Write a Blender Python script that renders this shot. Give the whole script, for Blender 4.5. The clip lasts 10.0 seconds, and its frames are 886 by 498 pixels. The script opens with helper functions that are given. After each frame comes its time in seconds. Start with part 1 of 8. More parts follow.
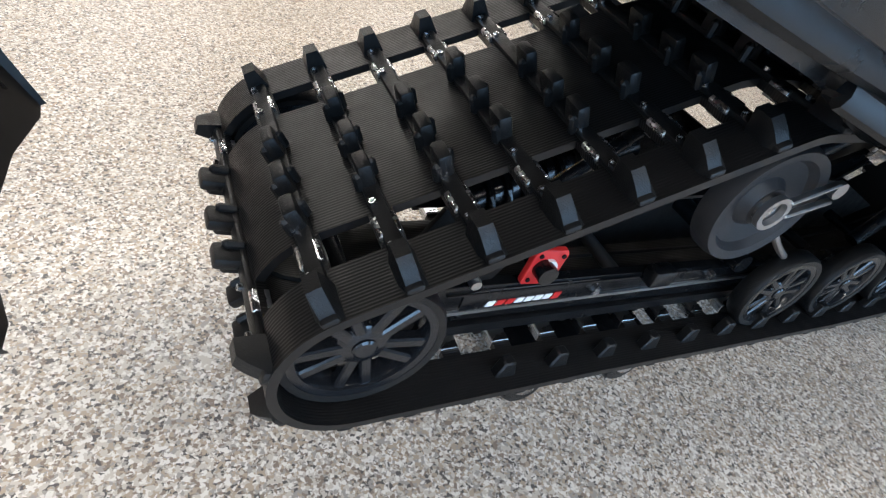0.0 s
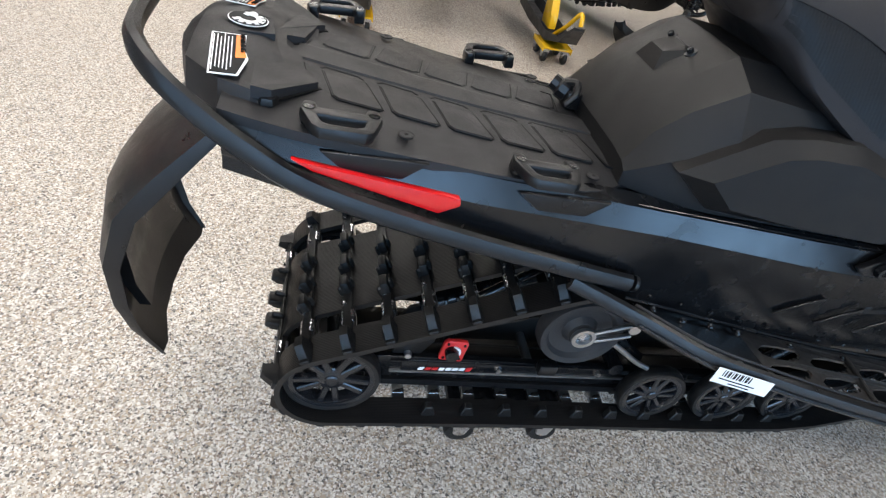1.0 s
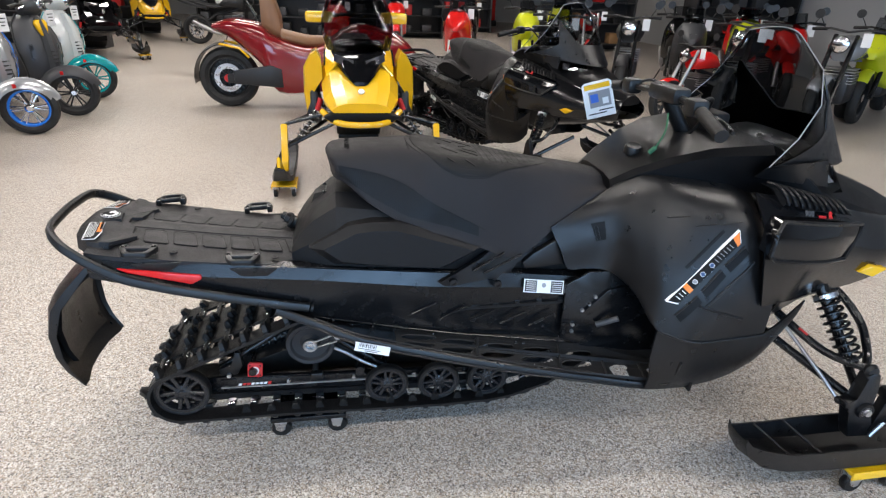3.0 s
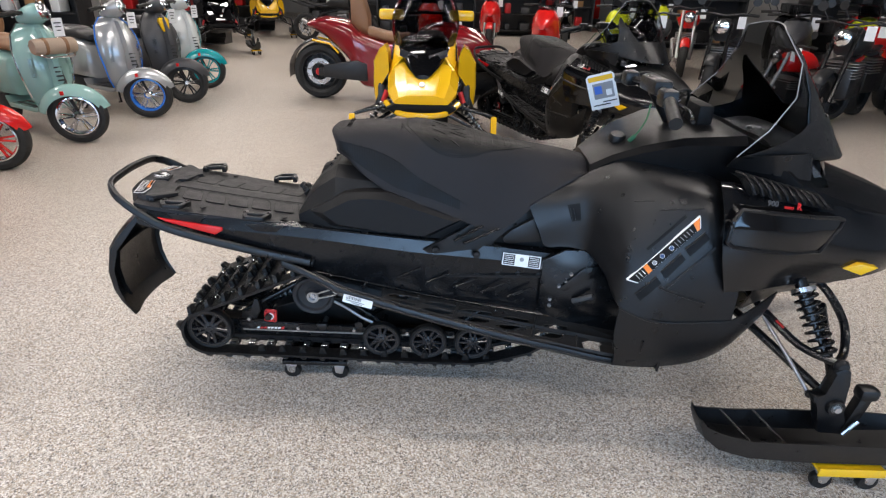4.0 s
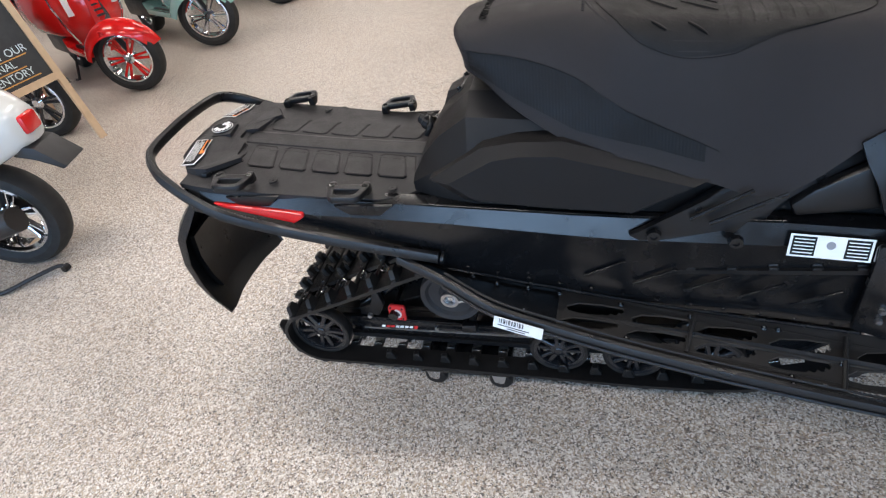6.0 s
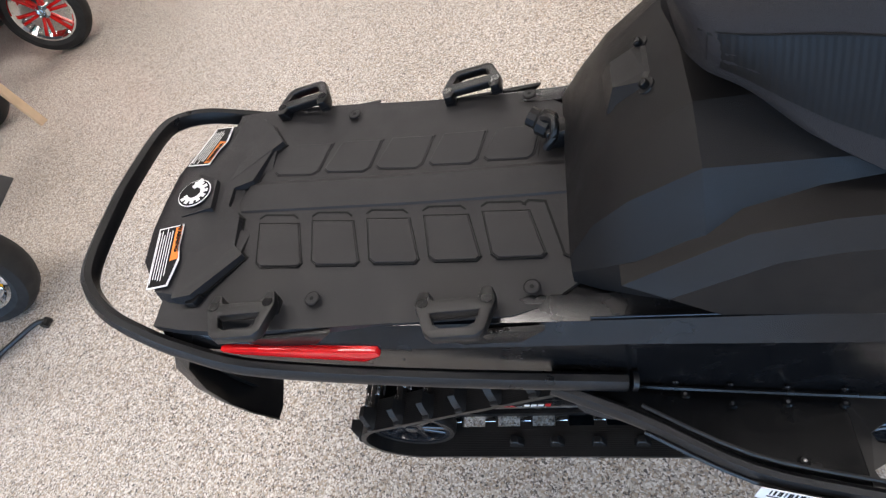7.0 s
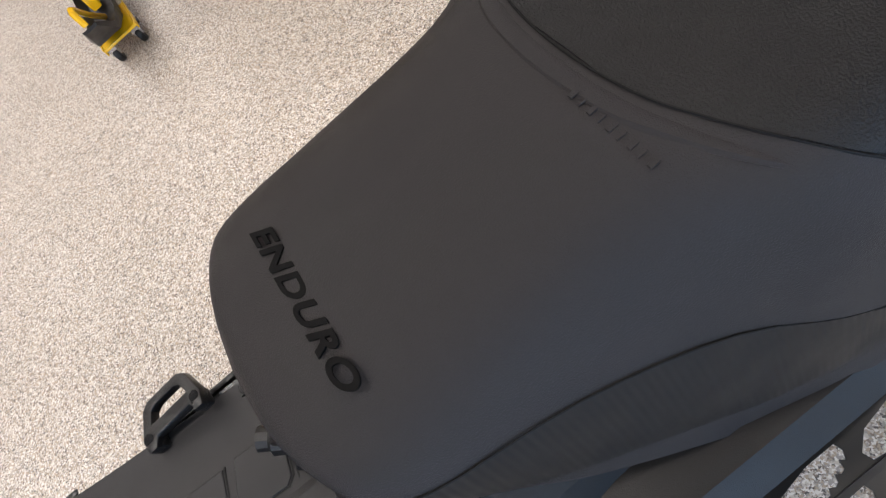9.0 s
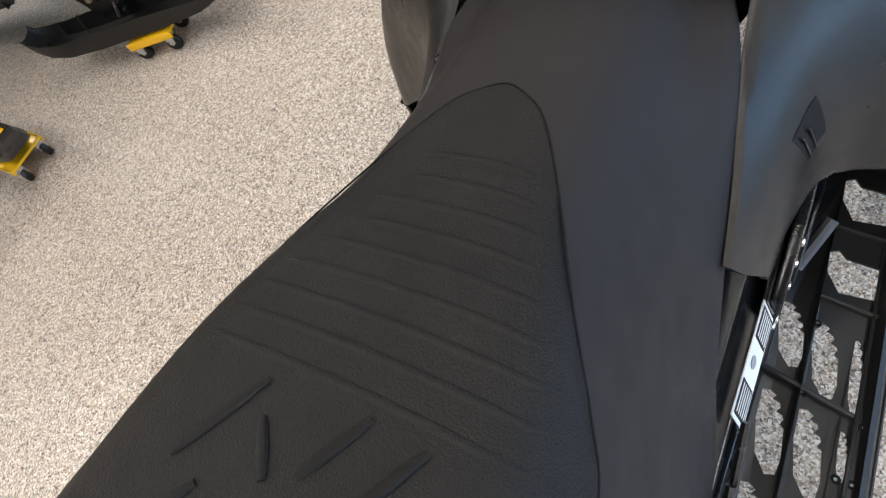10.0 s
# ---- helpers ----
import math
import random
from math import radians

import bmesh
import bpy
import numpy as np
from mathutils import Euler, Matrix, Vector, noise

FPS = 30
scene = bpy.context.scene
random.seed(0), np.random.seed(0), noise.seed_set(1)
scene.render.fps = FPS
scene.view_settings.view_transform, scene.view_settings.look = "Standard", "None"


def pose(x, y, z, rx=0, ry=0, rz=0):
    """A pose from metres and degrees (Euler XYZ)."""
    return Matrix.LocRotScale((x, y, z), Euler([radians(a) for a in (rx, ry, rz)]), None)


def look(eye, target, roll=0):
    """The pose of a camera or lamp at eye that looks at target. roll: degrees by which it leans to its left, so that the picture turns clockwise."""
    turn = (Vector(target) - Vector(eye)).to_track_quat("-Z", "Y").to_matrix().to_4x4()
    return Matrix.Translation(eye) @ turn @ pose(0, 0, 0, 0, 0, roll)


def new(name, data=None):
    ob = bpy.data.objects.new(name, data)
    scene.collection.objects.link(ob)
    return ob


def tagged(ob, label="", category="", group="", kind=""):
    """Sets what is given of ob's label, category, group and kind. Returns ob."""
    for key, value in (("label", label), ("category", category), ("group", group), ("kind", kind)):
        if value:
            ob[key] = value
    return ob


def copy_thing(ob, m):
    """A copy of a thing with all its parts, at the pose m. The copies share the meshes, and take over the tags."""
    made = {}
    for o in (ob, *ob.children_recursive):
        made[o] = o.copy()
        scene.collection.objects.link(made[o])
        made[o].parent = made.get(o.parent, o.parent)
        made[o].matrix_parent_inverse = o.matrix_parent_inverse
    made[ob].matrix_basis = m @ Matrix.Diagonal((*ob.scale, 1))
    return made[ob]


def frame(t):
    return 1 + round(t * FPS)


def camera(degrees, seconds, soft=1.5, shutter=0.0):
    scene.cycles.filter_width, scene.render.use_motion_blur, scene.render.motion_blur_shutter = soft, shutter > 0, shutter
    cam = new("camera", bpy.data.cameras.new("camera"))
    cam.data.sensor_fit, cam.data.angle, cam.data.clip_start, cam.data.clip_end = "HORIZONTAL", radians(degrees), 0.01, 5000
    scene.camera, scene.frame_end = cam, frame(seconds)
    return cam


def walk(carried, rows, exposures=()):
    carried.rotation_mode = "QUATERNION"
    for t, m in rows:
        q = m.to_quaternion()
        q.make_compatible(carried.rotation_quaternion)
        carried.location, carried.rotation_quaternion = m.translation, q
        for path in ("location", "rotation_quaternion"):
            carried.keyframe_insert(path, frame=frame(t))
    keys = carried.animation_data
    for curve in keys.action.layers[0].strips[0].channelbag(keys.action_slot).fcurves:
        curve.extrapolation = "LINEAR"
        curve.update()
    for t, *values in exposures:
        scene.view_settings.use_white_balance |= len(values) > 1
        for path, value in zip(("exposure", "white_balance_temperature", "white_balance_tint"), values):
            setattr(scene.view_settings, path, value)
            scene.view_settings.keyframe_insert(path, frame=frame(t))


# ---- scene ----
from mathutils.bvhtree import BVHTree
from mathutils.geometry import tessellate_polygon

# ---------------------------------------------------------------- camera
cam = camera(75.9, 10.0, soft=1.25)
PATH = [
    (0, (-0.155, -0.452, 0.639), (0.722, 0.813, -0.638), 19.2),
    (0.5, (-0.106, -0.584, 0.825), (0.603, 0.833, -0.395), 16.9),
    (1, (-0.052, -0.765, 1.011), (0.403, 0.753, -0.209), 14.8),
    (1.5, (0.094, -0.969, 1.153), (0.599, 0.6, 0.02), 10.3),
    (2, (0.249, -1.176, 1.252), (0.713, 0.476, 0.224), 4.4),
    (2.5, (0.409, -1.41, 1.326), (0.743, 0.319, 0.377), 1.5),
    (3, (0.513, -1.627, 1.363), (0.836, 0.159, 0.521), 2.1),
    (3.2, (0.561, -1.718, 1.357), (0.836, 0.08, 0.525), 2.4),
    (4.3, (0.968, -1.865, 1.376), (0.872, -0.064, 0.512), 0.6),
    (4.5, (1.032, -1.826, 1.37), (0.888, -0.033, 0.497), -0.2),
    (5, (1.013, -1.66, 1.33), (0.709, 0.069, 0.373), -3.8),
    (5.5, (0.868, -1.364, 1.298), (0.513, 0.29, 0.232), -5.0),
    (6, (0.738, -1.048, 1.253), (0.157, 0.42, 0.025), -13.2),
    (6.2, (0.675, -0.891, 1.248), (0.008, 0.483, -0.043), -15.5),
    (7.3, (0.349, -0.414, 1.185), (-0.258, 0.656, -0.392), -34.4),
    (7.5, (0.334, -0.378, 1.185), (-0.297, 0.643, -0.415), -37.5),
    (8, (0.364, -0.312, 1.187), (-0.227, 0.686, -0.443), -39.1),
    (8.5, (0.48, -0.229, 1.188), (0.162, 0.84, -0.473), -40.2),
    (9, (0.602, -0.184, 1.178), (0.505, 0.87, -0.519), -45.4),
    (9.5, (0.757, -0.169, 1.205), (0.951, 0.87, -0.493), -43.5),
    (10, (0.898, -0.17, 1.178), (1.466, 0.756, -0.501), -37.9),
]
walk(cam, [(t, look(eye, target, roll)) for t, eye, target, roll in PATH], exposures=[(0, 0.05, 6500, 10), (0.5, -0.14, 6500, 10), (1, -0.03, 6500, 10), (2.5, -0.06, 6500, 11), (4.5, -0.35, 6650, 14), (6, -0.25, 6600, 14), (7.5, -0.25, 6550, 15), (8.5, -0.24, 6600, 14), (9, -0.14, 6600, 14), (9.5, -0.38, 6600, 12), (10, -0.06, 6600, 11)])

# ---------------------------------------------------------------- light
world = bpy.data.worlds.new("sky")
scene.world = world
world.use_nodes = True
sky = world.node_tree.nodes.new("ShaderNodeTexSky")
sky.sky_type, sky.sun_disc = "NISHITA", False
sky.sun_elevation, sky.sun_rotation = radians(35), radians(200)
world.node_tree.nodes["Background"].inputs[1].default_value = 0.12
world.node_tree.links.new(sky.outputs[0], world.node_tree.nodes["Background"].inputs[0])

CEILING = 3.8
LAMPS = [(x, y) for y in (-2.6, 0.4, 3.4, 6.8, 10.5, 15.0) for x in (-4.6, -0.6, 3.4)]


def area_lamp(m, wide, high, watts, colour):
    data = bpy.data.lights.new("lamp", "AREA")
    data.shape, data.size, data.size_y, data.energy, data.color = "RECTANGLE", wide, high, watts, colour
    ob = new("lamp", data)
    ob.matrix_world = m
    return ob


for x, y in LAMPS:
    area_lamp(pose(x, y, CEILING - 0.14), 2.3, 0.26, 64, (1.0, 0.955, 0.90))
# the sky's light in the three windows behind the camera
for x in (-4.0, 0.6, 5.2):
    area_lamp(pose(x, -5.1, 1.6, 90, 0, 0), 3.2, 2.2, 175, (0.34, 0.62, 1.0))

# ---------------------------------------------------------------- helpers


def part(name, bm, material, parent=None, label="", angle=35, smooth=True):
    mesh = bpy.data.meshes.new(name)
    bmesh.ops.recalc_face_normals(bm, faces=bm.faces)
    bm.to_mesh(mesh)
    bm.free()
    mesh.materials.append(material)
    if smooth:
        mesh.shade_smooth()
        mesh.set_sharp_from_angle(angle=radians(angle))
    ob = new(name, mesh)
    if parent is not None:
        ob.parent = parent
    if label:
        ob["label"] = label
    return ob


def again(name, ob, parent, m):
    """One more piece on the mesh of ob."""
    o = new(name, ob.data)
    o.parent = parent
    o.matrix_basis = m
    if "label" in ob:
        o["label"] = ob["label"]
    return o


def thing(name, label, category, m=None, group="", kind=""):
    ob = new(name)
    ob.empty_display_size = 0.1
    if m is not None:
        ob.matrix_basis = m
    return tagged(ob, label, category, group, kind)


def B():
    return bmesh.new()


def box(bm, c, s, bevel=0.0, m=None, seg=2):
    """A box of size s about c, turned by m, its edges rounded."""
    g = bmesh.ops.create_cube(bm, size=1)["verts"]
    t = (m or Matrix()) @ Matrix.Translation(c) @ Matrix.Diagonal((*s, 1))
    bmesh.ops.transform(bm, matrix=t, verts=g)
    if bevel:
        edges = list({e for v in g for e in v.link_edges})
        bmesh.ops.bevel(bm, geom=edges, offset=bevel, segments=seg, profile=0.5, affect="EDGES", clamp_overlap=True)
    return bm


def prism(bm, poly, a, b, axis="y", bevel=0.0, m=None, seg=2):
    """A flat outline drawn out from a to b along an axis: y takes (x, z), z takes (x, y), x takes (y, z)."""
    def at(u, v, w):
        p = {"y": (u, w, v), "z": (u, v, w), "x": (w, u, v)}[axis]
        return m @ Vector(p) if m else Vector(p)
    lo = [bm.verts.new(at(u, v, a)) for u, v in poly]
    hi = [bm.verts.new(at(u, v, b)) for u, v in poly]
    n = len(poly)
    faces = [bm.faces.new(lo[::-1]), bm.faces.new(hi)]
    faces += [bm.faces.new((lo[i], lo[(i + 1) % n], hi[(i + 1) % n], hi[i])) for i in range(n)]
    if bevel:
        edges = list({e for f in faces for e in f.edges})
        bmesh.ops.bevel(bm, geom=edges, offset=bevel, segments=seg, profile=0.5, affect="EDGES", clamp_overlap=True)
    return bm


def turn(bm, profile, m=None, seg=24):
    """A body turned about the y axis: profile of (radius, y); closed where the radius is 0."""
    rings = []
    for r, y in profile:
        if r < 1e-6:
            p = Vector((0, y, 0))
            rings.append([bm.verts.new(m @ p if m else p)])
        else:
            ring = []
            for i in range(seg):
                a = 2 * math.pi * i / seg
                p = Vector((r * math.cos(a), y, r * math.sin(a)))
                ring.append(bm.verts.new(m @ p if m else p))
            rings.append(ring)
    for p, q in zip(rings, rings[1:]):
        for i in range(seg):
            j = (i + 1) % seg
            if len(p) == 1 and len(q) == 1:
                continue
            if len(p) == 1:
                bm.faces.new((p[0], q[i], q[j]))
            elif len(q) == 1:
                bm.faces.new((p[i], p[j], q[0]))
            else:
                bm.faces.new((p[i], p[j], q[j], q[i]))
    return bm


def curve_points(pts, k=6, closed=False):
    """A smooth line through pts (Catmull-Rom), k steps from point to point."""
    p = [Vector(q) for q in pts]
    n = len(p)
    out = []
    for i in range(n if closed else n - 1):
        if closed:
            a, b, c, d = p[i - 1], p[i], p[(i + 1) % n], p[(i + 2) % n]
        else:
            a, b, c, d = p[max(i - 1, 0)], p[i], p[i + 1], p[min(i + 2, n - 1)]
        for j in range(k):
            t = j / k
            out.append(0.5 * (2 * b + (c - a) * t + (2 * a - 5 * b + 4 * c - d) * t * t + (3 * b - a - 3 * c + d) * t ** 3))
    if not closed:
        out.append(p[-1])
    return out


def tube(bm, pts, r, seg=10, closed=False, flat=1.0, side=None, ends=None):
    """A tube along pts; r: one radius or one a point; flat: height to width."""
    pts = [Vector(p) for p in pts]
    n = len(pts)
    rings = []
    up = Vector(side) if side else Vector((0.13, 0.21, 0.97))
    for i, p in enumerate(pts):
        a, b = pts[i - 1] if (i or closed) else p, pts[(i + 1) % n] if (i < n - 1 or closed) else p
        d = (b - a).normalized()
        x = d.cross(up)
        x = x.normalized() if x.length > 1e-4 else d.orthogonal().normalized()
        y = x.cross(d).normalized()
        rad = r[i] if isinstance(r, (list, tuple)) else r
        rings.append([bm.verts.new(p + x * rad * math.cos(2 * math.pi * k / seg) + y * rad * flat * math.sin(2 * math.pi * k / seg)) for k in range(seg)])
    for i in range(n if closed else n - 1):
        p, q = rings[i], rings[(i + 1) % n]
        for k in range(seg):
            bm.faces.new((p[k], p[(k + 1) % seg], q[(k + 1) % seg], q[k]))
    if not closed:
        bm.faces.new(rings[0][::-1])
        bm.faces.new(rings[-1])
    return bm


def rod(bm, a, b, r, seg=10, r2=None):
    return tube(bm, [a, b], [r, r if r2 is None else r2], seg)


def loft(bm, rings, caps=True, closed=True):
    rows = [[bm.verts.new(p) for p in ring] for ring in rings]
    n = len(rows[0])
    for p, q in zip(rows, rows[1:]):
        for k in range(n if closed else n - 1):
            bm.faces.new((p[k], p[(k + 1) % n], q[(k + 1) % n], q[k]))
    if caps and closed:
        bm.faces.new(rows[0][::-1])
        bm.faces.new(rows[-1])
    return bm


def both(x, half):
    """A closed ring from one half, top to bottom, as (half width, z) or (half width, z, shift of x)."""
    h = [(p[0], p[1], p[2] if len(p) > 2 else 0) for p in half]
    right = [(x + d, -y, z) for y, z, d in h]
    left = [(x + d, y, z) for y, z, d in reversed(h) if y > 1e-6]
    return right + left


def body(bm, stations, k=1, kp=1, caps=True):
    """A body, alike on both sides, from halves at places along x; k and kp round it along and across."""
    st = stations
    if kp > 1:
        st = [(x, [tuple(v) for v in curve_points([(p[0], p[1], p[2] if len(p) > 2 else 0) for p in h], kp)]) for x, h in st]
        st = [(x, [(max(v[0], 0.0), v[1], v[2]) for v in h]) for x, h in st]
    rings = [both(x, h) for x, h in st]
    if k > 1:
        cols = [curve_points([r[i] for r in rings], k) for i in range(len(rings[0]))]
        rings = [[c[j] for c in cols] for j in range(len(cols[0]))]
    return loft(bm, rings, caps)


def shell(bm, grid, thick, out):
    """A sheet from rows of points, given a thickness along out."""
    o = Vector(out) * thick
    top = [[bm.verts.new(Vector(p)) for p in row] for row in grid]
    bot = [[bm.verts.new(Vector(p) - o) for p in row] for row in grid]
    m, n = len(grid), len(grid[0])
    for i in range(m - 1):
        for j in range(n - 1):
            bm.faces.new((top[i][j], top[i][j + 1], top[i + 1][j + 1], top[i + 1][j]))
            bm.faces.new((bot[i][j], bot[i + 1][j], bot[i + 1][j + 1], bot[i][j + 1]))
    edge = [(0, j) for j in range(n)] + [(i, n - 1) for i in range(1, m)] + [(m - 1, j) for j in range(n - 2, -1, -1)] + [(i, 0) for i in range(m - 2, 0, -1)]
    for a, b in zip(edge, edge[1:] + edge[:1]):
        bm.faces.new((top[a[0]][a[1]], bot[a[0]][a[1]], bot[b[0]][b[1]], top[b[0]][b[1]]))
    return bm


def cut_sheet(bm, outer, holes, upper, thick):
    """A sheet cut to an outline with holes; upper(x, y) gives the height of its top."""
    loops = [outer] + list(holes)
    tris = tessellate_polygon([[Vector((x, y, 0)) for x, y in q] for q in loops])
    flat = [p for q in loops for p in q]
    top = [bm.verts.new((x, y, upper(x, y))) for x, y in flat]
    low = [bm.verts.new((x, y, upper(x, y) - thick)) for x, y in flat]
    for t in tris:
        for ring in (top, low):
            try:
                bm.faces.new([ring[i] for i in t])
            except ValueError:
                pass
    k = 0
    for q in loops:
        for i in range(len(q)):
            a, b = k + i, k + (i + 1) % len(q)
            bm.faces.new((top[a], top[b], low[b], low[a]))
        k += len(q)
    bmesh.ops.recalc_face_normals(bm, faces=bm.faces)
    return bm


def lettering(name, text, size, m, material, parent, label="", depth=0.0006, shear=0.0, space=1.0, bold=0.0):
    """Raised letters in the built-in font, centred on m, reading along its x."""
    data = bpy.data.curves.new(name, "FONT")
    data.body, data.size, data.extrude, data.align_x, data.align_y, data.shear, data.space_character, data.offset = text, size, depth, "CENTER", "CENTER", shear, space, bold
    tmp = new(name, data)
    mesh = bpy.data.meshes.new_from_object(tmp.evaluated_get(bpy.context.evaluated_depsgraph_get()))
    bpy.data.objects.remove(tmp)
    mesh.materials.clear()
    mesh.materials.append(material)
    ob = new(name, mesh)
    ob.parent = parent
    ob.matrix_basis = m
    if label:
        ob["label"] = label
    return ob


def on(origin, right, up):
    """The pose of a flat thing: its x along right, its y along up, its z out."""
    x = Vector(right).normalized()
    z = x.cross(Vector(up)).normalized()
    y = z.cross(x)
    m = Matrix((x, y, z)).transposed().to_4x4()
    m.translation = Vector(origin)
    return m


# ---------------------------------------------------------------- materials


def mat(name, colour, rough=0.5, metal=0.0, vary=0.12, scale=6.0, grain=0.0, grain_scale=900.0, rough_vary=0.08, coat=0.0, spec=0.5, emit=0.0):
    """A plain surface: colour, slow stains, fine grain as relief, uneven gloss."""
    m = bpy.data.materials.new(name)
    m.use_nodes = True
    nt = m.node_tree
    b = nt.nodes["Principled BSDF"]
    b.inputs["Metallic"].default_value = metal
    b.inputs["Specular IOR Level"].default_value = spec
    b.inputs["Coat Weight"].default_value = coat
    b.inputs["Coat Roughness"].default_value = 0.04
    tc = nt.nodes.new("ShaderNodeTexCoord")
    n1 = nt.nodes.new("ShaderNodeTexNoise")
    n1.inputs["Scale"].default_value, n1.inputs["Detail"].default_value = scale, 5
    nt.links.new(tc.outputs["Object"], n1.inputs["Vector"])
    mix = nt.nodes.new("ShaderNodeMix")
    mix.data_type = "RGBA"
    lo = [c * (1 - vary) for c in colour]
    hi = [min(1, c * (1 + vary)) for c in colour]
    mix.inputs["A"].default_value, mix.inputs["B"].default_value = (*lo, 1), (*hi, 1)
    nt.links.new(n1.outputs["Fac"], mix.inputs["Factor"])
    nt.links.new(mix.outputs["Result"], b.inputs["Base Color"])
    mr = nt.nodes.new("ShaderNodeMapRange")
    mr.inputs["From Min"].default_value, mr.inputs["From Max"].default_value = 0.3, 0.7
    mr.inputs["To Min"].default_value, mr.inputs["To Max"].default_value = max(rough - rough_vary, 0.02), min(rough + rough_vary, 1)
    n2 = nt.nodes.new("ShaderNodeTexNoise")
    n2.inputs["Scale"].default_value, n2.inputs["Detail"].default_value = scale * 4, 6
    nt.links.new(tc.outputs["Object"], n2.inputs["Vector"])
    nt.links.new(n2.outputs["Fac"], mr.inputs["Value"])
    nt.links.new(mr.outputs["Result"], b.inputs["Roughness"])
    if grain:
        n3 = nt.nodes.new("ShaderNodeTexNoise")
        n3.inputs["Scale"].default_value, n3.inputs["Detail"].default_value = grain_scale, 2
        nt.links.new(tc.outputs["Object"], n3.inputs["Vector"])
        bump = nt.nodes.new("ShaderNodeBump")
        bump.inputs["Strength"].default_value, bump.inputs["Distance"].default_value = grain, 0.001
        nt.links.new(n3.outputs["Fac"], bump.inputs["Height"])
        nt.links.new(bump.outputs["Normal"], b.inputs["Normal"])
    if emit:
        b.inputs["Emission Color"].default_value = (*colour, 1)
        b.inputs["Emission Strength"].default_value = emit
    return m


def glass(name, colour, rough=0.02):
    m = bpy.data.materials.new(name)
    m.use_nodes = True
    b = m.node_tree.nodes["Principled BSDF"]
    b.inputs["Base Color"].default_value = (*colour, 1)
    b.inputs["Transmission Weight"].default_value = 1.0
    b.inputs["Roughness"].default_value = rough
    b.inputs["IOR"].default_value = 1.12
    return m


def flake_floor():
    """Clear-coated resin floor strewn with colour chips of 3 to 7 mm."""
    m = bpy.data.materials.new("flake_floor")
    m.use_nodes = True
    nt = m.node_tree
    b = nt.nodes["Principled BSDF"]
    tc = nt.nodes.new("ShaderNodeTexCoord")

    def cells(size, seed):
        mp = nt.nodes.new("ShaderNodeMapping")
        mp.inputs["Location"].default_value = (seed, seed * 1.7, 0)
        mp.inputs["Rotation"].default_value = (0, 0, seed)
        wob = nt.nodes.new("ShaderNodeTexNoise")
        wob.inputs["Scale"].default_value = 220
        add = nt.nodes.new("ShaderNodeMixRGB")
        add.blend_type = "LINEAR_LIGHT"
        add.inputs["Fac"].default_value = 0.004
        nt.links.new(tc.outputs["Object"], mp.inputs["Vector"])
        nt.links.new(tc.outputs["Object"], wob.inputs["Vector"])
        nt.links.new(mp.outputs["Vector"], add.inputs["Color1"])
        nt.links.new(wob.outputs["Color"], add.inputs["Color2"])
        v = nt.nodes.new("ShaderNodeTexVoronoi")
        v.voronoi_dimensions = "2D"
        v.inputs["Scale"].default_value = 1 / size
        nt.links.new(add.outputs["Color"], v.inputs["Vector"])
        sep = nt.nodes.new("ShaderNodeSeparateColor")
        nt.links.new(v.outputs["Color"], sep.inputs["Color"])
        return sep

    def ramp(source, stops):
        r = nt.nodes.new("ShaderNodeValToRGB")
        r.color_ramp.interpolation = "CONSTANT"
        e = r.color_ramp.elements
        while len(e) < len(stops):
            e.new(0.5)
        for el, (pos, col) in zip(e, stops):
            el.position, el.color = pos, (*col, 1)
        nt.links.new(source, r.inputs["Fac"])
        return r

    big, small = cells(0.0052, 0.3), cells(0.0031, 1.1)
    stops = [(0.0, (0.62, 0.555, 0.475)), (0.28, (0.47, 0.370, 0.275)), (0.44, (0.84, 0.79, 0.725)), (0.64, (0.28, 0.215, 0.167)), (0.76, (0.39, 0.350, 0.314)), (0.91, (0.11, 0.097, 0.088))]
    r1, r2 = ramp(big.outputs["Red"], stops), ramp(small.outputs["Red"], stops)
    mix = nt.nodes.new("ShaderNodeMix")
    mix.data_type = "RGBA"
    pick = nt.nodes.new("ShaderNodeMath")
    pick.operation = "GREATER_THAN"
    pick.inputs[1].default_value = 0.45
    nt.links.new(small.outputs["Green"], pick.inputs[0])
    nt.links.new(pick.outputs[0], mix.inputs["Factor"])
    nt.links.new(r1.outputs["Color"], mix.inputs["A"])
    nt.links.new(r2.outputs["Color"], mix.inputs["B"])
    slow = nt.nodes.new("ShaderNodeTexNoise")
    slow.inputs["Scale"].default_value, slow.inputs["Detail"].default_value = 0.9, 4
    nt.links.new(tc.outputs["Object"], slow.inputs["Vector"])
    mul = nt.nodes.new("ShaderNodeMix")
    mul.data_type, mul.blend_type = "RGBA", "MULTIPLY"
    mul.inputs["Factor"].default_value = 0.35
    nt.links.new(mix.outputs["Result"], mul.inputs["A"])
    nt.links.new(slow.outputs["Fac"], mul.inputs["B"])
    nt.links.new(mul.outputs["Result"], b.inputs["Base Color"])
    mr = nt.nodes.new("ShaderNodeMapRange")
    mr.inputs["To Min"].default_value, mr.inputs["To Max"].default_value = 0.28, 0.5
    nt.links.new(slow.outputs["Fac"], mr.inputs["Value"])
    nt.links.new(mr.outputs["Result"], b.inputs["Roughness"])
    bump = nt.nodes.new("ShaderNodeBump")
    bump.inputs["Strength"].default_value, bump.inputs["Distance"].default_value = 0.15, 0.0008
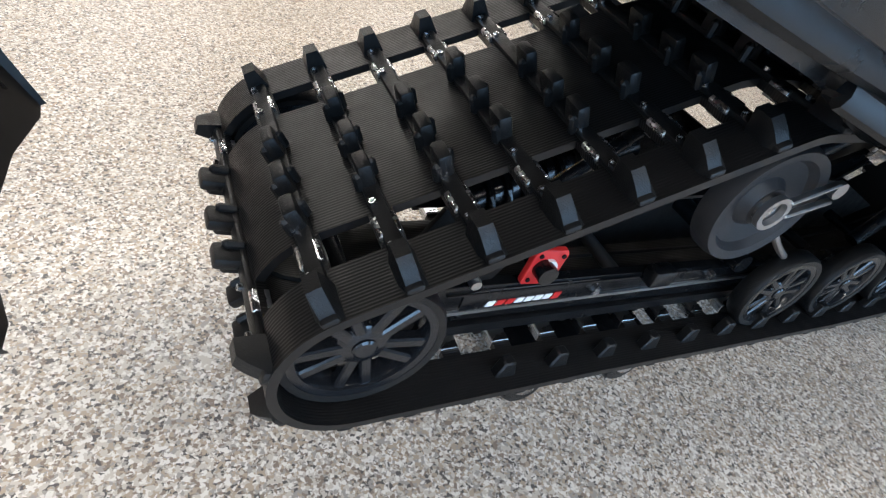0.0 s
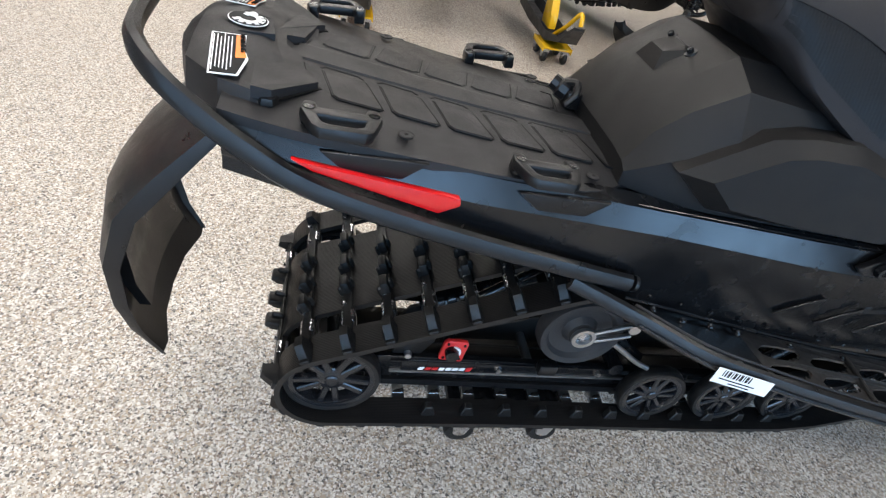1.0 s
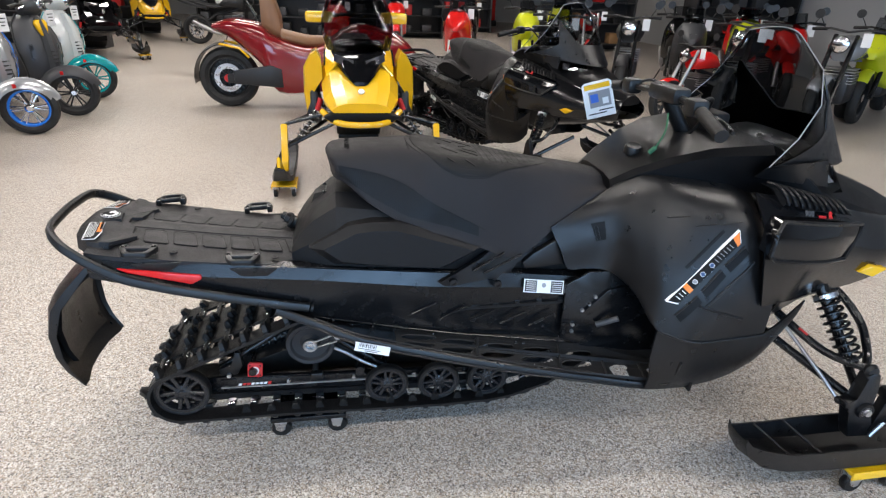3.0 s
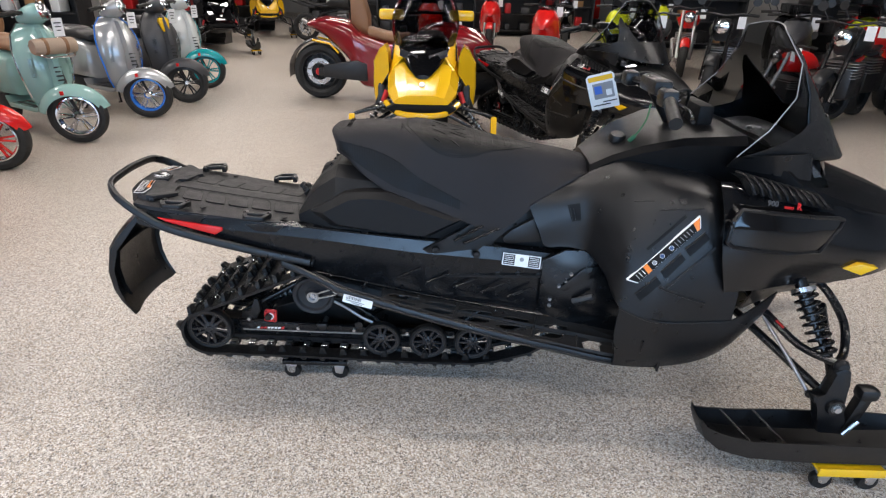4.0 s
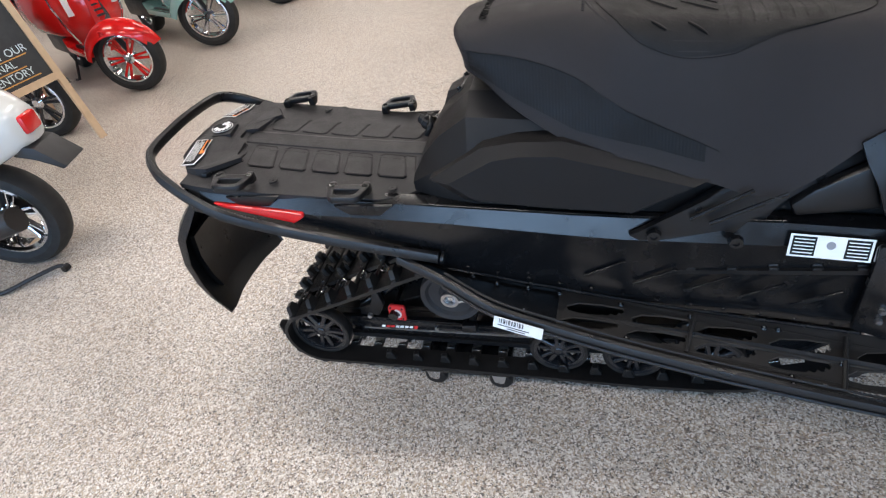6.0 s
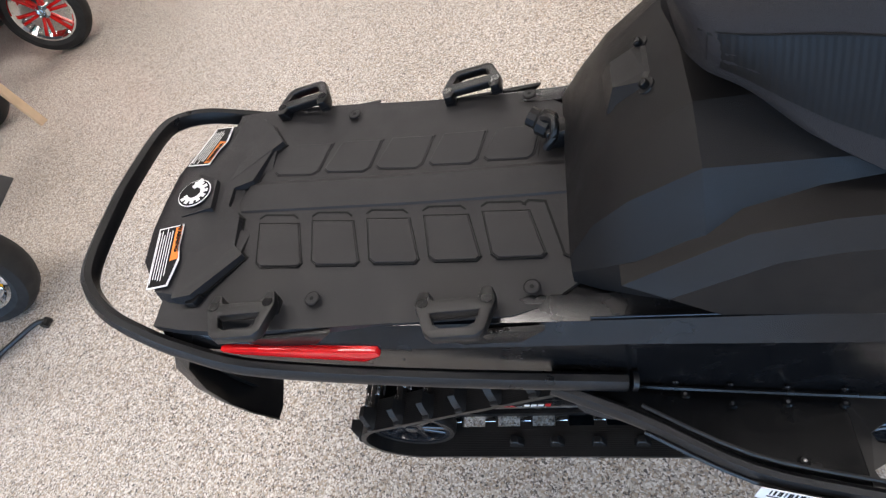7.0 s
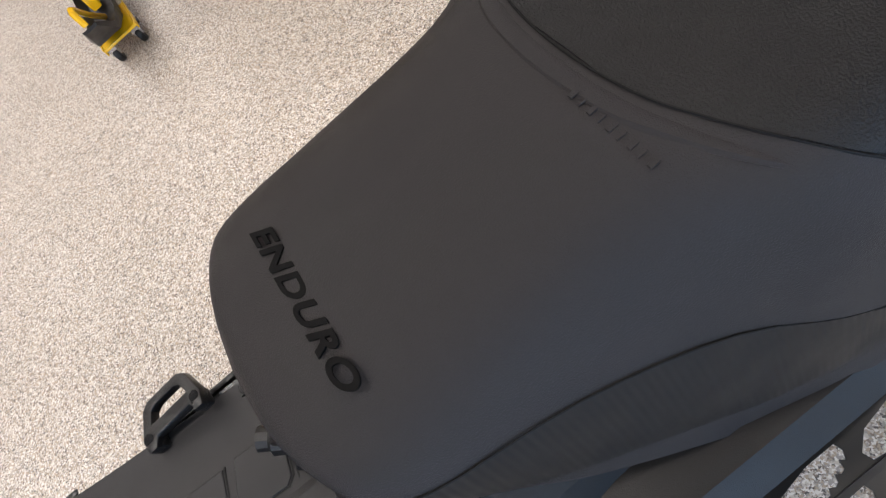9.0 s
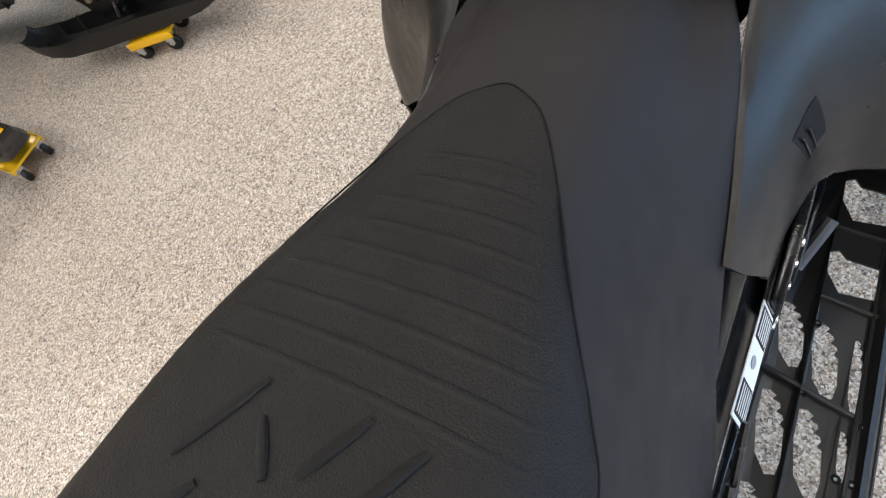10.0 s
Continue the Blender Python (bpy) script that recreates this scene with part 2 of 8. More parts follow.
    nt.links.new(big.outputs["Blue"], bump.inputs["Height"])
    nt.links.new(bump.outputs["Normal"], b.inputs["Normal"])
    return m


FLOOR = flake_floor()
PLASTIC = mat("black_moulded_plastic", (0.0045, 0.0045, 0.005), 0.34, grain=0.25, grain_scale=1400, spec=0.40)
TRAY = mat("grey_black_plastic", (0.017, 0.0165, 0.0175), 0.50, grain=0.35, grain_scale=1500, vary=0.08, spec=0.32)
GLOSS = mat("black_gloss_paint", (0.003, 0.003, 0.0035), 0.06, coat=0.15, rough_vary=0.02)
SATIN = mat("black_satin_aluminium", (0.004, 0.0043, 0.005), 0.24, rough_vary=0.06, spec=0.45)
SEAT = mat("black_seat_vinyl", (0.0250, 0.0229, 0.0232), 0.52, grain=0.5, grain_scale=1100, vary=0.1, spec=0.10)
MOULD = mat("coarse_black_moulding", (0.0078, 0.0074, 0.0075), 0.42, grain=0.3, grain_scale=1300, vary=0.08, spec=0.24)
PRINT = mat("dull_black_ink", (0.0042, 0.0040, 0.0040), 0.8, spec=0.08)
PAD = mat("black_woven_pad", (0.0072, 0.0067, 0.0066), 0.55, grain=0.9, grain_scale=700, vary=0.15, spec=0.24)
RIBBED = mat("black_ribbed_vinyl", (0.006, 0.0056, 0.0056), 0.48, grain=0.7, grain_scale=500, spec=0.18)
nt = RIBBED.node_tree
wave = nt.nodes.new("ShaderNodeTexWave")
wave.bands_direction = "X"
wave.inputs["Scale"].default_value, wave.inputs["Distortion"].default_value = 60.0, 0.6
tex = nt.nodes.new("ShaderNodeTexCoord")
bump = nt.nodes.new("ShaderNodeBump")
bump.inputs["Strength"].default_value, bump.inputs["Distance"].default_value = 0.25, 0.001
nt.links.new(tex.outputs["Object"], wave.inputs["Vector"])
nt.links.new(wave.outputs["Fac"], bump.inputs["Height"])
nt.links.new(bump.outputs["Normal"], nt.nodes["Principled BSDF"].inputs["Normal"])
RUBBER = mat("black_rubber", (0.006, 0.0058, 0.0058), 0.45, spec=0.35, grain=0.4, grain_scale=700, vary=0.25, scale=14)
BELT = mat("ribbed_belt_rubber", (0.006, 0.0056, 0.0056), 0.42, vary=0.25, scale=14, spec=0.35)
nt = BELT.node_tree
wave = nt.nodes.new("ShaderNodeTexWave")
wave.bands_direction = "Y"
wave.inputs["Scale"].default_value, wave.inputs["Distortion"].default_value = 95.0, 0.3
tex = nt.nodes.new("ShaderNodeTexCoord")
bump = nt.nodes.new("ShaderNodeBump")
bump.inputs["Strength"].default_value, bump.inputs["Distance"].default_value = 0.28, 0.001
nt.links.new(tex.outputs["Object"], wave.inputs["Vector"])
nt.links.new(wave.outputs["Fac"], bump.inputs["Height"])
nt.links.new(bump.outputs["Normal"], nt.nodes["Principled BSDF"].inputs["Normal"])
TYRE = mat("tyre_rubber", (0.012, 0.012, 0.012), 0.68, grain=0.3, grain_scale=300)
WHEEL = mat("dark_grey_nylon", (0.009, 0.0095, 0.011), 0.16, vary=0.15, rough_vary=0.04)
STEEL = mat("bare_steel", (0.55, 0.55, 0.56), 0.28, 1.0, vary=0.2)
ALU = mat("grey_aluminium", (0.42, 0.41, 0.40), 0.38, 1.0, vary=0.15)
CHROME = mat("chrome", (0.78, 0.78, 0.79), 0.08, 1.0, vary=0.05)
RED = mat("red_paint", (0.55, 0.02, 0.02), 0.35)
LENS = mat("red_reflector", (0.62, 0.008, 0.010), 0.14, coat=0.5, grain=0.3, grain_scale=260)
WHITE = mat("white_label", (0.78, 0.78, 0.77), 0.4, vary=0.04)
# print black, also the painted shade in grooves and openings
INK_SHADE = mat("black_print", (0.0035, 0.0035, 0.0038), 0.6, spec=0.2)
SEAM = mat("black_stitching", (0.0062, 0.006, 0.006), 0.7, spec=0.15)
GRIP = mat("worn_black_plate", (0.018, 0.0178, 0.018), 0.40, vary=0.2, scale=20, spec=0.35)
DIM = mat("dim_grey_print", (0.05, 0.05, 0.052), 0.5)
ORANGE = mat("orange_print", (0.85, 0.22, 0.02), 0.4)
BLUE = mat("blue_print", (0.04, 0.13, 0.50), 0.4)
NAVY = mat("navy_print", (0.03, 0.07, 0.18), 0.45)
GREY = mat("grey_print", (0.25, 0.25, 0.26), 0.45)
YELLOW = mat("yellow_paint", (0.80, 0.46, 0.01), 0.22, coat=0.4, vary=0.02, rough_vary=0.03)
GREEN = mat("green_cord", (0.012, 0.10, 0.04), 0.6)
SMOKE = glass("smoked_screen", (0.34, 0.36, 0.38))
DARK_SMOKE = glass("dark_smoked_screen", (0.16, 0.16, 0.17))
HOOD = mat("black_hood_paint", (0.003, 0.003, 0.0034), 0.32, spec=0.14, rough_vary=0.03, grain=0.2, grain_scale=1200)
SHEEN = mat("black_satin_paint", (0.0035, 0.0035, 0.004), 0.15, spec=0.5, rough_vary=0.015)
CLEAR = glass("clear_lens", (0.85, 0.88, 0.9))
WALL = mat("grey_wall_paint", (0.42, 0.42, 0.42), 0.75, vary=0.06, scale=1.5, grain=0.3, grain_scale=200)
CEIL = mat("dark_ceiling_paint", (0.07, 0.07, 0.075), 0.85, vary=0.1, scale=1.0)
HOUSING = mat("white_lamp_housing", (0.7, 0.7, 0.69), 0.5, vary=0.04)
DIFFUSER = mat("lamp_diffuser", (1.0, 0.96, 0.9), 0.4, emit=6.0)
GROUND = mat("asphalt", (0.06, 0.06, 0.06), 0.85, grain=0.5, grain_scale=90)

# ---------------------------------------------------------------- the hall
X0, X1, Y0, Y1 = -9.0, 9.5, -5.2, 24.0
bm = B()
box(bm, ((X0 + X1) / 2, (Y0 + Y1) / 2, -0.1), (X1 - X0 + 0.6, Y1 - Y0 + 0.6, 0.2))
tagged(part("floor", bm, FLOOR), "speckled beige resin flake floor, clear coated", "floor", kind="structure")
bm = B()
box(bm, (0, 0, -0.3), (120, 120, 0.1))
tagged(part("ground", bm, GROUND), "plain grey asphalt round the building", "ground", kind="structure")
bm = B()
box(bm, ((X0 + X1) / 2, (Y0 + Y1) / 2, CEILING + 0.1), (X1 - X0 + 0.6, Y1 - Y0 + 0.6, 0.2))
tagged(part("ceiling", bm, CEIL), "dark painted open ceiling", "ceiling", kind="structure")
for nm, c, s in (("wall_west", (X0 - 0.1, (Y0 + Y1) / 2, CEILING / 2), (0.2, Y1 - Y0 + 0.4, CEILING)), ("wall_east", (X1 + 0.1, (Y0 + Y1) / 2, CEILING / 2), (0.2, Y1 - Y0 + 0.4, CEILING)), ("wall_north", ((X0 + X1) / 2, Y1 + 0.1, CEILING / 2), (X1 - X0, 0.2, CEILING))):
    bm = B()
    box(bm, c, s)
    tagged(part(nm, bm, WALL), "plain grey painted wall", "wall", kind="structure")
# the wall behind the camera, with three windows through it
bm = B()
xs = [X0, -5.7, -2.3, -1.1, 2.3, 3.5, 6.9, X1]
for a, b in zip(xs[::2], xs[1::2]):
    box(bm, ((a + b) / 2, Y0 - 0.1, CEILING / 2), (b - a, 0.2, CEILING))
for a, b in zip(xs[1:-1:2], xs[2:-1:2]):
    box(bm, ((a + b) / 2, Y0 - 0.1, 0.22), (b - a, 0.2, 0.44))
    box(bm, ((a + b) / 2, Y0 - 0.1, (CEILING + 2.8) / 2), (b - a, 0.2, CEILING - 2.8))
tagged(part("wall_south", bm, WALL), "grey painted wall with three wide windows", "wall", kind="structure")
for i, (a, b) in enumerate(zip(xs[1:-1:2], xs[2:-1:2])):
    win = thing("window_%d" % (i + 1), "wide black framed shop window", "window", kind="structure")
    for p, q in (((a + 0.03, Y0 - 0.1, 1.62), (0.06, 0.1, 2.36)), ((b - 0.03, Y0 - 0.1, 1.62), (0.06, 0.1, 2.36)), (((a + b) / 2, Y0 - 0.1, 1.62), (0.05, 0.1, 2.24)), (((a + b) / 2, Y0 - 0.1, 0.47), (b - a - 0.12, 0.1, 0.06)), (((a + b) / 2, Y0 - 0.1, 2.77), (b - a - 0.12, 0.1, 0.06))):
        bm = B()
        box(bm, p, q, 0.004)
        part("window_frame", bm, SATIN, win)
    for u, v in ((a + 0.06, (a + b) / 2 - 0.025), ((a + b) / 2 + 0.025, b - 0.06)):
        bm = B()
        box(bm, ((u + v) / 2, Y0 - 0.1, 1.62), (v - u, 0.008, 2.24))
        part("pane", bm, CLEAR, win).visible_shadow = False
# long ceiling lights
bm = B()
box(bm, (0, 0, -0.03), (2.5, 0.34, 0.06), 0.008)
first = thing("ceiling_light", "long white ceiling light with a flat diffuser", "ceiling light", pose(LAMPS[0][0], LAMPS[0][1], CEILING), "ceiling lights")
part("housing", bm, HOUSING, first)
bm = B()
box(bm, (0, 0, -0.068), (2.4, 0.28, 0.012), 0.004)
part("diffuser", bm, DIFFUSER, first)
for x, y in LAMPS[1:]:
    copy_thing(first, pose(x, y, CEILING))
# ---------------------------------------------------------------- the black snowmobile
# x runs forward along it, y to its left, the rear idler's axle over x = 0
sled = thing("snowmobile", "black snowmobile with a long seat on wheeled dollies", "snowmobile")
sled.scale = (1.018, 1, 1)


def add_idlers(name, r, w, places, label):
    """Spoked idlers: rim, tyre, hub and ten spokes each; the outer face towards -y."""
    first = None
    for x, y, z, spin in places:
        m = pose(x, y, z, 0, spin, 0 if y < 0 else 180)
        if first is None:
            rim = turn(B(), [(r - 0.010, -w * 0.44), (r - 0.018, -w * 0.42), (r - 0.022, -w * 0.1), (r - 0.022, w * 0.4), (r - 0.010, w * 0.42), (r - 0.010, -w * 0.44)], seg=40)
            turn(rim, [(0, -w * 0.36), (r * 0.25, -w * 0.36), (r * 0.33, -w * 0.22), (r * 0.33, w * 0.2), (0, w * 0.2)], seg=20)
            first = part(name, rim, WHEEL, sled, label)
            first.matrix_basis = m
            part("tyre", turn(B(), [(r - 0.010, -w * 0.46), (r - 0.003, -w * 0.5), (r, -w * 0.3), (r, w * 0.3), (r - 0.003, w * 0.5), (r - 0.010, w * 0.46), (r - 0.010, -w * 0.46)], seg=40), RUBBER, first)
            part("hub", turn(B(), [(0, -w * 0.48), (r * 0.12, -w * 0.48), (r * 0.15, -w * 0.42), (r * 0.15, -w * 0.3), (0, -w * 0.3)], seg=18), WHEEL, first)
            bm = B()
            box(bm, (0, -w * 0.12, 0), (r * 0.58, w * 0.46, r * 0.150), 0.002, None, 1)
            spoke = part("spoke", bm, WHEEL, first)
            for i in range(5):
                for s in (-1, 1):
                    mm = Matrix.Rotation(-2 * math.pi * i / 5 - s * 0.19, 4, "Y") @ Matrix.Translation((r * 0.51, 0, s * 0.002))
                    if i == 0 and s == -1:
                        spoke.matrix_basis = mm
                    else:
                        again("spoke", spoke, first, mm)
        else:
            o = again(name, first, sled, m)
            for c in list(first.children):
                again(c.name.split(".")[0], c, o, c.matrix_basis)


WY = 0.152
add_idlers("rear_idler", 0.080, 0.030, [(0, -WY, 0.2195, 20), (0, WY, 0.2195, 50)], "spoked black idler wheel with a rubber rim")
add_idlers("bogie_wheel", 0.0675, 0.026, [(x, s * WY, z, 31 * i + 11 * s) for s in (-1, 1) for i, (x, z) in enumerate(((0.602, 0.194), (0.766, 0.189), (0.925, 0.190)))], "small spoked black bogie wheel")

# the belt's way: round the rear idler, along the rails, round the drive wheel, back over the upper idler
def arc(cx, cz, r, a0, a1, n):
    return [(cx + r * math.cos(radians(a0 + (a1 - a0) * i / n)), cz + r * math.sin(radians(a0 + (a1 - a0) * i / n))) for i in range(n + 1)]


way = arc(0, 0.2195, 0.0805, 113, 268, 26) + [(0.3, 0.137), (0.602, 0.128), (0.766, 0.123), (0.925, 0.125), (1.0, 0.137), (1.12, 0.178), (1.27, 0.28)]
way += arc(1.30, 0.40, 0.085, -50, 95, 18) + [(0.9, 0.478), (0.6, 0.472)] + arc(0.384, 0.387, 0.080, 84, 113, 4)
line = [Vector((x, 0, z)) for x, z in way]
cum = [0.0]
for a, b in zip(line, line[1:] + line[:1]):
    cum.append(cum[-1] + (b - a).length)
LENGTH = cum[-1]
PITCHES = 48
PITCH = LENGTH / PITCHES


def along(s):
    """Place, direction and outward way on the belt at the length s."""
    s = s % LENGTH
    i = max(k for k in range(len(line)) if cum[k] <= s + 1e-9)
    a, b = line[i], line[(i + 1) % len(line)]
    d = (b - a).normalized()
    return a + d * (s - cum[i]), d, Vector((d.z, 0, -d.x)) * 1.0


def spot(s, e=0.008):
    p, _, _ = along(s)
    d = (along(s + e)[0] - along(s - e)[0]).normalized()
    return p, d, Vector((d.z, 0, -d.x))


TW = 0.190
track = part("track", tube(B(), [along(LENGTH * i / 160)[0] for i in range(160)], 0.004, 6, True), RUBBER, sled, "black rubber track with tall lugs and steel clips")


def belt_piece(i):
    bm = B()
    s0 = i * PITCH
    ys = (-TW, -0.135, -0.093, 0.093, 0.135, TW)
    n = 6
    lo, hi = [], []
    for j in range(n + 1):
        p, d, o = spot(s0 + PITCH * j / n)
        lo.append([bm.verts.new(p + Vector((0, y, 0))) for y in ys])
        hi.append([bm.verts.new(p + o * 0.009 + Vector((0, y, 0))) for y in ys])
    full = [[not (k in (1, 3) and j >= 2) for k in range(5)] for j in range(n)]
    for j in range(n):
        for k in range(5):
            if not full[j][k]:
                continue
            bm.faces.new((hi[j][k], hi[j][k + 1], hi[j + 1][k + 1], hi[j + 1][k]))
            bm.faces.new((lo[j][k], lo[j + 1][k], lo[j + 1][k + 1], lo[j][k + 1]))
            for (a, b), (dj, dk) in ((((j, k), (j, k + 1)), (-1, 0)), (((j + 1, k), (j + 1, k + 1)), (1, 0)), (((j, k), (j + 1, k)), (0, -1)), (((j, k + 1), (j + 1, k + 1)), (0, 1))):
                u, v = j + dj, k + dk
                if 0 <= u < n and 0 <= v < 5 and full[u][v]:
                    continue
                bm.faces.new((lo[a[0]][a[1]], lo[b[0]][b[1]], hi[b[0]][b[1]], hi[a[0]][a[1]]))
    return bm


for i in range(PITCHES):
    part("belt_plate", belt_piece(i), BELT, track, angle=40)

# cross bar, lugs and clips of a pitch, in its own frame: x along, z outward
bm = B()
box(bm, (0, 0, 0.011), (0.016, 2 * TW, 0.008), 0.003)
bar0 = part("cross_bar", bm, RUBBER, track)


def lug_mesh(w, h, fin):
    bm = B()
    if fin:
        loft(bm, [[(-0.012, y, 0.006), (0.012, y, 0.006), (0.0065, y, 0.006 + hh), (-0.0065, y, 0.006 + hh)] for y, hh in ((-w / 2, 0.003), (-w * 0.2, h * 0.72), (0.0, h), (w * 0.5, h))])
    else:
        box(bm, (0, 0, 0.008 + h / 2), (0.014, w, h), 0.004)
        box(bm, (0.007, w * 0.28, 0.008 + h * 0.36), (0.012, w * 0.36, h * 0.72), 0.003, seg=1)
        box(bm, (-0.007, -w * 0.28, 0.008 + h * 0.36), (0.012, w * 0.36, h * 0.72), 0.003, seg=1)
    return bm


lug_a = part("lug", lug_mesh(0.026, 0.030, False), RUBBER, track)
lug_b = part("edge_lug", lug_mesh(0.036, 0.027, True), RUBBER, track)
bm = B()
prism(bm, [(-0.011, -0.003), (0.011, -0.003), (0.011, 0.0125), (0.007, 0.0145), (-0.007, 0.0145), (-0.011, 0.0125)], -0.0125, 0.0125, "y", 0.001, seg=1)
clip0 = part("clip", bm, STEEL, track, "bright steel track clip")
bm = turn(B(), [(0, 0.0), (0.0036, 0.0), (0.0036, 0.004), (0.002, 0.004), (0.002, 0.0025), (0, 0.0025)], Matrix.Rotation(radians(90), 4, "X"), 8)
stud0 = part("rivet", bm, STEEL, track)
used = set()


def put(ob, m):
    """The first time the mesh's own object, after that a new one."""
    if ob.name in used:
        return again(ob.name.split(".")[0], ob, track, m)
    used.add(ob.name)
    ob.matrix_basis = m
    return ob


for i in range(PITCHES):
    p, d, o = spot(i * PITCH + PITCH * 0.16)
    m = Matrix((d, Vector((0, 1, 0)), o)).transposed().to_4x4()
    if m.to_3x3().determinant() < 0:
        m = Matrix((d, Vector((0, -1, 0)), o)).transposed().to_4x4()
    m.translation = p
    put(bar0, m)
    inner = ((-0.062, 0.0, 0.052) if i % 2 else (-0.030, 0.026, 0.074))
    for y in inner:
        put(lug_a, m @ pose(0, y, 0))
    for s in (-1, 1):
        put(lug_b, m @ pose(0, s * (TW - 0.020), 0, 0, 0, 0 if s < 0 else 180))
        put(clip0, m @ pose(0, s * 0.114, 0.0))
        if 0 <= i < 14 or i > 40:
            put(stud0, m @ pose(0.004, s * 0.142, 0.015))
            put(stud0, m @ pose(0.004, s * 0.093 - 0.006, 0.015))

# skid frame: two rails, cross shafts, front and rear arms
for s in (-1, 1):
    bm = B()
    prism(bm, [(0.035, 0.190), (0.09, 0.178), (0.60, 0.163), (0.98, 0.158), (1.10, 0.195), (1.16, 0.245), (1.14, 0.252), (1.05, 0.215), (0.95, 0.205), (0.60, 0.212), (0.12, 0.232), (0.045, 0.232)], s * 0.110 - 0.006, s * 0.110 + 0.006, "y", 0.0015)
    rail = part("rail", bm, SATIN, sled)
    for z0, z1, h in ((0.194, 0.182, 0.005), (0.222, 0.204, 0.003)):
        bm = B()
        loft(bm, [[(x, s * 0.1165 + dy, z + dz) for dy, dz in ((-0.003, -h / 2), (0.003, -h / 2), (0.003, h / 2), (-0.003, h / 2))] for x, z in ((0.10, z0), (0.95, z1))])
        part("rib", bm, ALU if h > 0.004 else SATIN, rail)
    bm = B()
    loft(bm, [[(x, s * 0.110 + dy, z + dz) for dy, dz in ((-0.012, -0.014), (0.012, -0.014), (0.012, 0), (-0.012, 0))] for x, z in ((0.06, 0.176), (0.60, 0.162), (0.98, 0.157), (1.09, 0.187), (1.15, 0.236))])
    part("slider", bm, PLASTIC, rail)
    for x, z in ((0.30, 0.205), (0.50, 0.202), (0.69, 0.198), (0.86, 0.19)):
        part("bolt", turn(B(), [(0, -0.006), (0.006, -0.006), (0.0065, -0.002), (0.0065, 0.002), (0, 0.002)], pose(x, s * 0.118, z), 8), STEEL, rail)
for x, z, r in ((0, 0.223, 0.011), (0.602, 0.194, 0.009), (0.766, 0.189, 0.009), (0.925, 0.19, 0.009), (0.384, 0.387, 0.012), (0.20, 0.256, 0.012), (0.52, 0.235, 0.014)):
    part("cross_shaft", rod(B(), (x, -0.136, z), (x, 0.136, z), r, 14), SATIN, sled)
# dark pan between the rails, under the shocks, added for the track's inner shade
bm = B()
shell(bm, [[(x, y, z) for y in (-0.088, -0.04, 0.04, 0.088)] for x, z in ((0.20, 0.275), (0.34, 0.325), (0.50, 0.330), (0.66, 0.30))], 0.004, (0, 0, 1))
part("skid_pan", bm, RUBBER, sled)
# upright dark sheet, added to hide the lit floor behind
bm = B()
prism(bm, [(0.10, 0.17), (0.95, 0.165), (1.05, 0.21), (0.90, 0.27), (0.60, 0.30), (0.34, 0.32), (0.14, 0.25)], -0.004, 0.004, "y", 0.001)
part("centre_web", bm, RUBBER, sled)
# guide lugs on the inside of the belt show between rail and belt
bm = B()
prism(bm, [(-0.014, 0), (0.014, 0), (0.006, 0.026), (-0.008, 0.026)], -0.007, 0.007, "y", 0.002, seg=1)
guide = part("guide_lug", bm, RUBBER, track)
for i in range(2, 15):
    x = 0.03 + i * 0.0726
    for s in (-1, 1):
        m = pose(x, s * 0.166, 0.139 - 0.018 * x)
        if i == 2 and s == -1:
            guide.matrix_basis = m
        else:
            again("guide_lug", guide, track, m)
# upper idler: a plain dished disc with a pale arm
for s in (-1, 1):
    m = pose(0.380, s * 0.176, 0.388, 0, 0, 0 if s < 0 else 180)
    disc = part("upper_idler", turn(B(), [(0, -0.004), (0.022, -0.006), (0.03, 0.004), (0.052, 0.0), (0.058, -0.008), (0.068, -0.010), (0.071, 0.0), (0.071, 0.014), (0.064, 0.014), (0.05, 0.010), (0, 0.012)], m, 48), TRAY, sled, "dished grey plastic idler disc")
    part("bearing_ring", turn(B(), [(0.0115, -0.010), (0.016, -0.010), (0.016, -0.004), (0.0115, -0.004), (0.0115, -0.010)], m, 24), STEEL, disc)
    part("bearing", turn(B(), [(0, -0.012), (0.006, -0.012), (0.006, -0.008), (0.011, -0.008), (0.011, -0.004), (0, -0.004)], m, 20), STEEL, disc)
    bm = B()
    ang = -18
    mm = m @ Matrix.Rotation(radians(ang), 4, "Y")
    for z in (-0.010, 0.010):
        box(bm, (0.047, -0.016, z * 0.8), (0.062, 0.008, 0.005), 0.0015, mm @ Matrix.Rotation(radians(-z * 300), 4, "Y"), 1)
    turn(bm, [(0.014, -0.018), (0.020, -0.018), (0.020, -0.011), (0.014, -0.011), (0.014, -0.018)], mm, 24)
    turn(bm, [(0.0, -0.018), (0.010, -0.018), (0.010, -0.011), (0.0, -0.011)], mm @ Matrix.Translation((0.083, 0, 0)), 16)
    part("arm", bm, ALU, sled, "pale cast aluminium arm")
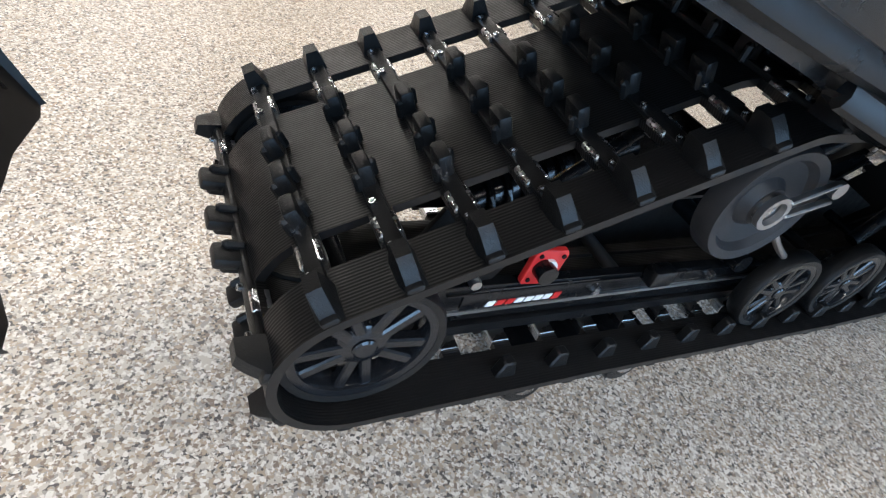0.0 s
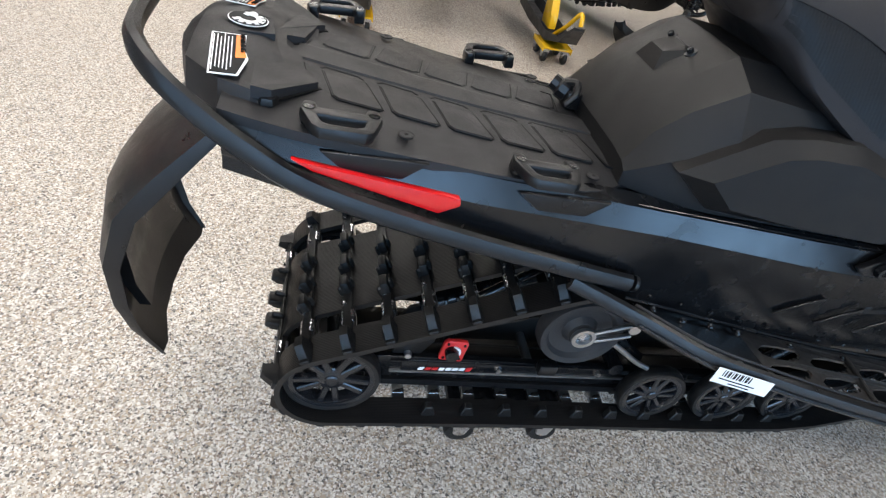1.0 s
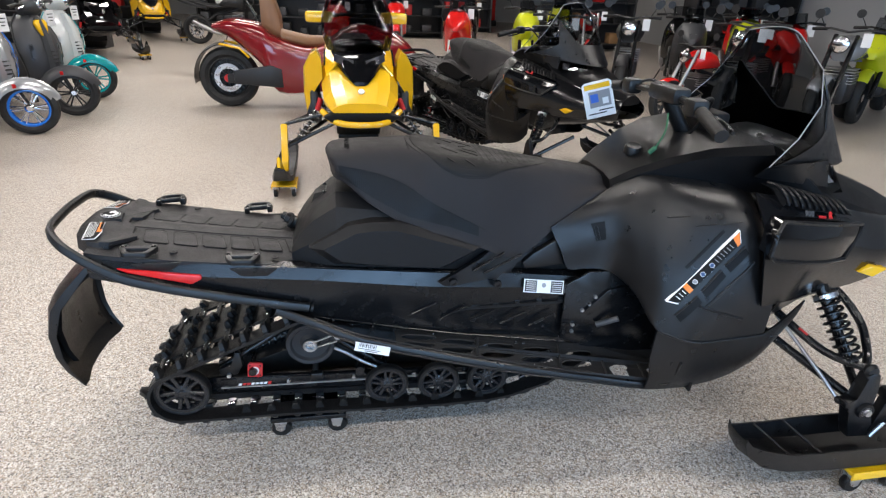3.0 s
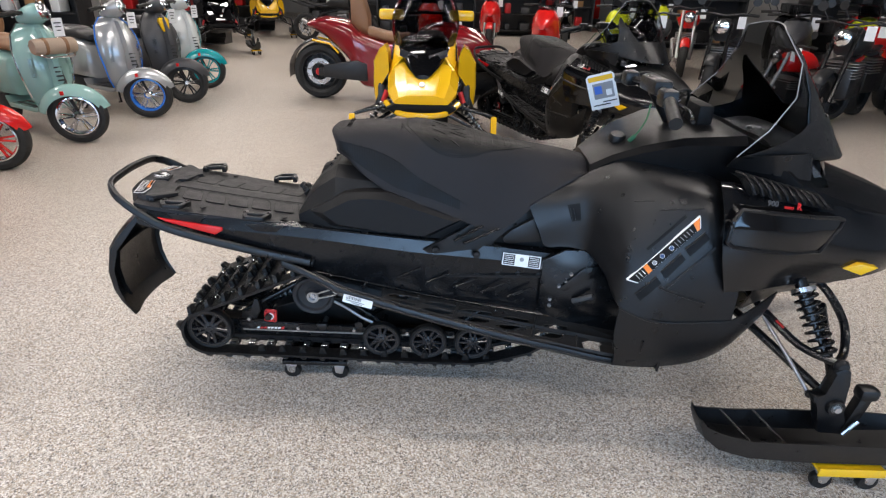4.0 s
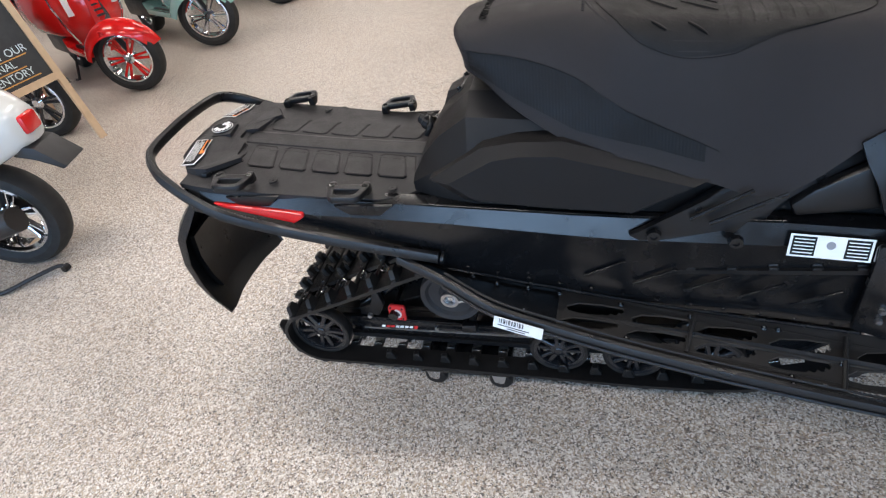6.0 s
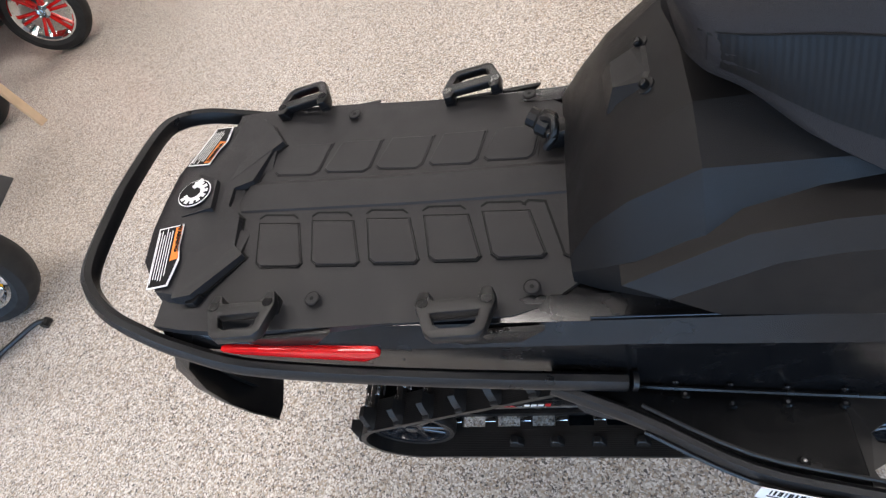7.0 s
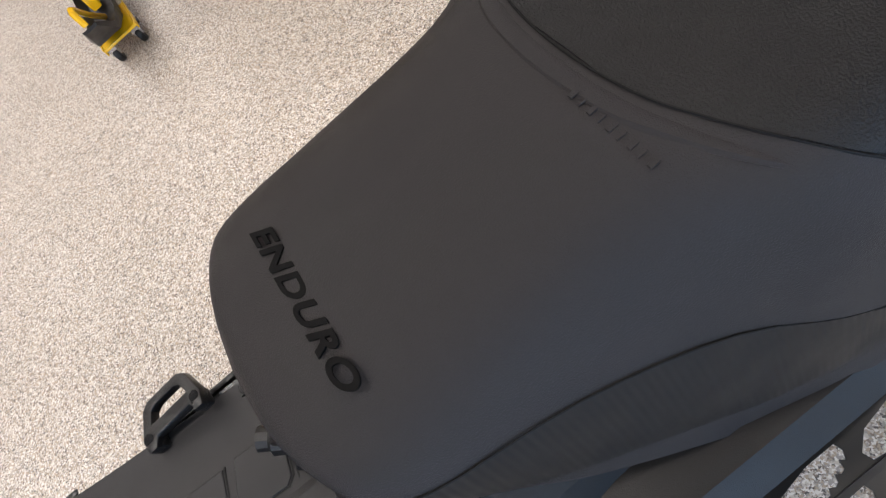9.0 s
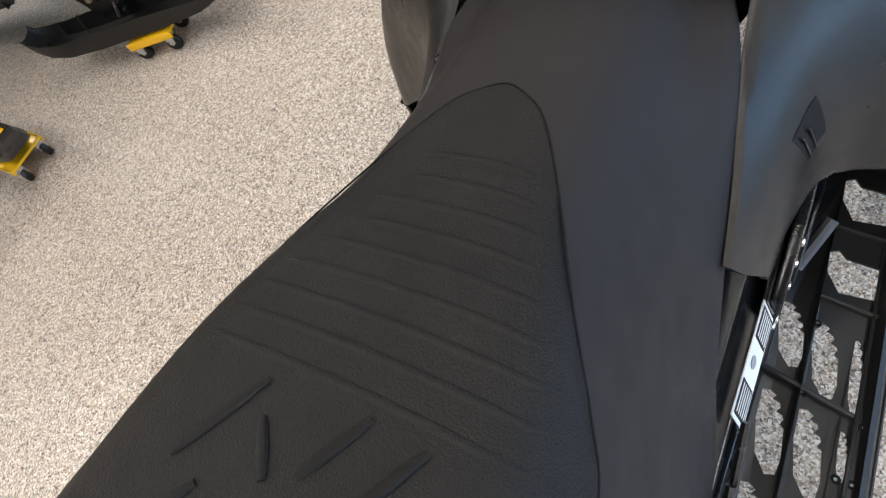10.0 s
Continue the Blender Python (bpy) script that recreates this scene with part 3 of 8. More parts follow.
# rear arm, shock and the red plate
RX, RZ = 0.205, 0.256
bm = B()
m = pose(RX, -0.117, RZ - 0.002, 0, 6, 0) @ Matrix.Diagonal((1.0, 1, 1.12, 1))
prism(bm, [(-0.020, -0.022), (0.020, -0.022), (0.022, -0.018), (0.022, 0.018), (0.018, 0.023), (-0.016, 0.023), (-0.022, 0.016), (-0.022, -0.018)], -0.004, 0.004, "y", 0.0015, m)
plate = part("pivot_plate", bm, RED, sled, "bright red square pivot plate")
part("ring", turn(B(), [(0.009, -0.003), (0.0125, -0.003), (0.0125, 0.001), (0.009, 0.001), (0.009, -0.003)], m @ pose(0, -0.005, 0), 24), WHITE, plate)
part("bore", turn(B(), [(0, -0.001), (0.009, -0.001), (0.009, 0.001), (0, 0.001)], m @ pose(0, -0.0035, 0), 24), INK_SHADE, plate)
for u in (-0.015, 0.015):
    for v in (-0.015, 0.016):
        part("screw", turn(B(), [(0, -0.002), (0.0025, -0.002), (0.0025, 0.001), (0, 0.001)], m @ pose(u, -0.004, v), 8), INK_SHADE, plate)
part("shock_body", rod(B(), (0.16, 0.0, 0.25), (0.36, 0.0, 0.34), 0.024, 16), SATIN, sled)
bm = B()
tube(bm, [(0.17 + 0.16 * i / 120, 0.031 * math.cos(i * 0.42), 0.255 + 0.075 * i / 120 + 0.031 * math.sin(i * 0.42)) for i in range(121)], 0.004, 6)
part("coil_spring", bm, SATIN, sled)
part("cross_tube", rod(B(), (0.377, -0.094, 0.178), (0.377, 0.094, 0.178), 0.0095, 16), ALU, sled, "bare aluminium cross tube")
bm = B()
box(bm, (0.388, -0.124, 0.222), (0.036, 0.022, 0.026), 0.004)
part("clamp", bm, PLASTIC, sled)
for s in (-1, 1):
    part("rear_bracket", prism(B(), [(0.10, 0.235), (0.15, 0.235), (0.17, 0.27), (0.165, 0.315), (0.150, 0.318), (0.140, 0.275), (0.10, 0.262)], s * 0.105 - 0.008, s * 0.105 + 0.008, "y", 0.003), PLASTIC, sled)
part("bracket_bolt", turn(B(), [(0, -0.006), (0.006, -0.006), (0.007, 0), (0.007, 0.003), (0, 0.003)], pose(0.127, -0.116, 0.238), 10), STEEL, sled)
for a, b, r in (((0.36, -0.075, 0.40), (0.60, -0.08, 0.22), 0.010), ((0.36, 0.075, 0.40), (0.60, 0.08, 0.22), 0.010), ((0.10, -0.09, 0.262), (0.36, -0.03, 0.40), 0.009), ((0.86, -0.09, 0.215), (1.08, -0.07, 0.40), 0.012), ((0.86, 0.09, 0.215), (1.08, 0.07, 0.40), 0.012), ((0.55, 0.0, 0.23), (0.92, 0.0, 0.44), 0.022)):
    part("swing_arm", rod(B(), a, b, r, 12), SATIN, sled)
part("torsion_rod", tube(B(), curve_points([(0.40, -0.150, 0.372), (0.47, -0.152, 0.335), (0.53, -0.150, 0.29), (0.57, -0.146, 0.265)], 5), 0.005, 8), ALU, sled)
# slanted red and pale strokes on the rail's side plate: a maker's mark as plain shapes
bm = B()
prism(bm, [(0.12, 0.192), (0.30, 0.190), (0.30, 0.222), (0.14, 0.226), (0.12, 0.222)], -0.1184, -0.111, "y", 0.001)
side = part("rail_plate", bm, SATIN, sled)
for k in range(8):
    x = 0.150 + k * 0.0125
    z = 0.203
    h = 0.007 if k < 7 else 0.010
    bm = B()
    prism(bm, [(x, z - h / 2), (x + 0.0095, z - h / 2), (x + 0.0125, z + h / 2), (x + 0.003, z + h / 2)], -0.1196, -0.1182, "y")
    part("mark_stroke", bm, RED if k in (1, 2, 7) else WHITE, side, smooth=False)

track.matrix_basis = Matrix.Translation((0, 0, 0.249)) @ Matrix.Rotation(radians(1.0), 4, "X") @ Matrix.Translation((0, 0, -0.24))
LOW = {"rear_idler", "bogie_wheel", "rail", "cross_shaft", "pivot_plate", "rear_bracket", "bracket_bolt", "cross_tube", "clamp", "rail_plate", "shock_body", "coil_spring"}
for ob in sled.children:
    if ob.name.split(".")[0] in LOW:
        ob.location.z += 0.009

# ---- tunnel: folded sides, top sheet, heel panels
def tun(x):
    """Shoulder height, facet height and lower edge of the tunnel's side at x."""
    return (np.interp(x, [-0.16, -0.06, 0.15, 0.41, 0.74, 1.0, 1.24, 1.40], [0.705, 0.692, 0.668, 0.642, 0.611, 0.587, 0.562, 0.54]),
            np.interp(x, [-0.16, -0.06, 0.15, 0.41, 0.74, 1.0, 1.24, 1.40], [0.682, 0.664, 0.636, 0.613, 0.572, 0.548, 0.527, 0.51]),
            np.interp(x, [-0.16, -0.06, 0.15, 0.30, 0.39, 0.55, 0.66, 0.81, 1.12, 1.40], [0.650, 0.620, 0.565, 0.525, 0.488, 0.452, 0.428, 0.398, 0.348, 0.31]))


for s in (-1, 1):
    bm = B()
    grid = []
    for x in (-0.15, -0.06, 0.05, 0.15, 0.28, 0.41, 0.55, 0.65, 0.74, 0.9, 1.0, 1.12, 1.24, 1.38):
        hi, mid, low = tun(x)
        out = np.interp(x, [-0.15, 0.7, 1.0, 1.4], [0.0, 0.0, -0.016, -0.016])
        grid.append([(x, s * (0.165 + out), hi + 0.004), (x, s * (0.192 + out), hi), (x, s * (0.206 + out), mid), (x, s * (0.204 + out), mid - 0.012), (x, s * (0.200 + out), (mid + low) / 2), (x, s * (0.200 + out), low)])
    shell(bm, grid, 0.004, (0, s, 0))
    side = part("tunnel_side", bm, SATIN, sled, "folded black tunnel side panel", angle=14)
    part("shoulder_fold", tube(B(), [(x, s * (0.190 + (0.0 if x < 0.7 else -0.053 * (min(x, 1.0) - 0.7))), tun(x)[0] + 0.0030) for x in (0.36, 0.41, 0.55, 0.65, 0.74, 0.9, 1.0)], 0.0012, 6), SATIN, side)
    # slanted stiffening ribs pressed in the panel
    for k in range(5):
        x = 0.70 + 0.09 * k
        z = tun(x)[2] + 0.075
        bm = B()
        prism(bm, [(x - 0.035, z - 0.012), (x - 0.025, z - 0.016), (x + 0.045, z + 0.020), (x + 0.040, z + 0.026)], s * 0.2035 - 0.0025, s * 0.2035 + 0.0025, "y", 0.0012, seg=1)
        part("rib", bm, SATIN, side)
    bm = B()
    pts = [(x, s * 0.2055, tun(x)[2] + 0.010) for x in (0.40, 0.55, 0.7, 0.81, 1.0, 1.15)]
    part("seam", tube(bm, pts, 0.003, 6), SATIN, side)
    for x in [0.44 + 0.06 * k for k in range(13)]:
        z = tun(x)[2] + 0.022
        part("rivet", turn(B(), [(0, -0.003), (0.003, -0.002), (0.0045, 0), (0, 0.001)], pose(x, s * 0.2035, z, 0, 0, 0 if s < 0 else 180), 8), SATIN, side)
    # black wells in the flank under the cargo loops
    for x0 in (-0.04, 0.20):
        bm = B()
        hi, mid, low = tun(x0 + 0.05)
        prism(bm, [(x0 - 0.01, mid + 0.03), (x0 + 0.02, mid + 0.006), (x0 + 0.085, mid + 0.004), (x0 + 0.115, mid + 0.028)], s * 0.2005 - 0.004, s * 0.2005 + 0.004, "y", 0.002)
        part("loop_well", bm, PLASTIC, side)
bm = B()
rows = []
for x in (-0.15, 0.05, 0.3, 0.6, 0.9, 1.2, 1.38):
    hi = tun(x)[0]
    rows.append([(x, y, hi + 0.002 - 0.004 * abs(y) / 0.165) for y in (-0.166, -0.08, 0, 0.08, 0.166)])
part("tunnel_top", shell(bm, rows, 0.004, (0, 0, 1)), SATIN, sled)
part("heat_guard", box(B(), (0.90, 0, 0.545), (0.9, 0.33, 0.01), 0.003), SATIN, sled)

# ---- rear tray
def tz(x):
    return float(np.interp(x, [-0.16, -0.05, 0.05, 0.15, 0.30, 0.45], [0.720, 0.704, 0.690, 0.676, 0.660, 0.645]))


outline = [(-0.155, 0.192), (-0.10, 0.200), (0.0, 0.199), (0.06, 0.196), (0.12, 0.192), (0.20, 0.189), (0.305, 0.184), (0.343, 0.145), (0.46, 0.138)]
bm = B()
rows = []
for x in np.linspace(-0.155, 0.46, 18):
    w = float(np.interp(x, [p[0] for p in outline], [p[1] for p in outline]))
    rows.append([(x, y * w, tz(x) + (0.004 if abs(y) < 0.95 else -0.004)) for y in (-1, -0.95, -0.5, -0.12, 0.12, 0.5, 0.95, 1)])
shell(bm, rows, 0.012, (0, 0, 1))
tray = part("cargo_tray", bm, TRAY, sled, "dark grey plastic cargo deck", angle=25)
# the raised block at the tray's tail
bm = B()
body(bm, [(-0.219, [(0, 0.724), (0.025, 0.724), (0.035, 0.716), (0.040, 0.692), (0, 0.692)]),
          (-0.202, [(0, 0.738), (0.050, 0.737), (0.098, 0.728), (0.108, 0.692), (0, 0.692)]),
          (-0.160, [(0, 0.744), (0.060, 0.743), (0.150, 0.729), (0.160, 0.696), (0, 0.696)]),
          (-0.126, [(0, 0.740), (0.060, 0.739), (0.156, 0.724), (0.173, 0.698), (0, 0.698)]),
          (-0.108, [(0, 0.727), (0.070, 0.731), (0.146, 0.722), (0.170, 0.700), (0, 0.700)]),
          (-0.086, [(0, 0.708), (0.080, 0.721), (0.126, 0.716), (0.150, 0.700), (0, 0.700)]),
          (-0.062, [(0, 0.701), (0.088, 0.714), (0.104, 0.712), (0.118, 0.700), (0, 0.698)])])
tail = part("tail_block", bm, TRAY, sled, "dark grey moulded tail block", angle=20)
for s in (-1, 1):
    part("tail_plug", turn(B(), [(0, 0.004), (0.011, 0.004), (0.012, 0.007), (0.012, 0.012), (0, 0.012)], pose(-0.108, s * 0.157, 0.7235, -90, 0, 0), 6), PLASTIC, tail)


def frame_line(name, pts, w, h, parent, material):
    """A raised strip along points on the tray; in black it paints a recess's shade."""
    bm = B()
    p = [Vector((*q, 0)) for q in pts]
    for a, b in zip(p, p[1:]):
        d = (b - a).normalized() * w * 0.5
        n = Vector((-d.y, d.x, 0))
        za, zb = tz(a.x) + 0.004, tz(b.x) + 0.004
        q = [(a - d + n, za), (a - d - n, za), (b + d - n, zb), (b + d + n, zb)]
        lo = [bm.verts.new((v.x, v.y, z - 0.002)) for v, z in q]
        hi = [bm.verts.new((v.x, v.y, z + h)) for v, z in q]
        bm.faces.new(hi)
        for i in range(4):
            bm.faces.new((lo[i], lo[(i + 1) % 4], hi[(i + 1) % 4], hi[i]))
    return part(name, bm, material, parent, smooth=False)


def tile(x0, s):
    """One pressed field of the tray, a thin plate; the grooves round it are painted dark."""
    if s < 0:
        p = [(x0, -0.043), (x0 + 0.054, -0.046), (x0 + 0.072, -0.109), (x0 + 0.068, -0.113), (x0 + 0.020, -0.112), (x0 + 0.013, -0.106)]
    else:
        p = [(x0 + 0.012, 0.105), (x0 + 0.070, 0.103), (x0 + 0.060, 0.050), (x0 + 0.052, 0.043), (x0 + 0.002, 0.046), (x0 - 0.004, 0.052)]
    bm = B()
    rows = [[(x, y, tz(x) + h) for x, y in p] for h in (0.0, 0.0048)]
    c = Vector((sum(q[0] for q in p) / len(p), sum(q[1] for q in p) / len(p), 0))
    rows.append([(c.x + (x - c.x) * 0.965, c.y + (y - c.y) * 0.965, tz(x) + 0.0056) for x, y in p])
    return loft(bm, rows)


for k in range(5):
    x0 = -0.051 + 0.0738 * k
    part("tray_field", tile(x0, -1), TRAY, tray, angle=20)
    part("tray_field", tile(x0, 1), TRAY, tray, angle=20)
    # proud black strips paint the shade of grooves round the fields
    frame_line("groove", [(x0 - 0.002, -0.0415), (x0 + 0.0555, -0.0445), (x0 + 0.0740, -0.1090), (x0 + 0.0690, -0.1150), (x0 + 0.0190, -0.1138), (x0 + 0.0115, -0.107), (x0 - 0.002, -0.0415)], 0.0013, 0.0004, tray, INK_SHADE)
    frame_line("groove", [(x0 + 0.0725, 0.1040), (x0 + 0.0620, 0.0495), (x0 + 0.0530, 0.0415), (x0 + 0.001, 0.0445), (x0 - 0.004, 0.050)], 0.0016, 0.0004, tray, INK_SHADE)
    frame_line("groove", [(x0 - 0.003, -0.0330), (x0 + 0.003, -0.0275), (x0 + 0.044, -0.0300), (x0 + 0.050, -0.0355)], 0.0026, 0.0006, tray, INK_SHADE)
frame_line("groove", [(0.292, -0.0345), (0.298, -0.0285), (0.318, -0.0320), (0.338, -0.112), (0.352, -0.120), (0.376, -0.118)], 0.0030, 0.0006, tray, INK_SHADE)
frame_line("groove", [(0.300, 0.110), (0.318, 0.108), (0.310, 0.044)], 0.0014, 0.0004, tray, INK_SHADE)
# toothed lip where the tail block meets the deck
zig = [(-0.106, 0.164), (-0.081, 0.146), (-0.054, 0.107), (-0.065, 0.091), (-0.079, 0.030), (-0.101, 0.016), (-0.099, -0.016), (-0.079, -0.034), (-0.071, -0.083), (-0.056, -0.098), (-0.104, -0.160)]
bm = B()
cut_sheet(bm, zig + [(-0.125, -0.166), (-0.130, 0.0), (-0.125, 0.166)], [], lambda x, y: tz(x) + 0.0125 + 0.12 * max(0.0, -0.075 - x), 0.014)
part("tail_lip", bm, TRAY, tail, smooth=False)
# black strip along the lip's foot paints the shade under its edge
frame_line("joint", [(x + 0.0022, y) for x, y in zig], 0.0030, 0.0008, tray, INK_SHADE)
bm = B()
rows = [[(x, y, tz(x) + h) for y, h in ((-0.025, 0.0), (-0.020, 0.0068), (0.026, 0.0068), (0.036, 0.0035), (0.039, 0.0))] for x in np.linspace(-0.085, 0.36, 8)]
part("spine", loft(bm, rows), TRAY, tray, angle=8)
for x, y in ((0.048, -0.161), (0.302, -0.154), (0.042, 0.164), (0.299, 0.170)):
    m = pose(x, y, tz(x) + 0.0044, -90, 0, 0)
    screw = part("tray_screw", turn(B(), [(0, -0.0010), (0.0075, -0.0010), (0.0088, 0), (0, 0)], m, 16), TRAY, tray)
    part("screw_ring", turn(B(), [(0.0088, 0.001), (0.0088, -0.0003), (0.0098, -0.0003), (0.0098, 0.001), (0.0088, 0.001)], m, 16), INK_SHADE, screw)
    part("drive", turn(B(), [(0, -0.0014), (0.0026, -0.0014), (0.0030, -0.0008), (0, -0.0008)], m, 6), INK_SHADE, screw)
# four cargo loops
def cargo_loop():
    bm = B()
    outer = [(-0.041, 0.016), (-0.045, -0.002), (-0.033, -0.036), (-0.024, -0.043), (0.024, -0.043), (0.033, -0.036), (0.045, -0.002), (0.041, 0.016), (0.029, 0.016), (0.026, 0.004), (-0.026, 0.004), (-0.029, 0.016)]
    slot = [(-0.027, -0.013), (-0.022, -0.027), (-0.015, -0.031), (0.015, -0.031), (0.022, -0.027), (0.027, -0.013)]
    cut_sheet(bm, outer, [slot], lambda x, y: 0.019 + 0.10 * y, 0.014)
    bmesh.ops.bevel(bm, geom=[e for e in bm.edges if len(e.link_faces) == 2 and e.calc_face_angle(0) > 0.9], offset=0.0028, segments=2, affect="EDGES", profile=0.5)
    for s in (-1, 1):
        box(bm, (s * 0.035, 0.004, 0.006), (0.016, 0.022, 0.014), 0.003)
    return bm


loops = []
for x, y, turnz in ((-0.029, -0.179, 2), (0.222, -0.180, 2), (-0.038, 0.186, 182), (0.220, 0.187, 182)):
    z = tz(x) + 0.002
    m = pose(x, y, z, 0, 3, turnz) @ (pose(0, 0, 0, -5, 0, 0))
    if not loops:
        o = part("cargo_loop", cargo_loop(), PLASTIC, sled, "black plastic tie-down loop")
        o.matrix_basis = m
        bm = turn(B(), [(0, -0.002), (0.003, -0.002), (0.003, -0.004), (0.006, -0.004), (0.0065, 0), (0, 0)], Matrix.Rotation(radians(90), 4, "X"), 10)
        sc = part("screw", bm, SATIN, o)
        sc.matrix_basis = pose(-0.0355, 0.0, 0.0195)
        again("screw", sc, o, pose(0.0355, 0.0, 0.0195))
        loops.append(o)
    else:
        n = again("cargo_loop", loops[0], sled, m)
        for c in list(loops[0].children):
            again("screw", c, n, c.matrix_basis)
# latch knob at the tray's front
bm = turn(B(), [(0, -0.022), (0.014, -0.022), (0.018, -0.018), (0.018, -0.004), (0.013, 0), (0.013, 0.012), (0, 0.012)], pose(0.315, 0.084, 0.690, 20, 0, 60), 10)
box(bm, (0.338, 0.068, 0.676), (0.03, 0.03, 0.03), 0.006)
tube(bm, curve_points([(0.322, 0.075, 0.699), (0.336, 0.062, 0.704), (0.334, 0.050, 0.688), (0.322, 0.048, 0.672)], 4), 0.006, 8)
part("latch", bm, PLASTIC, sled)

# labels on the tail block: sheet, print, orange corner
def label_sheet(m, w, h, parent, flip):
    bm = B()
    f = -1 if flip else 1
    prism(bm, [(-w / 2, -h / 2 * f), (w / 2 - 0.010, -h / 2 * f), (w / 2, -h * 0.10 * f), (w / 2 - 0.004, h * 0.12 * f), (w / 2 - 0.003, h / 2 * f), (-w / 2, h / 2 * f)], -0.0005, 0.0006, "z", 0, m)
    sheet = part("warning_label", bm, WHITE, parent, "white-edged warning label with black print", smooth=False)
    bm = B()
    prism(bm, [(-w / 2 + 0.002, (-h / 2 + 0.002) * f), (w / 2 - 0.012, (-h / 2 + 0.002) * f), (w / 2 - 0.003, -h * 0.10 * f), (w / 2 - 0.007, h * 0.12 * f), (w / 2 - 0.006, (h / 2 - 0.002) * f), (-w / 2 + 0.002, (h / 2 - 0.002) * f)], 0.0006, 0.0009, "z", 0, m)
    part("field", bm, INK_SHADE, sheet, smooth=False)
    bm = B()
    prism(bm, [(w * 0.16, h * 0.46 * f), (w * 0.40, h * 0.46 * f), (w * 0.38, h * 0.10 * f), (w * 0.46, -h * 0.08 * f), (w * 0.16, -h * 0.10 * f)], 0.0009, 0.0012, "z", 0, m)
    part("flash", bm, ORANGE, sheet, smooth=False)
    for k in range(6):
        bm = B()
        x = -w * 0.42 + k * w * 0.095
        box(bm, (x, 0.004 * f * (k % 2), 0.00105), (0.0012, h * (0.86 - 0.06 * (k % 3)), 0.0003), 0, m)
        part("print_line", bm, WHITE, sheet, smooth=False)
    return sheet


lab = label_sheet(on((-0.155, -0.102, 0.7385), (0.96, 0.10, -0.02), (-0.14, 1.0, 0.13)), 0.041, 0.091, tail, False)
lettering("warning_word", "WARNING", 0.0085, on((-0.1435, -0.078, 0.7435), (0.14, -1.0, -0.13), (0.93, 0.1, -0.02)), INK_SHADE, lab)
lab = label_sheet(on((-0.158, 0.101, 0.7385), (0.96, -0.10, -0.02), (0.14, 1.0, -0.13)), 0.041, 0.091, tail, True)
lettering("warning_word", "WARNING", 0.0085, on((-0.1465, 0.081, 0.7430), (-0.14, -1.0, 0.13), (0.93, -0.1, -0.02)), INK_SHADE, lab)
bm = B()
cut_sheet(bm, [(-0.206, 0.030), (-0.150, 0.036), (-0.120, 0.022), (-0.112, -0.030), (-0.150, -0.040), (-0.206, -0.030)], [], lambda x, y: 0.7440 - 0.25 * max(0.0, -0.165 - x) - 0.10 * max(0.0, x + 0.135), 0.008)
part("badge_seat", bm, TRAY, tail, smooth=False)
# round badge with a toothed ring
m = on((-0.147, -0.001, 0.7446), (0, -1, 0), (1, 0, -0.06))
bm = turn(B(), [(0, 0), (0.024, 0), (0.0245, 0.0012), (0, 0.0012)], m @ pose(0, 0, 0, 90, 0, 0), 36)
badge = part("badge", bm, WHITE, tail, "round black badge with a white toothed ring")
bm = B()
turn(bm, [(0, 0.0010), (0.0228, 0.0010), (0.0228, 0.0020), (0, 0.0020)], m @ pose(0, 0, 0, 90, 0, 0), 36)
part("badge_ring", bm, INK_SHADE, badge, smooth=False)
for k in range(9):
    bm = B()
    a = 2 * math.pi * k / 12 - 0.9
    prism(bm, [(0.0095, -0.0036), (0.0150, -0.0042), (0.0152, -0.0026), (0.0205, -0.0030), (0.0205, 0.0030), (0.0152, 0.0026), (0.0150, 0.0042), (0.0095, 0.0036)], 0.0019, 0.0026, "z", 0, m @ Matrix.Rotation(a, 4, "Z"))
    part("tooth", bm, WHITE, badge, smooth=False)
bm = B()
box(bm, (-0.014, -0.009, 0.0024), (0.018, 0.007, 0.0008), 0, m @ Matrix.Rotation(radians(-35), 4, "Z"))
part("badge_bar", bm, WHITE, badge, smooth=False)

# ---- rear bumper, one bent tube
half = [(0.387, -0.214, 0.532), (0.20, -0.219, 0.574), (0.05, -0.221, 0.612), (-0.06, -0.221, 0.648), (-0.125, -0.212, 0.682), (-0.165, -0.202, 0.706), (-0.206, -0.185, 0.734), (-0.234, -0.156, 0.754), (-0.245, -0.118, 0.763), (-0.248, -0.03, 0.768)]
pts = half + [(x, -y, z) for x, y, z in reversed(half)]
part("rear_bumper", tube(B(), curve_points(pts, 5), 0.0098, 8, flat=1.4), PLASTIC, sled, "black bent-tube rear grab bumper")
for s in (-1, 1):
    bm = B()
    rod(bm, (0.392, s * 0.212, 0.5315), (0.398, s * 0.212, 0.530), 0.0125, 14)
    part("end_plug", bm, PLASTIC, sled)
    bm = B()
    prism(bm, [(-0.080, 0.675), (0.118, 0.645), (0.120, 0.635), (0.094, 0.621), (-0.055, 0.662)], s * 0.2075 - 0.006, s * 0.2075 + 0.006, "y", 0.003)
    part("side_reflector", bm, LENS, sled, "long red reflector strip")
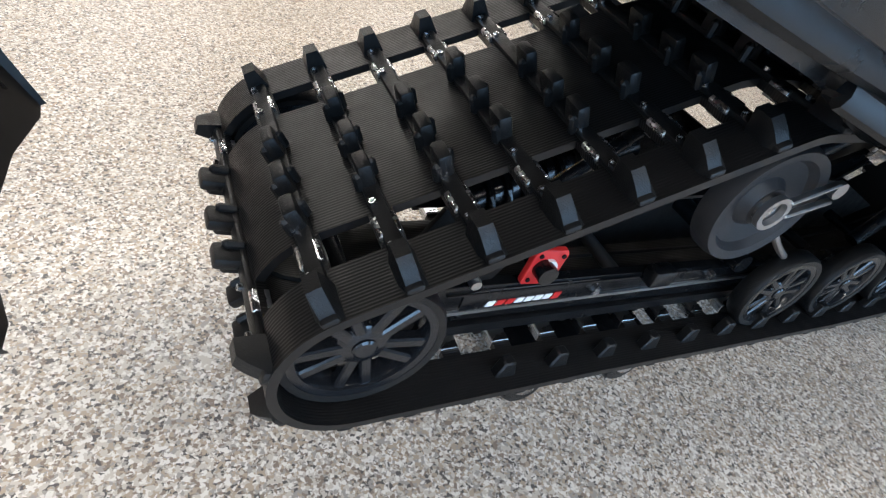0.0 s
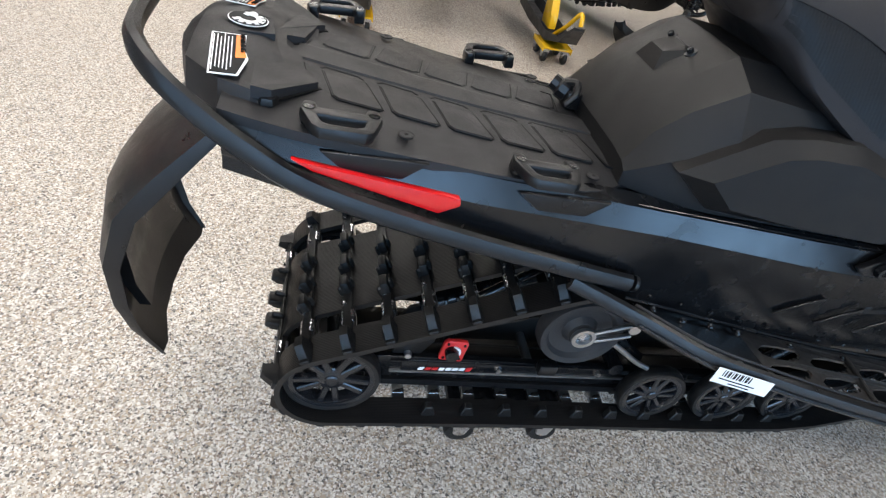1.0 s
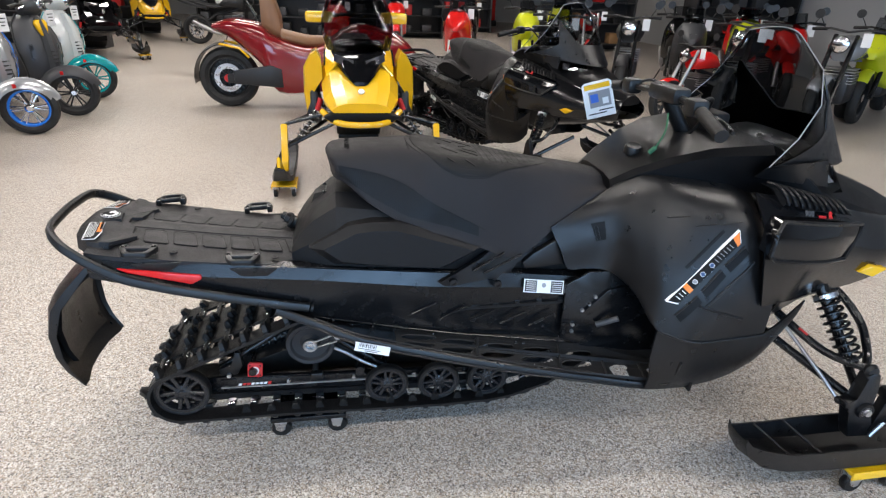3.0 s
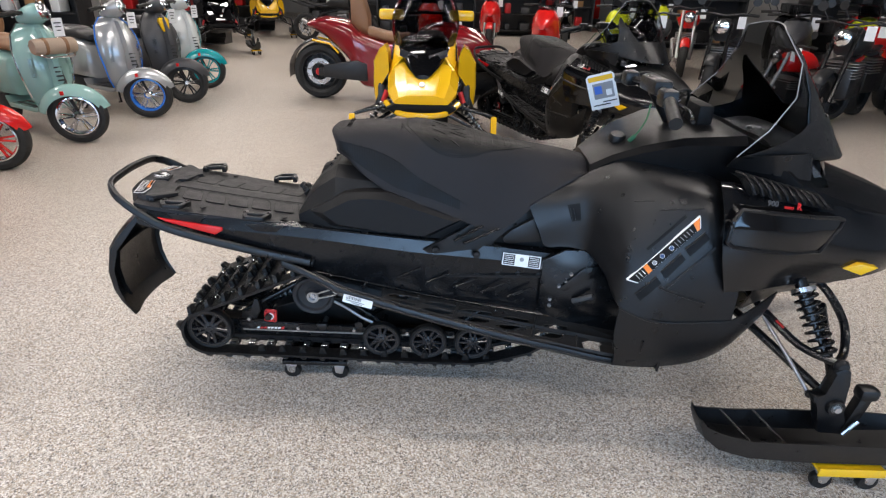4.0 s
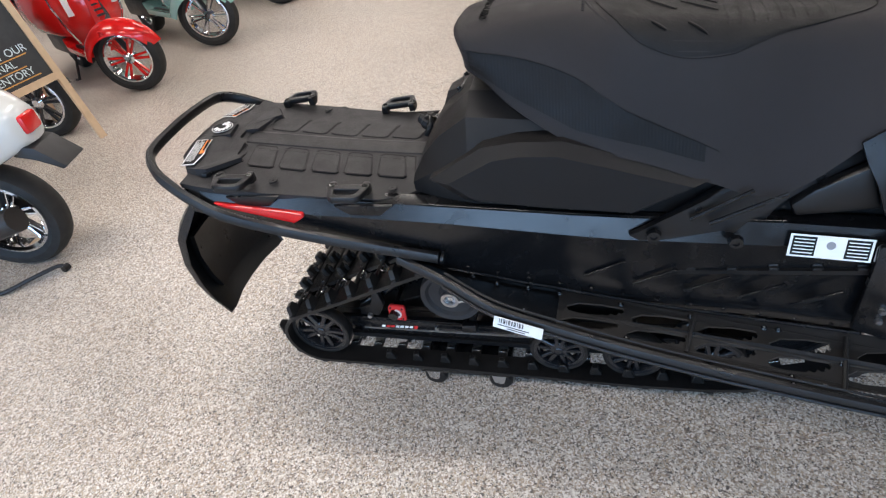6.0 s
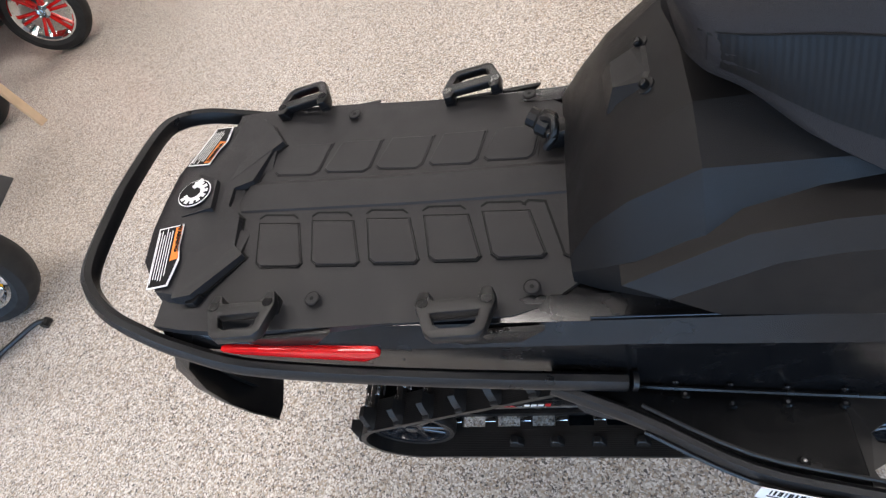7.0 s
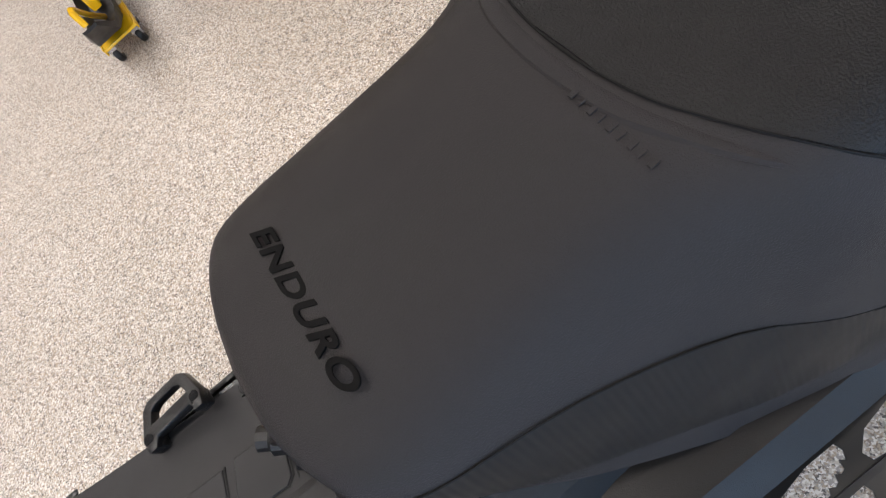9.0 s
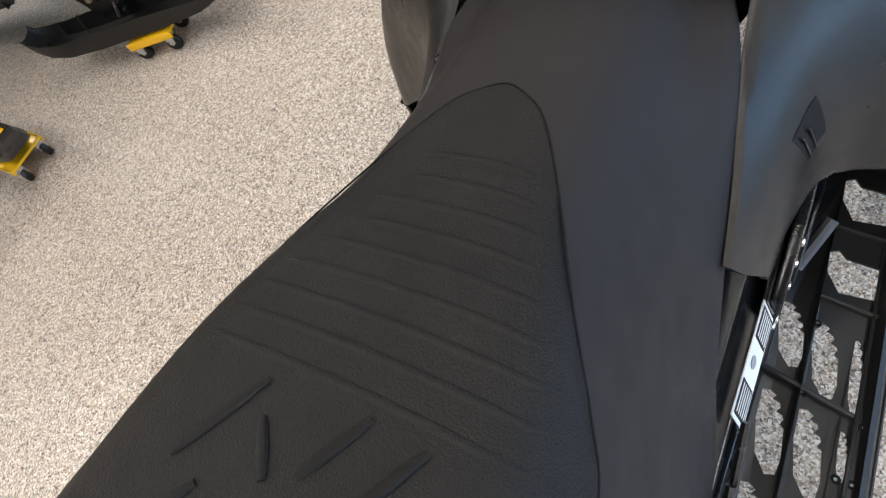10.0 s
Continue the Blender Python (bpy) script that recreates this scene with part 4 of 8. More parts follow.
# ---- snow flap: a curved hanging plate, its sides folded forward
def flap_row(z, x, w, fold):
    return [(x + fold * 0.9, -w - 0.004, z - 0.0), (x + fold * 0.45, -w, z), (x + 0.006, -w * 0.86, z), (x - 0.010, -w * 0.45, z), (x - 0.014, 0, z), (x - 0.010, w * 0.45, z), (x + 0.006, w * 0.86, z), (x + fold * 0.45, w, z), (x + fold * 0.9, w + 0.004, z - 0.0)]


flap_rows = [flap_row(z, x, w, fo) for z, x, w, fo in ((0.690, -0.150, 0.150, 0.01), (0.650, -0.196, 0.154, 0.03), (0.60, -0.250, 0.157, 0.045), (0.565, -0.282, 0.159, 0.050), (0.53, -0.306, 0.160, 0.045), (0.45, -0.324, 0.160, 0.035), (0.38, -0.318, 0.160, 0.030), (0.33, -0.299, 0.158, 0.022), (0.278, -0.262, 0.154, 0.010))]
bm = B()
shell(bm, flap_rows, 0.006, (-1, 0, 0.0))
flap = part("snow_flap", bm, PLASTIC, sled, "curved black snow flap", angle=22)
bm = B()
shell(bm, [[(x + 0.024 - 0.010 * (1 - (y / 0.11) ** 2), y, z) for y in (-0.112, -0.05, 0, 0.05, 0.112)] for z, x in ((0.505, -0.306), (0.44, -0.319), (0.375, -0.313), (0.335, -0.297))], 0.016, (1, 0, 0))
part("flap_pad", bm, PLASTIC, flap, "recessed black pad")
# maker's mark on the flap as plain pale strokes
for k in range(7):
    bm = B()
    y = 0.075 - k * 0.025
    z = 0.574
    x = -0.260
    box(bm, (0, 0, 0), (0.017, 0.024 if k in (1, 2, 5) else 0.017, 0.003), 0.001, on((x - 0.006 * (1 - abs(y) / 0.1), y, z), (0, 1, 0), (0.66, 0, 0.75)))
    part("mark_stroke", bm, TRAY, flap, smooth=False)

# ---- running boards
edge = [(0.30, 0.215, 0.528), (0.40, 0.250, 0.500), (0.505, 0.298, 0.474), (0.62, 0.318, 0.448), (0.74, 0.332, 0.420), (0.89, 0.340, 0.382), (1.04, 0.344, 0.346), (1.21, 0.347, 0.308), (1.36, 0.349, 0.276), (1.50, 0.349, 0.272)]
for s in (-1, 1):
    bm = B()
    rows = []
    for x, y, z in edge:
        low = tun(x)[2]
        rows.append([(x, s * 0.200, min(low, z + 0.03)), (x, s * (0.2 + (y - 0.2) * 0.25), min(low, z + 0.03) * 0.45 + z * 0.55), (x, s * y, z)])
    # the closed rear stretch; further on the board is cut into toothed openings
    board = part("running_board", shell(bm, rows[:4], 0.005, (0, 0, 1)), SATIN, sled, "black sloping running board with toothed grip holes", angle=20)
    part("board_edge", tube(B(), curve_points([(x, s * y, z) for x, y, z in edge], 4), 0.0082, 8, flat=1.5), PLASTIC, board)
    part("grip_lip", tube(B(), curve_points([(x, s * (y - 0.016), z + 0.009) for x, y, z in edge[1:]], 4), 0.0026, 6), GRIP, board)
    part("edge_rail", tube(B(), curve_points([(x, s * (y + 0.010), z - 0.006) for x, y, z in edge[1:]], 4), 0.0036, 6), PLASTIC, board)

    def deck(x, y):
        yo, zo, low = (float(np.interp(x, [e[0] for e in edge], [e[q] for e in edge])) for q in (1, 2, 2))
        low = min(tun(x)[2], zo + 0.03)
        return float(np.interp((abs(y) - 0.2) / (yo - 0.2), [0, 0.25, 1], [low, low * 0.45 + zo * 0.55, zo])) + 0.002

    def opening(xa, xb, ya, yb, skew):
        """A long hole, toothed along its front outer edge."""
        shape = [(0.0, 0.50), (0.03, 0.85), (0.22, 1.0), (0.58, 1.0), (0.62, 0.84), (0.68, 0.96), (0.73, 0.92), (0.76, 0.70), (0.82, 0.84), (0.87, 0.80), (0.90, 0.52), (0.95, 0.66), (1.0, 0.42), (0.98, 0.12), (0.60, 0.0), (0.20, 0.10)]
        return [(xa + (xb - xa) * u, s * (ya + (yb - ya) * v - skew * u)) for u, v in shape]
    holes = []
    for xa in (0.632, 0.750, 0.868, 0.990, 1.116):
        yo = float(np.interp(xa, [e[0] for e in edge], [e[1] for e in edge])) - 0.019
        for lane, (ya, yb) in enumerate(((0.226, 0.260), (0.270, 0.303), (0.311, 0.334))):
            if yb > yo + 0.012:
                continue
            short = 0.062 if lane == 2 and xa < 1.1 else 0.106
            x0 = xa + 0.004 - 0.010 * lane + (0.042 if lane == 2 and xa < 1.1 else 0.018 if lane == 0 and xa > 1.1 else 0.0)
            holes.append(opening(x0, min(x0 + short, 1.232), ya + 0.006, min(yb, yo) + 0.004, 0.010 if lane < 2 else 0.002))
    for xa in (1.268, 1.395):
        holes.append([(xa, s * 0.288), (xa + 0.030, s * 0.270), (xa + 0.066, s * 0.268), (xa + 0.072, s * 0.280), (xa + 0.060, s * 0.290), (xa + 0.056, s * 0.334), (xa + 0.004, s * 0.334)])
    side_in = [(x, s * 0.2005) for x in (1.49, 1.36, 1.21, 1.04, 0.89, 0.74, 0.62)]
    side_out = [(x, s * (float(np.interp(x, [e[0] for e in edge], [e[1] for e in edge])) - 0.003)) for x in (0.62, 0.74, 0.89, 1.04, 1.21, 1.36, 1.49)]
    part("board_deck", cut_sheet(B(), side_in + side_out, holes, deck, 0.004), GRIP, board, "black grip plate with toothed openings", smooth=False)
    for (xa, ya), (xb, yb) in (((1.128, 0.212), (1.099, 0.326)), ((1.256, 0.262), (1.246, 0.336)), ((0.870, 0.212), (0.846, 0.312)), ((1.380, 0.230), (1.372, 0.336))):
        part("cross_rib", tube(B(), [(xa, s * ya, deck(xa, ya) + 0.003), (xb, s * yb, deck(xb, yb) + 0.003)], 0.0042, 8), GRIP, board)
    for x, y in ((0.45, 0.212), (0.50, 0.222), (0.56, 0.216), (0.56, 0.285), (0.62, 0.214), (0.735, 0.216), (0.745, 0.306), (0.862, 0.217), (0.885, 0.322), (0.862, 0.262), (0.990, 0.216), (1.014, 0.216), (1.018, 0.318), (1.018, 0.334), (1.089, 0.338), (1.108, 0.268), (1.211, 0.270)):
        bolt = part("board_rivet", turn(B(), [(0, -0.003), (0.0045, -0.0028), (0.0062, 0), (0, 0.001)], pose(x, s * y, deck(x, y) + 0.0005, -90, 0, 0), 10), SATIN, board)
        part("rivet_pin", turn(B(), [(0, -0.0042), (0.0018, -0.004), (0.0022, -0.0026), (0, -0.0026)], pose(x, s * y, deck(x, y) + 0.0005, -90, 0, 0), 8), STEEL, bolt)
# white price tag stuck to the board's edge
m = on((0.553, -0.325, 0.456), (0.092, -0.014, -0.017), (0.003, 0.004, 0.025))
bm = B()
box(bm, (0, 0, 0.0), (0.094, 0.026, 0.0012), 0, m)
tag = part("barcode_label", bm, WHITE, sled, "white barcode label", smooth=False)
for k in range(14):
    bm = B()
    box(bm, (-0.036 + k * 0.0034 + 0.0006 * (k % 3), 0.006, 0.0009), (0.0011 + 0.0009 * (k % 2), 0.011, 0.0005), 0, m)
    part("code_bar", bm, INK_SHADE, tag, smooth=False)
for k in range(2):
    bm = B()
    box(bm, (-0.008 + 0.006 * k, -0.004 - 0.005 * k, 0.0009), (0.060 - 0.025 * k, 0.0018, 0.0005), 0, m)
    part("print_line", bm, INK_SHADE, tag, smooth=False)

# ---- seat base: storage block, side wedge, strut
bm = B()
body(bm, [(0.346, [(0, 0.684), (0.09, 0.684), (0.130, 0.680), (0.145, 0.672), (0.145, 0.652), (0, 0.652)]),
          (0.374, [(0, 0.738), (0.08, 0.736), (0.126, 0.724), (0.156, 0.690), (0.156, 0.648), (0, 0.648)]),
          (0.410, [(0, 0.784), (0.08, 0.782), (0.132, 0.762), (0.166, 0.712), (0.166, 0.644), (0, 0.644)]),
          (0.47, [(0, 0.830), (0.085, 0.828), (0.140, 0.802), (0.178, 0.73), (0.178, 0.64), (0, 0.64)]),
          (0.80, [(0, 0.80), (0.08, 0.80), (0.13, 0.76), (0.17, 0.70), (0.17, 0.61), (0, 0.61)]),
          (1.00, [(0, 0.76), (0.08, 0.76), (0.12, 0.72), (0.14, 0.66), (0.14, 0.58), (0, 0.58)]),
          (1.30, [(0, 0.78), (0.08, 0.78), (0.10, 0.72), (0.12, 0.66), (0.12, 0.55), (0, 0.55)])])
bmesh.ops.bevel(bm, geom=[e for e in bm.edges if len(e.link_faces) == 2 and e.calc_face_angle(0) > 0.30], offset=0.0035, segments=2, affect="EDGES", profile=0.5)
base = part("seat_base", bm, MOULD, sled, "black moulded seat base and storage block", angle=16)
# recess plate and two bolts on its rear slope
m = on((0.424, 0.008, 0.796), (0, -1, 0), (0.80, 0, 0.60))
bm = B()
loft(bm, [[m @ Vector((u, v, -0.004)) for u, v in ((-0.036, -0.034), (0.030, -0.034), (0.036, 0.018), (0.024, 0.028), (-0.026, 0.028), (-0.036, 0.016))],
          [m @ Vector((u, v, w)) for u, v, w in ((-0.022, -0.012, 0.010), (0.018, -0.012, 0.010), (0.028, 0.012, 0.003), (0.018, 0.020, 0.002), (-0.020, 0.020, 0.002), (-0.028, 0.010, 0.003))]])
part("hatch_plate", bm, MOULD, base, angle=20)
base_skin = BVHTree.FromPolygons([v.co[:] for v in base.data.vertices], [p.vertices[:] for p in base.data.polygons])
for x, y in ((0.440, 0.037), (0.439, -0.028)):
    hit = base_skin.ray_cast(Vector((x, y, 1.2)), Vector((0, 0, -1)))[0]
    m = on(hit, (0, -1, 0), (0.80, 0, 0.60))
    part("bolt_washer", turn(B(), [(0, -0.0015), (0.0085, -0.0015), (0.0095, 0.001), (0, 0.001)], m @ pose(0, 0, 0, 90, 0, 0) @ Matrix.Scale(-1, 4, (0, 1, 0)), 14), PLASTIC, base)
    bm = B()
    prism(bm, [(0.005 * math.cos(a * math.pi / 3), 0.005 * math.sin(a * math.pi / 3)) for a in range(6)], 0.0, 0.008, "z", 0.001, m)
    part("hex_bolt", bm, SATIN, base)
for s in (-1, 1):
    bm = B()
    p = [(0.395, 0.702), (0.500, 0.764), (0.560, 0.772), (0.640, 0.770), (0.880, 0.690), (0.762, 0.622), (0.60, 0.636), (0.46, 0.652)]
    outer = [(0.435, 0.703), (0.520, 0.748), (0.565, 0.754), (0.632, 0.752), (0.845, 0.684), (0.752, 0.634), (0.60, 0.648), (0.48, 0.666)]
    ya, yb, yc = 0.10, 0.186, 0.206
    rows = [[(x, s * ya, z) for x, z in p], [(x, s * yb, z) for x, z in p], [(x, s * yc, z) for x, z in outer]]
    part("side_wedge", loft(bm, rows), MOULD, sled, "black faceted side panel under the seat", angle=30)
    # slotted strut bracket in front of the wedge
    bm = B()
    prism(bm, [(0.745, 0.588), (0.775, 0.603), (0.87, 0.655), (0.93, 0.690), (0.97, 0.680), (1.06, 0.71), (1.20, 0.770), (1.215, 0.757), (1.04, 0.655), (0.985, 0.620), (0.955, 0.566), (0.93, 0.567), (0.90, 0.590), (0.80, 0.577), (0.765, 0.574)], s * 0.205 - 0.006, s * 0.205 + 0.006, "y", 0.004)
    for v in bm.verts:
        v.co.y -= s * (max(0.0, v.co.z - 0.61) * 0.2 + min(0.05, max(0.0, v.co.x - 0.86) * 0.4))
    br = part("strut_bracket", bm, PLASTIC, sled, "black cast strut bracket with two bolts")
    for x, z in ((0.788, 0.590), (0.918, 0.577)):
        part("bolt", turn(B(), [(0, -0.006), (0.006, -0.006), (0.006, -0.009), (0.011, -0.009), (0.013, 0), (0, 0)], pose(x, s * 0.211, z, 0, 0, 0 if s < 0 else 180), 14), SATIN, br)
    for a, b in (((0.845, 0.622), (0.935, 0.672)), ((0.875, 0.612), (0.985, 0.664))):
        part("bracket_rib", tube(B(), [(a[0], s * 0.2085, a[1]), (b[0], s * 0.2000, b[1])], 0.004, 8), SATIN, br)
    # small triangular filler panel
    bm = B()
    prism(bm, [(1.00, 0.62), (1.03, 0.650), (1.10, 0.692), (1.13, 0.61), (1.01, 0.598)], s * 0.160 - 0.012, s * 0.160 + 0.012, "y", 0.006)
    part("knee_filler", bm, PLASTIC, sled)

# ---- seat
S = [
    (0.462, [(0, 0.929, -0.016), (0.044, 0.927, -0.013), (0.077, 0.92, -0.004), (0.087, 0.901, 0.004), (0.085, 0.889, 0.006), (0.07, 0.869, 0.004), (0, 0.869, -0.006)]),
    (0.47, [(0, 0.939, -0.01), (0.052, 0.937, -0.008), (0.091, 0.927), (0.106, 0.907, 0.006), (0.107, 0.885, 0.008), (0.087, 0.865, 0.006), (0, 0.865)]),
    (0.5, [(0, 0.946, -0.002), (0.052, 0.943, -0.001), (0.091, 0.932, 0.002), (0.115, 0.908, 0.006), (0.123, 0.87, 0.008), (0.102, 0.85, 0.006), (0, 0.85)]),
    (0.56, [(0, 0.95), (0.051, 0.947), (0.090, 0.935), (0.119, 0.898), (0.142, 0.828), (0.13, 0.808), (0, 0.808)]),
    (0.66, [(0, 0.952), (0.053, 0.949), (0.093, 0.936), (0.128, 0.889), (0.171, 0.772), (0.161, 0.752), (0, 0.752)]),
    (0.72, [(0, 0.946), (0.067, 0.946), (0.12, 0.935), (0.15, 0.884), (0.182, 0.757), (0.171, 0.737), (0, 0.737)]),
    (0.78, [(0, 0.936), (0.065, 0.936), (0.12, 0.926), (0.152, 0.875), (0.186, 0.74), (0.174, 0.72), (0, 0.72)]),
    (0.88, [(0, 0.917), (0.054, 0.918), (0.11, 0.91), (0.145, 0.859), (0.186, 0.7), (0.174, 0.68), (0, 0.68)]),
    (0.955, [(0, 0.903), (0.044, 0.905), (0.093, 0.896), (0.125, 0.845), (0.178, 0.67), (0.166, 0.65), (0, 0.65)]),
    (1.02, [(0, 0.893), (0.038, 0.894), (0.074, 0.884), (0.107, 0.836), (0.163, 0.684), (0.150, 0.664), (0, 0.664)]),
    (1.12, [(0, 0.883), (0.036, 0.881), (0.066, 0.869), (0.096, 0.829), (0.142, 0.76), (0.132, 0.74), (0, 0.74)]),
    (1.22, [(0, 0.866), (0.033, 0.864), (0.06, 0.854), (0.086, 0.829), (0.122, 0.818), (0.112, 0.798), (0, 0.798)]),
    (1.285, [(0, 0.848), (0.031, 0.846), (0.053, 0.84), (0.073, 0.826), (0.096, 0.82), (0.092, 0.818), (0, 0.818)]),
]
seat = part("seat", body(B(), S, k=5, kp=4), SEAT, sled, "long black vinyl seat with a raised tail", angle=50)


seat_skin = BVHTree.FromPolygons([v.co[:] for v in seat.data.vertices], [p.vertices[:] for p in seat.data.polygons])


def seat_at(x, f):
    """A point on the seat's side: f from 0 (middle) to 1.33 (lower edge), right side negative."""
    xs = [c[0] for c in S]
    prof = [[float(np.interp(x, xs, [c[1][k][q] for c in S])) for q in (0, 1)] for k in range(5)]
    a = abs(f) * 3
    y = float(np.interp(a, range(5), [q[0] for q in prof]))
    z = float(np.interp(a, range(5), [q[1] for q in prof]))
    hit = seat_skin.ray_cast(Vector((x, math.copysign(1.0, f), z)), Vector((0, -math.copysign(1.0, f), 0)))
    return hit[0] if hit[0] else Vector((x, math.copysign(y, f), z))


def seat_top(x, y):
    """A point on the seat's skin over x, y."""
    hit = seat_skin.ray_cast(Vector((x, y, 2.0)), Vector((0, 0, -1)))
    return hit[0] if hit[0] else Vector((x, y, 0.8))


# strokes moulded into the pad
MARKS = (((0.767, 0.065), (0.813, 0.038)), ((0.820, -0.037), (0.872, -0.066)), ((0.768, -0.041), (0.811, -0.073)), ((0.818, 0.063), (0.871, 0.035)), ((0.827, -0.111), (0.852, -0.125)), ((0.775, -0.116), (0.795, -0.126)), ((0.828, 0.005), (0.853, 0.025)), ((0.837, -0.011), (0.875, -0.032)), ((0.764, 0.004), (0.775, 0.010)))
# piping round the sitting pad, a raised ridge at its back, pleats across it
pad = [(0.686, 0.0), (0.690, 0.045), (0.700, 0.075), (0.714, 0.104), (0.736, 0.130), (0.764, 0.142), (0.82, 0.146), (0.885, 0.137), (0.92, 0.122), (0.965, 0.098), (1.033, 0.064), (1.081, 0.036), (1.098, 0.016), (1.105, 0.0)]
loop = [seat_top(x, -y) for x, y in pad] + [seat_top(x, y) for x, y in reversed(pad[1:-1])]
part("piping", tube(B(), curve_points([v + Vector((0, 0, 0.0008)) for v in loop], 5, True), 0.0007, 6, True), SEAM, seat)
ridge = [seat_top(x - 0.010, y) + Vector((0, 0, -0.002)) for x, y in reversed(pad[:5])] + [seat_top(x - 0.010, -y) + Vector((0, 0, -0.002)) for x, y in pad[1:5]]
bend = curve_points(ridge, 5)
part("pad_ridge", tube(B(), bend, [0.0012 + 0.0058 * math.sin(math.pi * i / (len(bend) - 1)) ** 0.7 for i in range(len(bend))], 8, flat=0.6), SEAT, seat)
edge_pad = curve_points([(x, y, 0) for x, y in pad], 4)
rows = []
for x in np.linspace(0.688, 1.103, 90):
    w = float(np.interp(x, [q.x for q in edge_pad], [q.y for q in edge_pad])) - 0.001
    rows.append([seat_top(float(x), w * f) + Vector((0, 0, 0.0010)) for f in np.linspace(-1, 1, 45)])
sit = part("sitting_pad", shell(B(), rows, 0.003, (0, 0, 1)), PAD, seat, "dark woven sitting pad", angle=60)
for s in (-1, 1):
    line_ = [(0.47, 0.95), (0.50, 1.0), (0.58, 1.02), (0.66, 1.08), (0.74, 1.18), (0.80, 1.22), (0.86, 1.25)]
    rows = []
    for x in np.linspace(0.475, 0.86, 40):
        f0 = float(np.interp(x, [q[0] for q in line_], [q[1] for q in line_]))
        rows.append([seat_at(float(x), s * (f0 + (1.31 - f0) * g)) + Vector((0, s * 0.0004, 0)) for g in np.linspace(0, 1, 6)])
    part("side_gusset", shell(B(), rows, 0.0012, (0, s, 0)), RIBBED, seat, "ribbed black vinyl gusset", angle=60)
for k in range(9):
    x = 0.880 + 0.0195 * k
    w = float(np.interp(x, [p[0] for p in pad], [p[1] for p in pad]))
    ends = (-w + 0.012, w - 0.030)
    pts = [seat_top(x + 0.004 * math.sin(math.pi * j / 12), ends[0] + (ends[1] - ends[0]) * j / 12) + Vector((0, 0, -0.0002)) for j in range(13)]
    part("pleat", tube(B(), pts, [0.0014] + [0.0032] * 11 + [0.0014], 10, flat=0.75), PAD, seat)
pad_skin = BVHTree.FromPolygons([v.co[:] for v in sit.data.vertices], [p.vertices[:] for p in sit.data.polygons])


def pad_top(x, y):
    """A point on the sitting pad over x, y."""
    hit = pad_skin.ray_cast(Vector((x, y, 2.0)), Vector((0, 0, -1)))
    return hit[0] if hit[0] else seat_top(x, y)


for a, b in MARKS:
    part("moulded_mark", tube(B(), [pad_top(a[0] + (b[0] - a[0]) * t, a[1] + (b[1] - a[1]) * t) + Vector((0, 0, 0.0002)) for t in (0, 0.25, 0.5, 0.75, 1)], [0.0026, 0.0036, 0.0038, 0.0036, 0.0026], 8, flat=0.62), RIBBED, seat)
for s in (-1, 1):
    pts = [seat_at(x, s * f) + Vector((0, s * 0.001, 0.0)) for x, f in ((0.47, 0.95), (0.50, 1.0), (0.58, 1.02), (0.66, 1.08), (0.74, 1.18), (0.84, 1.24), (0.88, 1.26))]
    part("side_seam", tube(B(), curve_points(pts, 4), 0.0007, 6), SEAM, seat)
m = on((0.505, -0.005, 0.9465), (0, -1, 0), (1, 0, 0.02)) @ Matrix.Diagonal((1.46, 1, 1, 1))
lettering("seat_word", "ENDURO", 0.0180, m, PRINT, seat, "dark printed word", 0.0007, 0.38, 1.12, 0.0005)
m = on(seat_top(0.672, -0.052) + Vector((0, 0, 0.0003)), (0, -1, -0.12), (1, 0, -0.06))
for k in range(9):
    bm = B()
    box(bm, (-0.026 + 0.0065 * k, 0, 0), (0.0012 if k % 2 else 0.003, 0.0055, 0.0012), 0.0003, m)
    part("embossed_stroke", bm, SEAT, seat, smooth=False)
